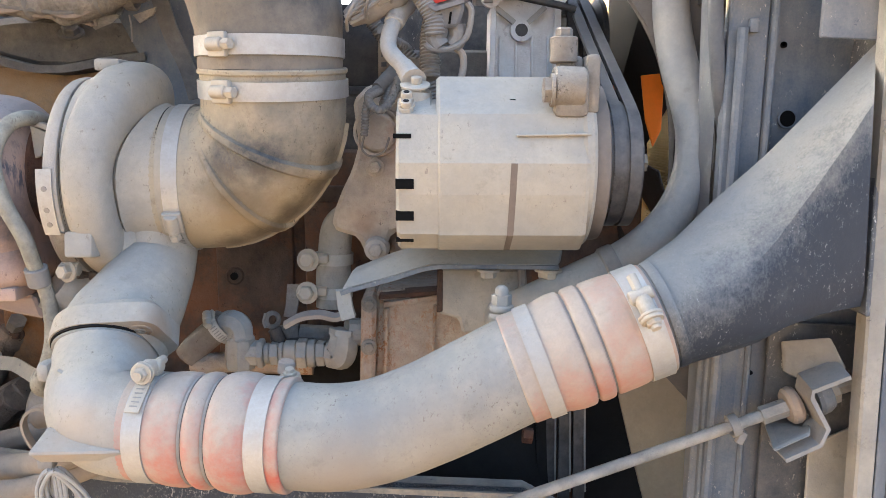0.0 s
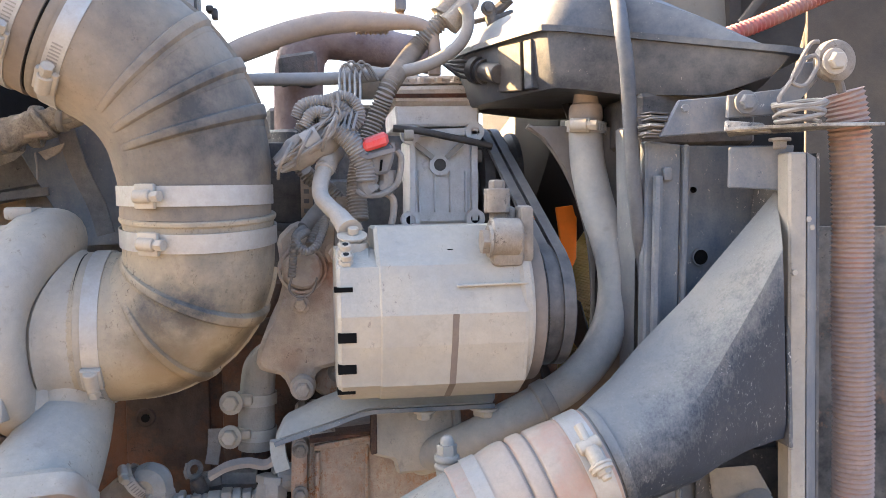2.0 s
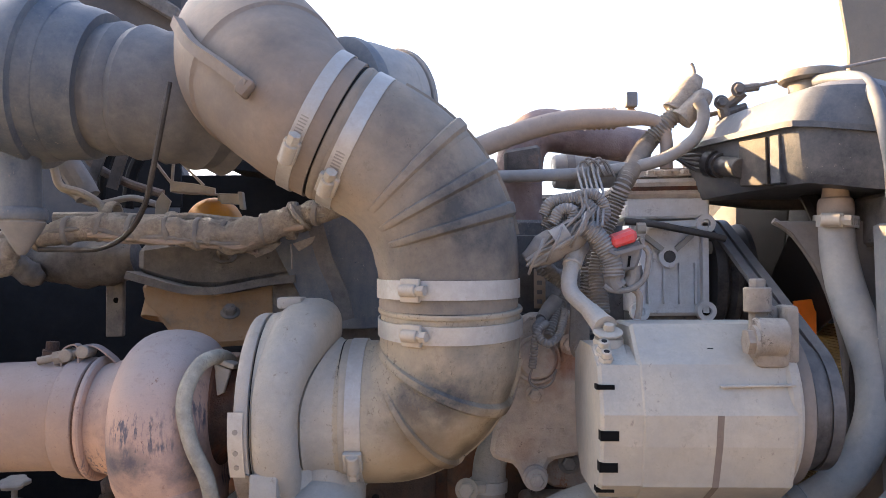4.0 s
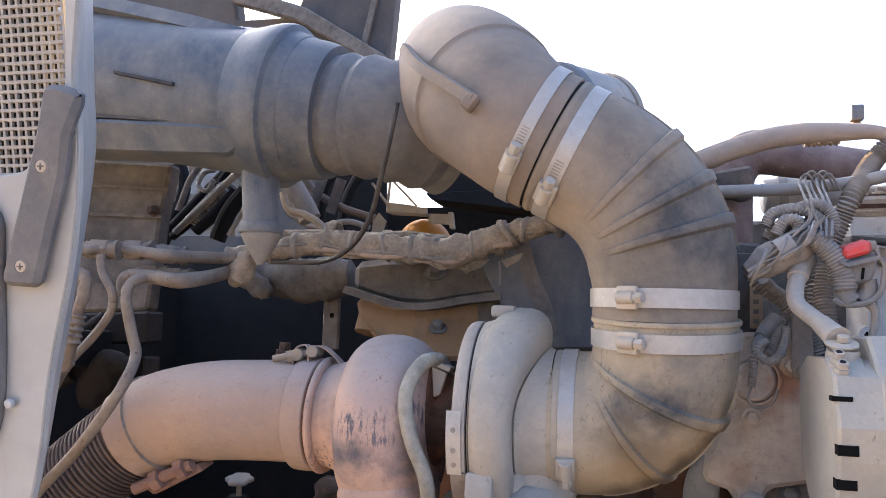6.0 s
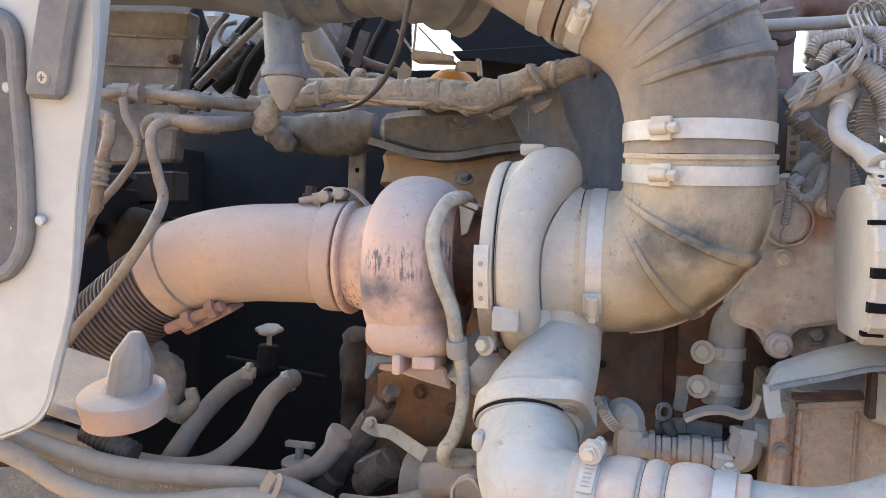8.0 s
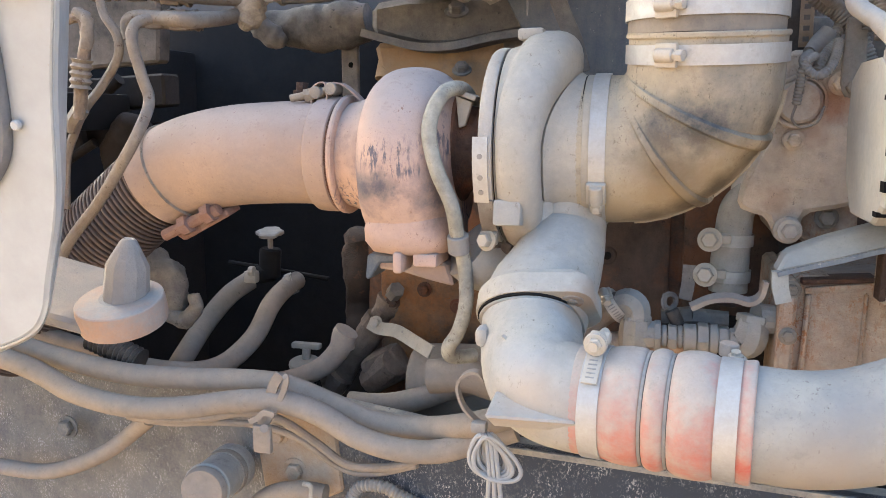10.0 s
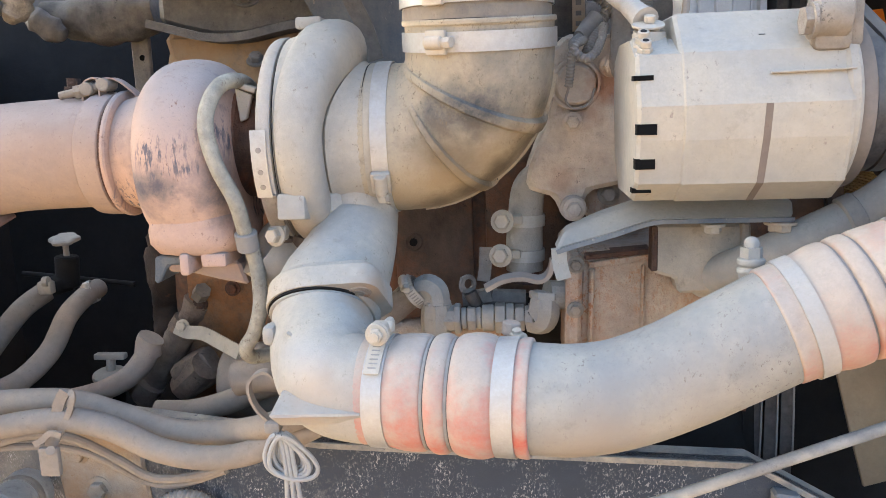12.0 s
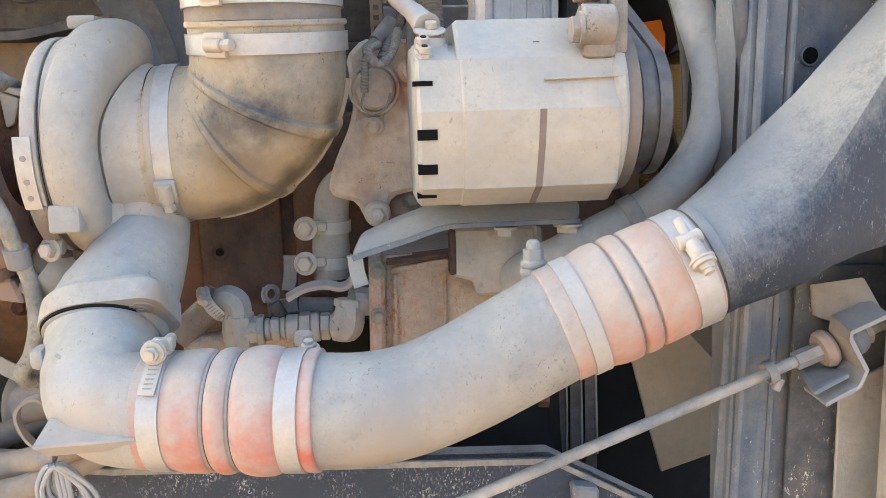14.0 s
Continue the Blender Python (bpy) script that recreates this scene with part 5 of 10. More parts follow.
    part("clamp_bolt", [cyl(c + V((-0.036, -0.006, -0.006)), c + V((0.012, 0, 0.004)), 0.0042, 12), cyl(c + V((-0.020, -0.004, -0.003)), c + V((-0.010, -0.002, -0.001)), 0.0075, 6), cyl(c + V((-0.006, -0.010, 0)), c + V((-0.006, 0.012, 0)), 0.007, 14, bevel=0.001), cyl(c + V((0.012, -0.010, 0.004)), c + V((0.012, 0.012, 0.004)), 0.007, 14, bevel=0.001)], LUG, vb)
    part("strap_loop", [strip([c + V((0.006, 0, -0.010)), c + V((0.010, 0, 0.008)), c + V((0.022, 0.004, 0.009)), c + V((0.036, 0.008, -0.002)), c + V((0.044, 0.012, -0.012))], 0.014, 0.0016, (0, 1, 0)), strip([c + V((-0.012, 0, -0.012)), c + V((-0.010, 0, 0.006)), c + V((0.004, 0, 0.010)), c + V((0.008, -0.002, -0.012))], 0.012, 0.0016, (0, 1, 0))], EXHAUST, vb)
    part("stud", [cyl((-0.5975, 0.87, 1.4050), (-0.5955, 0.87, 1.4200), 0.0105, 6), cyl((-0.5955, 0.87, 1.4200), (-0.5947, 0.87, 1.4295), 0.0068, 12)], RUSTY, ob)
    return ob


turbocharger()


def oil_pipe():
    ob = thing("oil_drain_pipe", (-0.4014, 0.8, 1.1529), "bent grey steel oil pipe in front of the turbocharger", "pipe")
    p = [(-0.3946, 0.86, 1.3878), (-0.3965, 0.86, 1.4064), (-0.3963, 0.82, 1.4183), (-0.4064, 0.79, 1.4147), (-0.415, 0.775, 1.3947), (-0.4167, 0.77, 1.3709), (-0.4089, 0.77, 1.3386), (-0.3957, 0.775, 1.3054), (-0.393, 0.79, 1.2698), (-0.3884, 0.8, 1.2394), (-0.3872, 0.8, 1.2013), (-0.3953, 0.8, 1.1712), (-0.4056, 0.8, 1.1539), (-0.4039, 0.81, 1.1412), (-0.385, 0.83, 1.1384)]
    part("pipe", tube(p, 0.0076, 16), SCALY, ob)
    part("sleeve", cyl((-0.3929, 0.788, 1.2741), (-0.3928, 0.794, 1.256), 0.0112, 18, bevel=0.001), HOSE_GREY, ob)
    part("flange", [box((-0.3891, 0.85, 1.3849), (0.03, 0.012, 0.02), 0.004)], CAST, ob)


oil_pipe()


def exhaust():
    ob = thing("exhaust_elbow", (-0.7937, 0.88, 1.288), "pink-dusted exhaust elbow on the turbine outlet", "exhaust pipe")
    p = [(-0.563, 0.865, 1.3513), (-0.6205, 0.865, 1.3503), (-0.6795, 0.865, 1.3466), (-0.729, 0.866, 1.3371), (-0.7629, 0.868, 1.3249), (-0.7839, 0.87, 1.3132)]
    part("pipe", tube(p, 0.058, 36, 10), EXHAUST, ob)
    a, b = V((-0.7546, 0.867, 1.3282)), V((-0.7726, 0.869, 1.3194))
    part("weld_bead", lathe(rounded([(-0.0012, 0.058), (0, 0.0615), (0.0012, 0.058)], 1), a, b - a, 36), LUG, ob)
    ob = thing("exhaust_flex_hose", (-0.9186, 0.9, 1.205), "ribbed metal exhaust flex hose, brown with dust", "flex hose")
    flex = dusty("flex_steel", (0.030, 0.028, 0.030), (0.185, 0.135, 0.115), 0.42, 0.1, 0.5, 0.4, bump=0.1, blot=1.5)
    path = resample(spline([(-0.7732, 0.87, 1.3193), (-0.8035, 0.87, 1.2982), (-0.8455, 0.87, 1.2649), (-0.9037, 0.875, 1.2193), (-0.9633, 0.88, 1.1694), (-1.0673, 0.9, 1.0821)], 12), 0.0066 / 6)
    wave = (0, 0, -0.0008, -0.0055, -0.0055, -0.0008)
    part("hose", sweep(path, [0.0545 + wave[i % 6] for i in range(len(path))], 36, True), flex, ob, "", 25)
    part("end_sleeve", lathe(rounded([(-0.002, 0.05), (-0.002, 0.0568), (0.016, 0.0562), (0.017, 0.05)], 1), b, V((-0.8035, 0.87, 1.2982)) - b, 36), EXHAUST, ob, "pink dusted end sleeve")
    ob = thing("pipe_clamp_bracket", (-0.7336, 0.86, 1.2682), "rusty pink clamp bracket below the exhaust", "bracket")
    part("plate", slab([(-0.7549, 0.85, 1.2515), (-0.6905, 0.85, 1.2851), (-0.6825, 0.85, 1.2773), (-0.7443, 0.85, 1.2449)], (0, 0.03, 0.006), 0.002), RUSTPINK, ob)
    part("clamp_bolt", [cyl((-0.7635, 0.84, 1.253), (-0.69, 0.84, 1.2864), 0.007, 12), cyl((-0.738, 0.838, 1.2642), (-0.728, 0.838, 1.2689), 0.012, 6), cyl((-0.7074, 0.838, 1.2788), (-0.6976, 0.838, 1.2834), 0.012, 6)], RUSTPINK, ob)
    # thin dark hose along the flex pipe
    ob = thing("drain_hose", (-0.7881, 0.8, 1.3494), "dark dusty hose leading down past the exhaust", "hose")
    part("hose", tube([(-0.769, 0.85, 1.5036), (-0.7783, 0.83, 1.4949), (-0.7777, 0.82, 1.4752), (-0.7671, 0.82, 1.4352), (-0.7599, 0.82, 1.4089), (-0.7533, 0.79, 1.3773), (-0.7726, 0.78, 1.3389), (-0.8138, 0.79, 1.2942), (-0.864, 0.8, 1.2473), (-0.9157, 0.82, 1.1867)], 0.0065, 14), LINE, ob)


exhaust()


# ---------------------------------------------------------------- intake
LOWER = [(-0.274, 0.862, 1.3575), (-0.2421, 0.860, 1.3575), (-0.2119, 0.854, 1.3625), (-0.1830, 0.846, 1.3825), (-0.1668, 0.839, 1.4122), (-0.1630, 0.833, 1.4430), (-0.1630, 0.830, 1.4680)]

DUCT_RIB = [(-0.448, 0.827, 1.765), (-0.4165, 0.781, 1.7275), (-0.3785, 0.755, 1.6985), (-0.3485, 0.737, 1.6755)]


def seam_along(points, r, lo, hi, parent, material, height=0.004):
    """The moulding seam on the outer side of a bent hose."""
    path = spline(points, 16)
    fr = frames(path)
    secs = []
    for i in range(lo, len(path) - hi, 4):
        t = fr[i][0]
        q = Vector((t.z, 0, -t.x)).normalized()
        secs.append([path[i] + q * (r - 0.001) + V((0, -0.0022, 0)), path[i] + q * (r - 0.001) + V((0, 0.0022, 0)), path[i] + q * (r + height) + V((0, 0.0012, 0)), path[i] + q * (r + height) + V((0, -0.0012, 0))])
    part("edge_seam", loft(secs), material, parent)


def intake():
    ob = thing("intake_elbow_hose", (-0.1979, 0.85, 1.2916), "ribbed rubber intake elbow, brown with dust, on the compressor", "intake hose")
    r = 0.0735
    part("elbow", tube(LOWER, [r * 1.01, r * 1.01, r * 1.0, r * 1.0, r * 0.985, r * 0.975, r * 0.97], 64, 12), RUBBER, ob)
    for s, w, h, e in ((0.60, 0.0130, 0.0048, 150), (0.415, 0.0120, 0.0044, 120)):
        rib_arc(LOWER, s, r * 0.995, ob, RUBBER, w, h, -60, e)
    seam_along(LOWER, r * 0.995, 22, 26, ob, RUBBER, 0.003)
    part("cuff", lathe(rounded([(0, r * 0.95), (0, r * 1.018), (0.003, r * 1.022), (0.026, r * 1.018), (0.031, r * 0.97)], 1), (-0.2735, 0.862, 1.3575), (1, 0, 0), 64), CUFF, ob)
    part("cuff_gap", lathe([(0, r * 0.9), (0, r * 1.0105), (0.0013, r * 1.0105), (0.0013, r * 0.9)], (-0.2750, 0.862, 1.3575), (1, 0, 0), 64, True), DARK, ob)
    worm_clamp(V((-0.2585, 0.862, 1.3575)), (1, 0, 0), r * 1.022, (0, -0.86, -0.50), ob, 0.0155, 1.2)
    ax = V((0.0, -0.10, 1)).normalized()
    worm_clamp(V((-0.1630, 0.8322, 1.4500)), ax, r * 0.99, (-0.47, -0.88, 0), ob, 0.0175, 1.1, 0)
    part("lip", lathe(rounded([(0, r * 0.95), (0, r * 1.002), (0.0055, r * 1.004), (0.0055, r * 0.95)], 1), (-0.1630, 0.8305, 1.4640), ax, 64), RUBBER, ob)

    upper = [(-0.1650, 0.8300, 1.4655), (-0.1646, 0.8290, 1.4931), (-0.1669, 0.8280, 1.5241), (-0.1759, 0.8260, 1.5576), (-0.1930, 0.8230, 1.5883), (-0.2165, 0.8205, 1.6120), (-0.2420, 0.8180, 1.6285), (-0.2590, 0.8165, 1.6373), (-0.2760, 0.8150, 1.6460)]
    ru = 0.0735
    ob = thing("upper_intake_hose", (-0.1646, 0.83, 1.4674), "large ribbed rubber intake hose bending upward, brown with dust", "intake hose")
    part("hose", tube(upper, [ru * 0.965, ru * 0.965, ru, ru, ru, ru, ru, ru * 0.985, ru * 0.985], 64, 12), RUBBER_UP, ob)
    for s, w, e in ((0.335, 0.0135, 146), (0.445, 0.0135, 142), (0.555, 0.0135, 136)):
        rib_arc(upper, s, ru * 0.995, ob, RUBBER_UP, w, 0.0055, -60, e)
    seam_along(upper, ru * 0.995, 34, 30, ob, RUBBER_UP)
    part("collar", lathe(rounded([(0, ru * 0.9), (0, ru * 0.945), (0.02, ru * 0.945), (0.02, ru * 0.9)], 1), (-0.1640, 0.8300, 1.4590), (0, 0, 1), 48), BLACKRUB, ob)
    worm_clamp(V((-0.1648, 0.8292, 1.4880)), (0, -0.03, 1), ru * 0.978, (-0.47, -0.88, 0), ob, 0.0185, 1.1, 0)
    a, b = V(upper[-2]), V(upper[-1])
    d = (b - a).normalized()
    part("end_lip", lathe(rounded([(-0.008, ru * 0.95), (-0.008, ru * 0.995), (-0.001, ru * 1.005), (0.0, ru * 0.95)], 1), b, d, 64), RUBBER_UP, ob)
    worm_clamp(b - d * 0.020, d, ru * 0.99, (-0.52, -0.80, -0.62), ob, 0.0165, 1.25)

    ob = thing("intake_duct", (-0.404, 0.95, 1.7248), "moulded brown plastic intake duct with a seam rib", "duct")
    g = b + d * 0.003
    p = [g, g + d * 0.024, (-0.3180, 0.818, 1.6720), (-0.3430, 0.838, 1.6960), (-0.3670, 0.870, 1.7220), (-0.3900, 0.920, 1.7500), (-0.4130, 0.99, 1.7830), (-0.4400, 1.10, 1.8250)]
    rd = 0.0745
    path = spline(p, 14)
    n = len(path)
    shape = radii_along([rd, rd * 0.995, rd * 1.02, rd * 1.09, rd * 1.14, rd * 1.17, rd * 1.17, rd * 1.12], n)
    step = int(n * 0.50)
    for i in range(step, n):
        shape[i] *= 1.035
    shape[step - 1] *= 1.003
    part("duct", sweep(path, shape, 64), DUCTTOP, ob, "", 25)
    part("seam_rib", [strip([V(q) for q in DUCT_RIB], 0.011, 0.010, (0.5, -0.4, 0.75)), box(V(DUCT_RIB[-1]) + V((-0.004, 0.006, 0.0)), (0.012, 0.02, 0.018), 0.003, turned(0, 40, 0))], DUCTTOP, ob)
    part("joint_gap", lathe([(-0.002, ru * 0.90), (-0.002, ru * 0.975), (0.0025, ru * 0.975), (0.0025, ru * 0.90)], g, d, 64, True), DARK, ob)
    part("inner_sleeve", lathe([(-0.022, ru * 0.90), (-0.022, ru * 0.945), (0.012, ru * 0.945), (0.012, ru * 0.90)], g, d, 48, True), RUBBER_UP, ob, "rubber sleeve in the joint")
    worm_clamp(g + d * 0.021, d, rd * 1.006, (-0.52, -0.80, -0.30), ob, 0.014, 1.3)
    # dark can behind the duct
    ob = thing("filter_canister", (-0.292, 1.15, 1.7288), "big blue-grey round filter canister behind the intake", "filter")
    c = V((-0.2448, 1.1, 1.7132))
    ax = V((0.70, 0.70, 0.0))
    part("can", lathe(rounded([(-0.085, 0.0900), (-0.072, 0.0959), (-0.03, 0.0940), (-0.028, 0.0927), (-0.026, 0.0940), (-0.008, 0.0927), (-0.004, 0.02)], 1), c, ax, 56), HOSE_PALE, ob)
    part("end_flange", lathe(rounded([(-0.010, 0.0882), (-0.010, 0.0972), (-0.003, 0.0972), (-0.003, 0.0882)], 1), c, ax, 56, True), HOSE_GREY, ob, "dark edged end flange")
    part("rubber_cuff", lathe(rounded([(-0.108, 0.03), (-0.106, 0.07), (-0.100, 0.0945), (-0.088, 0.0968), (-0.080, 0.0949), (-0.078, 0.09)], 1), c, ax, 56), FILTER, ob, "blue-grey rubber cuff")
    part("latch", [box((-0.1803, 1.12, 1.7334), (0.010, 0.02, 0.008), 0.002), box((-0.1744, 1.12, 1.7274), (0.008, 0.016, 0.014), 0.002)], BLACKRUB, ob)


intake()


def air_filter():
    cl, cr = V((-1.0497, 0.93, 1.7978)), V((-0.6475, 0.93, 1.7341))
    ax, L = (cr - cl).normalized(), (cr - cl).length
    r = 0.0981
    ob = thing("air_filter_housing", (-0.7333, 0.93, 1.6421), "blue-grey plastic air filter housing with dust and a drain spout", "air filter")
    part("body", lathe(rounded([(-0.1, r * 0.99), (L * 0.5, r * 0.97), (L * 0.85, r * 0.97), (L * 0.955, r * 0.98)], 1), cl, ax, 64), FILTER, ob)
    part("rim", lathe(rounded([(L * 0.90, r * 0.96), (L * 0.955, r * 1.01), (L * 1.01, r * 1.075), (L * 1.05, r * 1.085), (L * 1.055, r * 1.03), (L * 1.058, r * 0.985), (L * 1.10, r * 0.95), (L * 1.105, r * 0.925), (L * 1.17, r * 0.90), (L * 1.20, r * 0.86)], 1), cl, ax, 64), FILTER, ob)
    out = [cl + ax * L * 1.16, cl + ax * L * 1.28, cl + ax * L * 1.40, cl + ax * L * 1.55 + V((0, 0.05, 0))]
    part("outlet_hose", ribbed(out, r * 0.80, 0.034, 0.005, 40), HOSE_BLUE, ob, "black ribbed outlet hose")
    d = V((-0.662, 0.915, 1.638))
    sp = part("drain_spout", [cyl(d + V((0, 0, 0.03)), V((-0.6567, 0.915, 1.5748)), 0.0245, 28, 0.0223, 0.002),
                              lathe(rounded([(0, 0.0223), (0, 0.0288), (0.014, 0.0274), (0.014, 0.0216)], 1), (-0.6561, 0.915, 1.5647), (0, 0, 1), 28)], FILTER, ob)
    tip = V((-0.6553, 0.915, 1.5248))
    part("dust_valve", lathe(rounded([(0, 0.004), (0.004, 0.007), (0.036, 0.026), (0.04, 0.024)], 1), tip, (0, 0, 1), 24), HOSE_GREY, sp, "soft rubber dust valve")
    # moulded ledges and slot
    part("ledge", slab([(-0.9688, 0.846, 1.7114), (-0.6595, 0.846, 1.6878), (-0.6533, 0.85, 1.6747), (-0.6611, 0.858, 1.6615), (-0.6813, 0.868, 1.6558), (-0.9836, 0.868, 1.6689)], (0, 0.06, 0), 0.005), FILTER, ob)
    # black strip stands in for the shade in the moulded crease
    part("crease", slab([(-0.9737, 0.851, 1.7176), (-0.661, 0.851, 1.6934), (-0.6607, 0.851, 1.6899), (-0.9733, 0.851, 1.7138)], (0, 0.02, 0), 0), BLACKRUB, ob)
    part("slot", [slab([(-0.8244, 0.83, 1.7582), (-0.7416, 0.83, 1.7398), (-0.742, 0.83, 1.7356), (-0.8241, 0.83, 1.7545)], (0, 0.012, 0), 0)], BLACKRUB, ob)
    part("upper_ridge", strip([(-0.9057, 0.88, 1.8698), (-0.7754, 0.88, 1.8361), (-0.6795, 0.885, 1.8095)], 0.02, 0.02, (0, 0.4, 1)), FILTER, ob)
    w = thing("hanging_cable", (-0.5539, 0.97, 1.5478), "thin grey cable hanging from the filter hose", "cable")
    part("cable", tube([(-0.452, 0.82, 1.700), (-0.459, 0.82, 1.660), (-0.474, 0.835, 1.612), (-0.493, 0.86, 1.575), (-0.532, 0.905, 1.546), (-0.583, 0.95, 1.533), (-0.636, 0.97, 1.533), (-0.665, 0.97, 1.533)], 0.0032, 8), BLACKRUB, w)


air_filter()


# ---------------------------------------------------------------- alternator and drive
def alternator():
    xl, xr = -0.0347, 0.1325
    zc = 1.3794
    yc = 0.765
    ob = thing("alternator", ((xl + xr) / 2, yc, zc - 0.08), "large pale dust-covered alternator with cooling slots", "alternator")
    R = 0.0769
    prof = [(-0.080, 0.003), (-0.064, 0.044), (-0.030, R), (0.04, R), (0.075, 0.045), (0.08, 0.0), (0.07, -0.05), (0.04, -R), (-0.040, -R), (-0.066, -0.060), (-0.077, -0.024)]
    def section(x, k=1.0):
        return [Vector((x, yc + a * k, zc + b * k)) for a, b in prof]
    xs = -0.0004
    xm = 0.0655
    part("body", [loft([section(xs, 0.97), section(xs + 0.003), section(xr - 0.006), section(xr - 0.003, 0.99)])], ALTERN, ob, "", 9)
    low = [(-0.080, 0.003), (-0.077, -0.024), (-0.066, -0.060), (-0.040, -R)]
    # the dark seam groove is drawn as a brown strip on the surface
    part("seam_strip", loft([[Vector((xm + sx - 0.0008 * i, yc + a * 1.004 - dy, zc + b * 1.004)) for sx, dy in ((-0.0028, 0), (0.0028, 0), (0.0028, -0.004), (-0.0028, -0.004))] for i, (a, b) in enumerate(low)]), SEAMBROWN, ob, "brown strip drawn for the seam groove")
    def sec2(x, k):
        return [Vector((x, yc + a * k, zc + min(b * k, 0.057))) for a, b in prof]
    part("rear_cover", [loft([sec2(xl, 0.95), sec2(xl + 0.003, 0.985), sec2(xs + 0.004, 0.985)])], ALTERN, ob, "", 9)
    for c, hgt in ((V((-0.0293, 0.70, 1.4047)), 0.004), (V((-0.0271, 0.70, 1.3647)), 0.0085), (V((-0.0273, 0.70, 1.3370)), 0.0085), (V((-0.0278, 0.70, 1.3141)), 0.004)):
        front = sorted((b_ * 0.985, a_ * 0.985) for a_, b_ in prof if a_ < 0)
        dz = max(front[0][0], min(front[-1][0], c.z - zc))
        for (z0, a0), (z1, a1) in zip(front, front[1:]):
            if z0 <= dz <= z1:
                c.y = yc + a0 + (a1 - a0) * (dz - z0) / max(z1 - z0, 1e-6) + 0.0048
        part("cooling_slot", [box(c, (0.0155, 0.012, hgt), 0)], BLACK, ob)
    part("raised_edge", [slab([(0.0675, 0.69, 1.4066), (0.1307, 0.69, 1.4077), (0.1308, 0.69, 1.4058), (0.0675, 0.69, 1.4047)], (0, 0.02, 0), 0.0005)], ALTERN, ob)
    part("front_flange", [lathe(rounded([(0, R * 0.9), (0, R * 1.02), (0.012, R * 1.02), (0.012, R * 0.9)], 1), (xr - 0.008, yc, zc), (1, 0, 0), 48)], ALTERN, ob)
    lug = part("mount_lug", [cyl((0.0979, 0.7, 1.4472), (0.1257, 0.7, 1.4464), 0.0165, 24, bevel=0.002), box((0.1142, 0.71, 1.4353), (0.03, 0.03, 0.03), 0.006), box((0.1327, 0.715, 1.4489), (0.012, 0.03, 0.05), 0.004)], LUG, ob, "rust-tinged mounting lug")
    part("lug_bolt", [cyl((0.0897, 0.695, 1.4432), (0.0973, 0.695, 1.4432), 0.0115, 6), cyl((0.0954, 0.695, 1.4432), (0.0982, 0.695, 1.4432), 0.014, 20)], LUG, lug)
    c = V((0.1096, 0.72, 1.4673))
    part("adjust_bolt", [cyl(c, c + V((0, 0, 0.022)), 0.012, 16, bevel=0.001)] + bolt_mesh(c + V((0, 0, 0.02)), (0, 0, 1), 0.0075, 0.008), LUG, ob)
    part("adjust_web", box(c + V((0.006, 0.004, -0.006)), (0.022, 0.018, 0.024), 0.004), LUG, ob)
    # terminals
    part("terminal_plate", slab([(-0.0335, 0.7330, 1.4385), (-0.0050, 0.7330, 1.4385), (-0.0050, 0.7030, 1.4195), (-0.0335, 0.7030, 1.4195)], (0, 0.004, -0.003), 0.001), ALTERN, ob)
    for p in ((-0.0262, 0.7215, 1.4320), (-0.0262, 0.7095, 1.4240)):
        p, up_ = V(p), V((0, -0.45, 0.89))
        stud = part("terminal_stud", [cyl(p - up_ * 0.004, p + up_ * 0.0015, 0.0075, 18, bevel=0.0005), cyl(p + up_ * 0.0015, p + up_ * 0.006, 0.0062, 6, bevel=0.0005), cyl(p + up_ * 0.006, p + up_ * 0.0115, 0.0048, 16, bevel=0.0006)], STEEL, ob)
        part("stud_hole", cyl(p + up_ * 0.0112, p + up_ * 0.0119, 0.0026, 12), DARK, stud)
    c = V((-0.0182, 0.74, 1.442))
    part("main_terminal", [cyl(c - V((0, 0, 0.01)), c, 0.014, 16)] + bolt_mesh(c, (0, -0.3, 0.95), 0.009, 0.007, True, 0.006), STEEL, ob)
    part("marking", [box((0.0656, 0.715, 1.4352), (0.005, 0.003, 0.002), 0)], BLACK, ob)
    # pulley
    px = xr + 0.020
    pul = part("pulley", lathe([(0.0, 0.02), (0.0, 0.058), (0.003, 0.058), (0.007, 0.050), (0.012, 0.057), (0.016, 0.057), (0.021, 0.049), (0.026, 0.056), (0.029, 0.054), (0.029, 0.036), (0.034, 0.022), (0.036, 0.018), (0.036, 0.001)], (px, yc, zc), (1, 0, 0), 48), BELT, ob, "dark grooved belt pulley")
    part("fan_disc", lathe([(-0.024, 0.03), (-0.024, 0.070), (-0.010, 0.073), (-0.004, 0.072), (-0.002, 0.066), (-0.002, 0.03)], (px, yc, zc), (1, 0, 0), 48), FANDISC, ob)
    part("pulley_nut", cyl((px + 0.036, yc, zc), (px + 0.044, yc, zc), 0.009, 6), LUG, pul)
    # belts up to the compressor pulley
    y2, z2, r2 = 1.03, 1.4969, 0.068
    for k, dx in enumerate((0.007, 0.021)):
        b = thing("drive_belt", (px + dx, yc, zc - 0.075), "black rubber drive belt over the alternator pulley", "belt", "drive belts")
        c1, c2 = Vector((0, yc, zc)), Vector((0, y2, z2))
        d = c2 - c1
        base = math.atan2(d.z, d.y)
        off = math.acos((0.054 - r2) / d.length)
        pts = []
        for i in range(25):
            a = base + off + (2 * math.pi - 2 * off) * i / 24
            pts.append(c1 + Vector((0, math.cos(a), math.sin(a))) * 0.056)
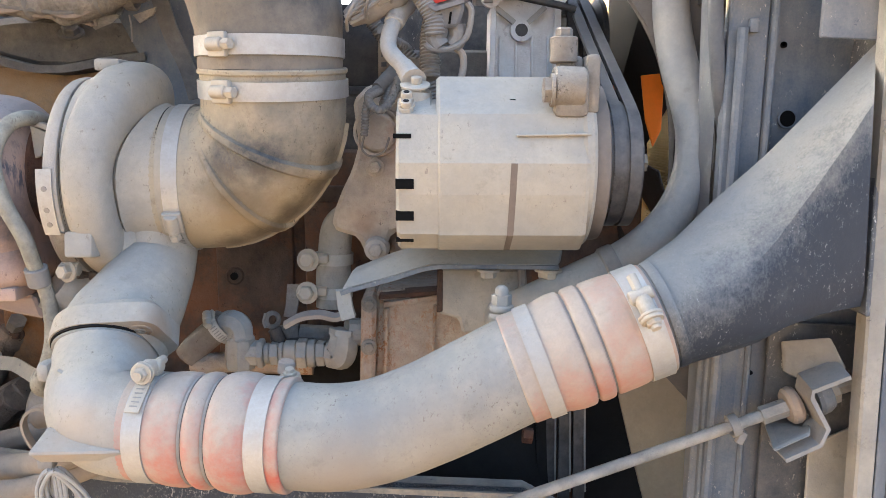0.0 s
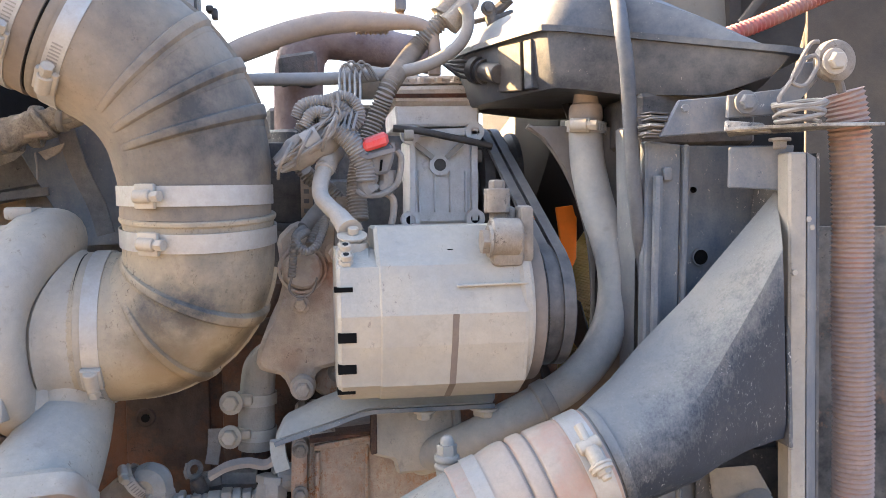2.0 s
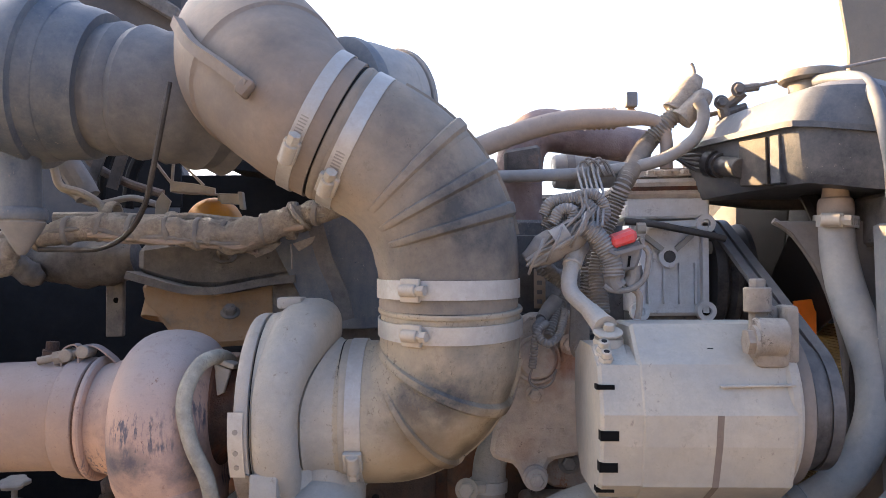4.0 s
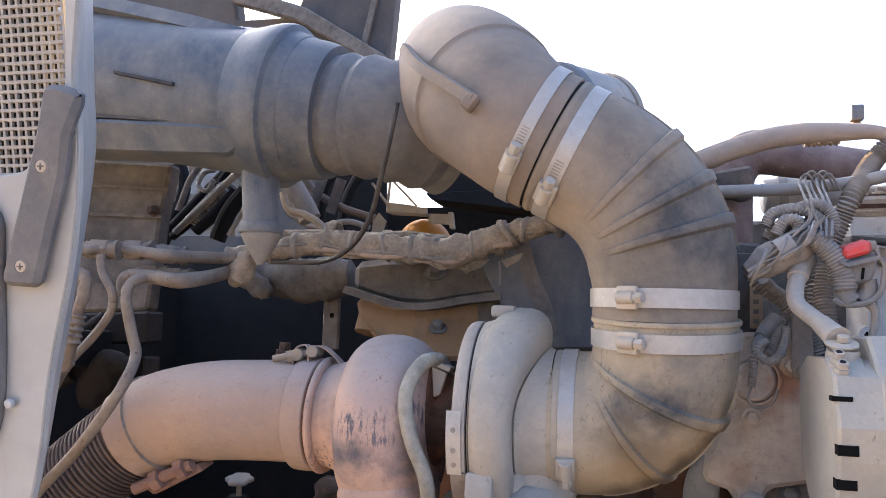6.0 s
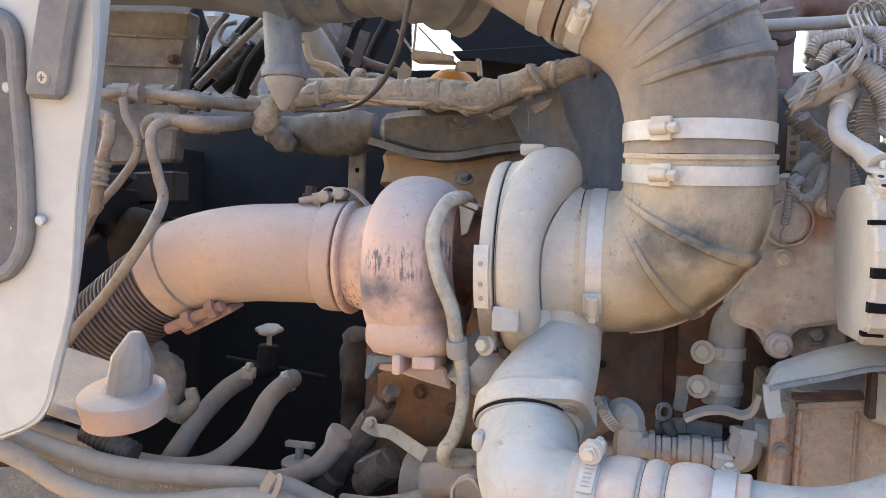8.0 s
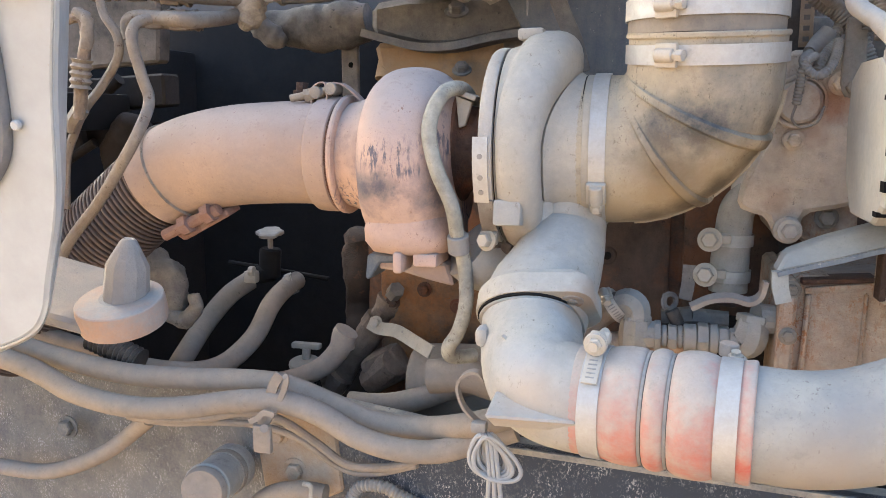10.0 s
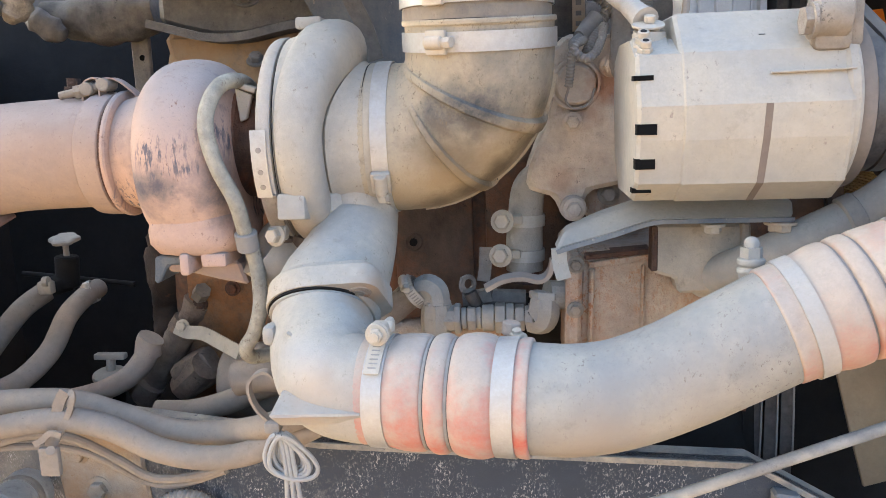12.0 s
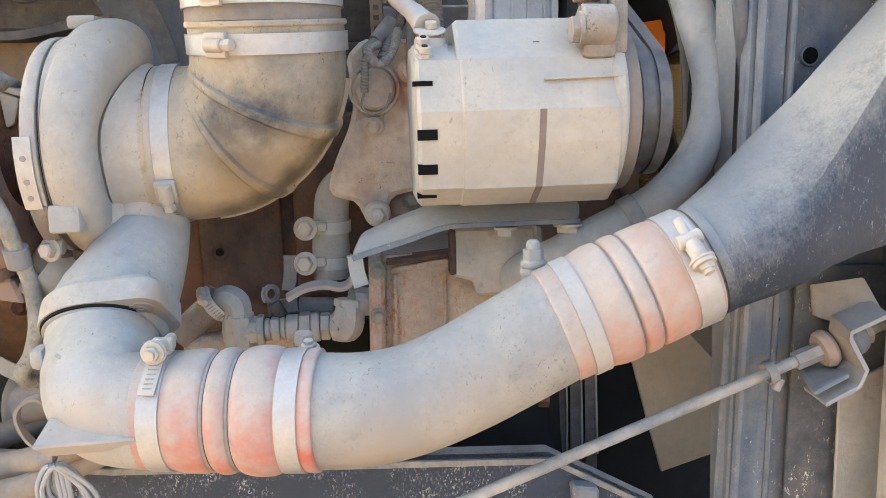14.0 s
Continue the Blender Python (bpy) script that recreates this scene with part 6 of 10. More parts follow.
        for i in range(25):
            a = base - off + 2 * off * i / 24
            pts.append(c2 + Vector((0, math.cos(a), math.sin(a))) * (r2 + 0.002))
        secs = []
        n = len(pts)
        for i, p in enumerate(pts):
            t = (pts[(i + 1) % n] - pts[i - 1]).normalized()
            nn = Vector((0, t.z, -t.y))
            q = Vector((px + dx, p.y, p.z))
            secs.append([q + Vector((sx * 0.0052, 0, 0)) + nn * sn for sx, sn in ((-1, 0.0035), (1, 0.0035), (0.7, -0.0045), (-0.7, -0.0045))])
        secs.append(secs[0])
        part("belt", loft(secs, False), BELT, b)
    p2 = thing("compressor_pulley", (px + 0.02, y2, z2 - 0.08), "dark grooved pulley of the air conditioning compressor", "pulley")
    part("pulley", lathe([(0, 0.02), (0, r2), (0.012, r2), (0.018, r2 - 0.008), (0.024, r2), (0.030, r2), (0.036, r2 - 0.008), (0.042, r2), (0.048, r2), (0.048, 0.05), (0.03, 0.04), (0.03, 0.001)], (px, y2, z2), (1, 0, 0), 48), BLACKRUB, p2)
    part("shaft", cyl((px - 0.06, y2, z2), (px + 0.04, y2, z2), 0.03, 20), STEEL, p2)
    return ob


alternator()


def ac_compressor():
    ob = thing("ac_compressor", (0.107, 1, 1.4482), "grey cast air compressor with a bolted flange", "compressor")
    part("body", [slab([(0.0673, 0.985, 1.5608), (0.1471, 0.985, 1.5639), (0.1455, 0.985, 1.4516), (0.0657, 0.985, 1.451)], (0, 0.13, 0), 0.004)], ALUBRIGHT, ob)
    part("flange_frame", [strip([(0.0633, 0.978, 1.5603), (0.1454, 0.978, 1.5634)], 0.008, 0.012, (0, 0, 1), 1), strip([(0.0661, 0.978, 1.5603), (0.0645, 0.978, 1.4527)], 0.006, 0.012, (1, 0, 0), 1), strip([(0.1411, 0.978, 1.5635), (0.1409, 0.978, 1.4554)], 0.007, 0.012, (1, 0, 0), 1)], ALUBRIGHT, ob)
    part("upper_body", [slab([(0.0452, 0.975, 1.5945), (0.1479, 0.975, 1.5959), (0.1475, 0.975, 1.5695), (0.0476, 0.975, 1.5684)], (0, 0.14, 0), 0.003)], ALUBRIGHT, ob)
    part("head", [slab([(0.0406, 0.97, 1.6158), (0.1484, 0.97, 1.6183), (0.1481, 0.97, 1.594), (0.0417, 0.97, 1.5926)], (0, 0.15, 0), 0.005), slab([(0.0605, 0.985, 1.6303), (0.1424, 0.985, 1.6321), (0.1422, 0.985, 1.6181), (0.0603, 0.985, 1.6164)], (0, 0.12, 0), 0.004)], BRACKET, ob, "rust-stained cylinder head")
    for k_ in range(5):
        part("head_bolt", bolt_mesh(V((0.0583, 0.985, 1.6192)).lerp(V((0.1422, 0.985, 1.6223)), k_ / 4), (0, 0, 1), 0.006, 0.006), BRACKET, ob)
    for k_ in range(4):
        part("casting_rib", box(V((0.0744, 0.983, 1.4912)).lerp(V((0.1312, 0.983, 1.4904)), k_ / 3), (0.0025, 0.006, 0.05), 0.001), ALUBRIGHT, ob)
    part("head_seam", [slab([(0.0402, 0.968, 1.606), (0.1477, 0.968, 1.6076), (0.1477, 0.968, 1.6028), (0.0401, 0.968, 1.6013)], (0, 0.15, 0), 0)], RUSTY, ob)
    part("rib", [strip([(0.0673, 0.978, 1.5493), (0.0909, 0.978, 1.5311)], 0.006, 0.008, (0, 0, 1), 1), strip([(0.1266, 0.978, 1.5489), (0.1065, 0.978, 1.531)], 0.006, 0.008, (0, 0, 1), 1)], CAST, ob)
    c = V((0.0993, 0.985, 1.5229))
    part("port", lathe([(0, 0.013), (0.009, 0.013), (0.009, 0.0075), (0.002, 0.0075), (0.002, 0.0)], c, (0, -1, 0), 28), ALUBRIGHT, ob, "bright ring port")
    part("port_plug", cyl(c - V((0, 0.001, 0)), c - V((0, 0.007, 0)), 0.0075, 20), BLACKRUB, ob)
    for p in ((0.062, 0.975, 1.457), (0.1409, 0.975, 1.4576), (0.141, 0.975, 1.5619), (0.0628, 0.975, 1.5587)):
        ear = part("ear", lathe([(-0.006, 0.0115), (0.006, 0.0115), (0.006, 0.0058), (0.001, 0.0058), (0.001, 0)], V(p) + V((0, 0.0, 0)), (0, -1, 0), 24), ALUBRIGHT, ob)
        part("ear_hole", cyl(V(p) + V((0, -0.0005, 0)), V(p) + V((0, -0.002, 0)), 0.0054, 18), BLACK, ear)
    part("side_pipe", cyl((0.1421, 0.99, 1.534), (0.1653, 0.99, 1.5338), 0.008, 14), CAST, ob)
    s = thing("compressor_support", (0.1171, 1.05, 1.4236), "grey cast support below the compressor", "bracket")
    part("support", [box((0.1169, 1.06, 1.4087 + 0.005), (0.10, 0.12, 0.10), 0.008)], DARKCAST, s)


ac_compressor()


# ---------------------------------------------------------------- expansion tank and cooling hoses
def expansion_tank():
    ob = thing("expansion_tank", (0.3136, 0.85, 1.591), "black plastic coolant expansion tank with dust on its lid", "tank")
    A, B = V((0.1735, 0.79, 1.6495)), V((0.2410, 0.772, 1.6395))
    Cc, D = V((0.3300, 0.713, 1.6190)), V((0.3790, 0.675, 1.6065))
    E_ = D + V((0.03, 0.12, 0.0))
    F, G = V((0.34, 1.09, 1.7021)), V((0.1020, 1.02, 1.6530))
    E_.z, F.z = D.z, A.z + 0.004
    seam = [A, B, Cc, D, E_, F, G]
    mid = sum(seam, Vector()) / 7
    def inset(k, dz, hs=None):
        out = []
        for i, p in enumerate(seam):
            q = mid + (p - mid) * k
            out.append(Vector((q.x, q.y, p.z + (hs[i] if hs else dz))))
        return out
    plain_inset = inset
    def inset(k, dz, hs=None):
        ring = plain_inset(k, dz, hs)
        for k in (0.90, 0.72):   # rounded corners
            ring = [q for i in range(len(ring)) for q in (ring[i - 1].lerp(ring[i], k), ring[i].lerp(ring[(i + 1) % len(ring)], 1 - k))]
        return ring
    low = inset(0.925, -0.050, [-0.045, -0.045, -0.032, -0.006, -0.02, -0.05, -0.05])
    part("lower_shell", loft([inset(0.86, 0, [-0.058, -0.057, -0.044, -0.016, -0.03, -0.06, -0.062]), low, inset(0.97, 0)]), TANKM, ob)
    part("seam_flange", loft([inset(0.985, -0.003), inset(1.03, -0.003), inset(1.03, 0.003), inset(0.985, 0.003)]), TANKM, ob)
    part("upper_shell", loft([inset(0.97, 0.0), inset(0.95, 0, [0.004, 0.006, 0.004, 0.002, 0.003, 0.004, 0.004]), inset(0.88, 0, [0.024, 0.030, 0.018, 0.006, 0.010, 0.02, 0.016]), inset(0.78, 0, [0.038, 0.047, 0.030, 0.014, 0.018, 0.032, 0.030]), inset(0.6, 0, [0.045, 0.055, 0.042, 0.028, 0.03, 0.040, 0.040]), inset(0.3, 0, [0.047, 0.057, 0.052, 0.048, 0.046, 0.044, 0.044])]), TANKM, ob)
    c = V((0.2518, 0.93, 1.7128))
    part("filler_neck", cyl(c - V((0, 0, 0.03)), V((0.2519, 0.93, 1.7216)), 0.026, 28), CAPM, ob)
    part("filler_cap", lathe(rounded([(0, 0.02), (0, 0.036), (0.011, 0.037), (0.013, 0.03), (0.014, 0.001)], 1), (0.2519, 0.93, 1.7209), (0, 0, 1), 36), CAPM, ob, "round dusty filler cap")
    part("outlet_spout", lathe(rounded([(0, 0.0165), (0.012, 0.017), (0.014, 0.0182), (0.027, 0.0176), (0.031, 0.0125), (0.060, 0.0125)], 1), (0.2340, 0.838, 1.5500), (0, 0, 1), 24), HOSE, ob)
    worm_clamp(V((0.2338, 0.838, 1.5545)), (0.06, 0, 1), 0.0205, (-0.55, -0.85, 0), ob, 0.012, 1.15)
    part("level_sensor", [cyl((0.139, 0.93, 1.6277), (0.149, 0.87, 1.6148), 0.011, 18, bevel=0.001), cyl((0.1343, 0.93, 1.629), (0.1384, 0.92, 1.6263), 0.0155, 18), cyl((0.1411, 0.92, 1.6257), (0.1425, 0.91, 1.6236), 0.014, 18)], BLACKRUB, ob)
    for k_ in range(4):
        part("sensor_wire", tube([V((0.1356, 0.93, 1.6284)) + V((0, 0, 0.004 * (k_ - 1.5))), V((0.1187, 0.93, 1.6296)) + V((0, 0, 0.006 * (k_ - 1.5))), V((0.1026, 0.94, 1.6336)) + V((0, 0.01 * k_, 0.003 * k_))], 0.0022, 6), BLACKRUB, ob)
    # the recess is a solid black slab, its inner shade given by colour
    part("recess_shade", [slab([(0.1470, 0.872, 1.6440), (0.1620, 0.834, 1.6425), (0.1640, 0.838, 1.5930), (0.1490, 0.876, 1.5960)], (0.012, 0.006, 0), 0.001)], BLACKRUB, ob, "black slab for the shade of an open recess")
    part("side_rib", [slab([(0.1635, 0.829, 1.6425), (0.1685, 0.816, 1.6420), (0.1705, 0.820, 1.5930), (0.1655, 0.833, 1.5930)], (0.012, 0.006, 0), 0.001)], TANKM, ob)
    # overflow hose over the front
    h = thing("overflow_hose", (0.2505, 0.75, 1.4283), "grey-blue overflow hose hanging over the tank", "hose")
    part("hose", tube([(0.2446, 0.9, 1.7156), (0.2541, 0.86, 1.71), (0.2519, 0.81, 1.6941), (0.2436, 0.77, 1.6663), (0.2376, 0.745, 1.6335), (0.2405, 0.74, 1.5973), (0.2455, 0.745, 1.5489), (0.2505, 0.75, 1.4998), (0.2579, 0.755, 1.4499), (0.2704, 0.77, 1.4094), (0.2902, 0.8, 1.3471), (0.3067, 0.83, 1.2867)], 0.0071, 16), OVERFLOW, h)
    # big coolant hose
    h = thing("coolant_hose", (0.1353, 0.79, 1.2585), "thick beige coolant hose curving down beside the belt", "hose")
    part("hose", tube([(0.2320, 0.838, 1.5580), (0.2340, 0.835, 1.5195), (0.2410, 0.828, 1.4775), (0.2510, 0.818, 1.4360), (0.2555, 0.808, 1.4005), (0.2490, 0.798, 1.3605), (0.2304, 0.792, 1.3242), (0.2028, 0.788, 1.2966), (0.1756, 0.795, 1.2767), (0.1368, 0.795, 1.2582), (0.1028, 0.8, 1.2404), (0.078, 0.82, 1.2241), (0.0557, 0.86, 1.2036)], 0.0187, 24), HOSE_PALE, h)
    cc, c2 = V((0.1816, 0.795, 1.2798)), V((0.1666, 0.795, 1.2726))
    part("sleeve", cyl(cc, c2, 0.0208, 24, bevel=0.002), HOSE_GREY, h, "grey rubber sleeve")


expansion_tank()


def radiator_side():
    Y = 0.757
    ob = thing("radiator_side_frame", (0.2935, 0.76, 0.9943), "blue-grey sheet metal side frame of the radiator, dusty", "radiator frame")
    xa, xb, xd = 0.2617, 0.302, 0.4071
    zt, zb = 1.53, 0.62
    part("hole_plate", [slab([(xb, Y, zt), (xd, Y, zt), (xd, Y, zb), (xb - 0.02, Y, zb)], (0, 0.004, 0), 0.001)], SHEET, ob)
    part("channel", [slab([(xa, Y - 0.012, zt + 0.004), (xb - 0.004, Y - 0.012, zt), (xb - 0.02, Y - 0.012, zb), (xa - 0.012, Y - 0.012, zb)], (0, 0.016, 0), 0.002), slab([(xb - 0.004, Y - 0.018, zt), (xb + 0.002, Y - 0.018, zt), (xb - 0.014, Y - 0.018, zb), (xb - 0.02, Y - 0.018, zb)], (0, 0.03, 0), 0.002)], SHEET, ob)
    xa0 = 0.2395
    part("shroud_edge", [slab([(xa0 + 0.012, 0.79, zt + 0.02), (xa, 0.765, zt + 0.02), (xa - 0.012, 0.765, zb), (xa0 + 0.03, 0.79, zb)], (0.0, 0.01, 0), 0.002)], SHEET, ob)
    part("ridge", [tube([(xb - 0.03, Y - 0.016, zt - 0.03), (xb - 0.036, Y - 0.016, 1.2), (xb - 0.05, Y - 0.016, zb)], 0.005, 8)], SHEET, ob)
    part("gusset", [slab([(0.3233, 0.7, 1.5243), (0.3804, 0.69, 1.526), (0.3769, 0.69, 1.4844), (0.3226, 0.7, 1.4878)], (0, 0.005, 0), 0.001)], SHEET, ob)
    part("lower_skin", slab([(0.2560, 0.756, 1.255), (0.2980, 0.742, 1.255), (0.2900, 0.742, 1.00), (0.2800, 0.742, 0.62), (0.2350, 0.756, 0.62), (0.2480, 0.756, 1.00)], (0, 0.006, 0), 0.002), SHEET, ob)
    # round and small holes
    for p, r in (((0.3225, 0.755, 1.4206), 0.0075), ((0.3152, 0.755, 1.4867), 0.0028), ((0.3148, 0.755, 1.4876), 0.002), ((0.2699, 0.743, 1.3901), 0.0025), ((0.3039, 0.755, 1.178), 0.0022), ((0.3013, 0.755, 1.1775), 0.002)):
        p = V(p)
        part("hole", cyl(p - V((0, 0.0006, 0)), p + V((0, 0.003, 0)), r, 18), BLACK, ob)
        if r > 0.005:
            part("hole_rim", lathe([(0, r), (0, r + 0.002), (0.0015, r + 0.0014), (0.0015, r)], p, (0, -1, 0), 20, True), SHEET, ob)
    part("clip", [box((0.2814, 0.742, 1.502), (0.008, 0.006, 0.012), 0.001)], SHEET, ob)
    # posts next to the duct
    zt2 = 1.5184
    x0, x1, x2 = 0.3639, 0.3815, 0.4027
    post = thing("radiator_post", (x1, 0.69, 0.6), "beige dusty upright post beside the radiator", "post")
    part("front_face", [slab([(x0, 0.672, zt2), (x1, 0.672, zt2), (x1 + 0.01, 0.672, 0.6), (x0 + 0.012, 0.672, 0.6)], (0, 0.02, 0), 0.002)], BEIGE, post)
    part("side_fold", [slab([(x1 + 0.003, 0.676, zt2), (x2, 0.69, zt2 - 0.004), (x2 + 0.01, 0.69, 0.6), (x1 + 0.013, 0.676, 0.6)], (0, 0.006, 0), 0.001)], SHEET, post)
    part("return_fold", [slab([(x2, 0.69, zt2), (x2 + 0.003, 0.69, zt2), (x2 + 0.013, 0.69, 0.6), (x2 + 0.01, 0.69, 0.6)], (0, 0.12, 0), 0)], SHEET_DARK, post)
    bolt(V((0.3846, 0.675, 1.4585)), (0, -1, 0), post, 0.003, 0.002, False)
    for p in ((0.3695, 0.671, 1.4112), (0.3917, 0.68, 1.4508)):
        bolt(V(p), (0, -1, 0), post, 0.003, 0.0015, False)
    # lower dark panel and beige corner sheet
    lo = thing("lower_side_panel", (0.3456, 0.74, 1.0124), "dark speckled lower side panel of the radiator", "panel")
    part("panel", [slab([(0.3155, 0.745, 1.2312), (0.4196, 0.745, 1.2261), (0.4431, 0.745, 0.9167), (0.3121, 0.745, 0.9281)], (0, 0.006, 0), 0.001)], SHEET_DARK, lo)
    part("corner_sheet", [slab([(0.3542, 0.73, 1.1135), (0.4372, 0.73, 1.1526), (0.4558, 0.73, 0.9248), (0.3558, 0.73, 0.9335)], (0, 0.004, 0), 0.001)], BEIGE, lo)


radiator_side()


def core_and_fan():
    ob = thing("radiator", (0.2872 + 0.1, 1.15, 0.6), "fine-finned radiator core behind the fan, its sunlit gold put into the colour", "radiator")
    x = 0.2473 + 0.06
    part("core", [box((x + 0.02, 1.28, 1.32), (0.03, 0.59, 0.55), 0.002)], CORE, ob)
    fins = bmesh.new()
    for k in range(150):
        z = 1.05 + k * 0.0035
        me = box((x + 0.002, 1.09, z), (0.004, 0.20, 0.0011), 0)
        tmp = bpy.data.meshes.new("t")
        me.to_mesh(tmp)
        me.free()
        fins.from_mesh(tmp)
        bpy.data.meshes.remove(tmp)
    tagged(part("fin_core", fins, CORE, ob), kind="stuff")
    fan = thing("cooling_fan", (x - 0.05, 1.12, 1.1), "dark brown cooling fan behind the belt", "fan")
    hub = Vector((x - 0.055, 1.14, 1.3688))
    part("hub", lathe(rounded([(-0.03, 0.05), (0.02, 0.06), (0.03, 0.05)], 1), hub, (1, 0, 0), 32), FANM, fan)
    for k in range(8):
        a = radians(45 * k + 12)
        rad = Vector((0, math.cos(a), math.sin(a)))
        tan = Vector((0, -math.sin(a), math.cos(a)))
        q = [hub + rad * r_ + tan * (w_ * s) + Vector((s * 0.018, 0, 0)) for r_, w_, s in ((0.05, 0.025, -1), (0.27, 0.055, -1), (0.28, 0.05, 1), (0.05, 0.025, 1))]
        part("blade", slab(q, (0.003, 0, 0), 0.001), FANM, fan)
    sh = thing("fan_shroud", (0.2776, 0.84, 1.2735), "grey-brown fan shroud sheet with a round cut-out", "shroud")
    part("sheet", slab([(0.169, 0.835, 1.556), (0.1882, 0.835, 1.5427), (0.2078, 0.835, 1.5147), (0.2237, 0.835, 1.4819), (0.2351, 0.835, 1.4404), (0.2402, 0.835, 1.3978), (0.2401, 0.835, 1.3493), (0.231, 0.835, 1.3011), (0.2127, 0.835, 1.2597), (0.1795, 0.835, 1.2194), (0.2982, 0.835, 1.0903), (0.3089, 0.835, 1.2732), (0.3035, 0.835, 1.4205), (0.2992, 0.835, 1.5555)], (0.01, 0.012, 0), 0.001), SHROUD, sh)
    part("lip", tube([(0.1707, 0.84, 1.5564), (0.1899, 0.84, 1.543), (0.2097, 0.84, 1.5149), (0.2257, 0.84, 1.4818), (0.2372, 0.84, 1.4401), (0.2422, 0.84, 1.3972), (0.2421, 0.84, 1.3484), (0.233, 0.84, 1.3), (0.2146, 0.84, 1.2583), (0.1812, 0.84, 1.2177)], 0.0035, 10), SHROUD, sh)
    part("ring", tube([hub + Vector((0.0, 0.30 * math.cos(radians(a_)), 0.30 * math.sin(radians(a_)))) for a_ in range(95, 271, 7)], 0.012, 8, 2), FANM, sh)
    # near-black sheet added over the core, in place of the shade there
    part("dark_cover", slab([(x - 0.012, 0.86, 1.45), (x - 0.012, 1.65, 1.40), (x - 0.012, 1.65, 1.66), (x - 0.012, 0.86, 1.60)], (0.008, 0, 0), 0), DARK, sh)
    # orange slabs added for the backlit glow between the fan blades
    refl = thing("orange_glow_patch", (0.2212, 0.93, 1.4556), "orange patches behind the belt, their backlit glow put into the colour", "guard")
    part("guard", slab([(0.2350, 0.95, 1.470), (0.2620, 0.95, 1.473), (0.2610, 0.95, 1.408), (0.2520, 0.95, 1.388), (0.2420, 0.95, 1.419)], (0.0, 0.004, 0), 0.001), GLOW, refl)
    part("glow_strip", slab([(0.2000, 0.95, 1.481), (0.2060, 0.95, 1.478), (0.2110, 0.95, 1.448), (0.2040, 0.95, 1.457)], (0.0, 0.004, 0), 0.001), GLOW, refl)
    dk = thing("lower_coolant_pipe", (0.2097, 0.97, 1.594), "dark coolant pipe under the expansion tank", "pipe")
    part("pipe", tube([(0.118, 1.16, 1.6318), (0.1373, 1.06, 1.6124), (0.1676, 1, 1.6), (0.2267, 1, 1.5943), (0.2869, 1, 1.5943), (0.3405, 1, 1.5972)], 0.014, 16), BLACKRUB, dk)
    # crank belts under the charge pipe
    cb = thing("crank_belts", (0.1517, 0.92, 1.0085), "dusty ribbed crank belts under the charge pipe", "belt")
    for k in range(3):
        part("belt", strip([V((0.1562, 0.95, 1.1091)) + V((0.018 * k - 0.018, 0, 0)), V((0.1581, 0.95, 1.0243)) + V((0.018 * k - 0.018, 0, 0)), V((0.163, 0.97, 0.881)) + V((0.02 * k - 0.02, 0, 0))], 0.014, 0.008, (1, 0, 0.0)), BELT, cb)
        part("worn_edge", strip([V((0.1562, 0.945, 1.1091)) + V((0.018 * k - 0.0115, 0, 0)), V((0.1581, 0.945, 1.0243)) + V((0.018 * k - 0.0115, 0, 0)), V((0.1605, 0.955, 0.96)) + V((0.019 * k - 0.0115, 0, 0))], 0.002, 0.003, (1, 0, 0.0)), HOSE_GREY, cb, "pale worn belt edge")
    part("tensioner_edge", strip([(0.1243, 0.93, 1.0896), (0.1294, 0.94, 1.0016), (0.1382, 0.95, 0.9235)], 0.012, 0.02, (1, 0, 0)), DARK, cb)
    sheet = thing("shade_sheet", (0.3377, 1.1, 0.92), "khaki sheet behind the lower fan", "sheet")
    part("sheet", slab([(0.219, 0.93, 1.092), (0.219, 0.93, 1.135), (0.372, 0.93, 1.150), (0.372, 0.93, 0.975), (0.319, 0.93, 0.960), (0.259, 0.93, 0.942), (0.239, 0.93, 1.014)], (0, 0.006, 0), 0.001), KHAKI, sheet)
    # near-black backing added for the darkness below the fan
    part("dark_backing", slab([(0.1868, 1, 1.1217), (0.3916, 1, 1.1103), (0.4048, 1, 0.7634), (0.1873, 1, 0.7824)], (0, 0.006, 0), 0.001), DARK, sheet)


core_and_fan()


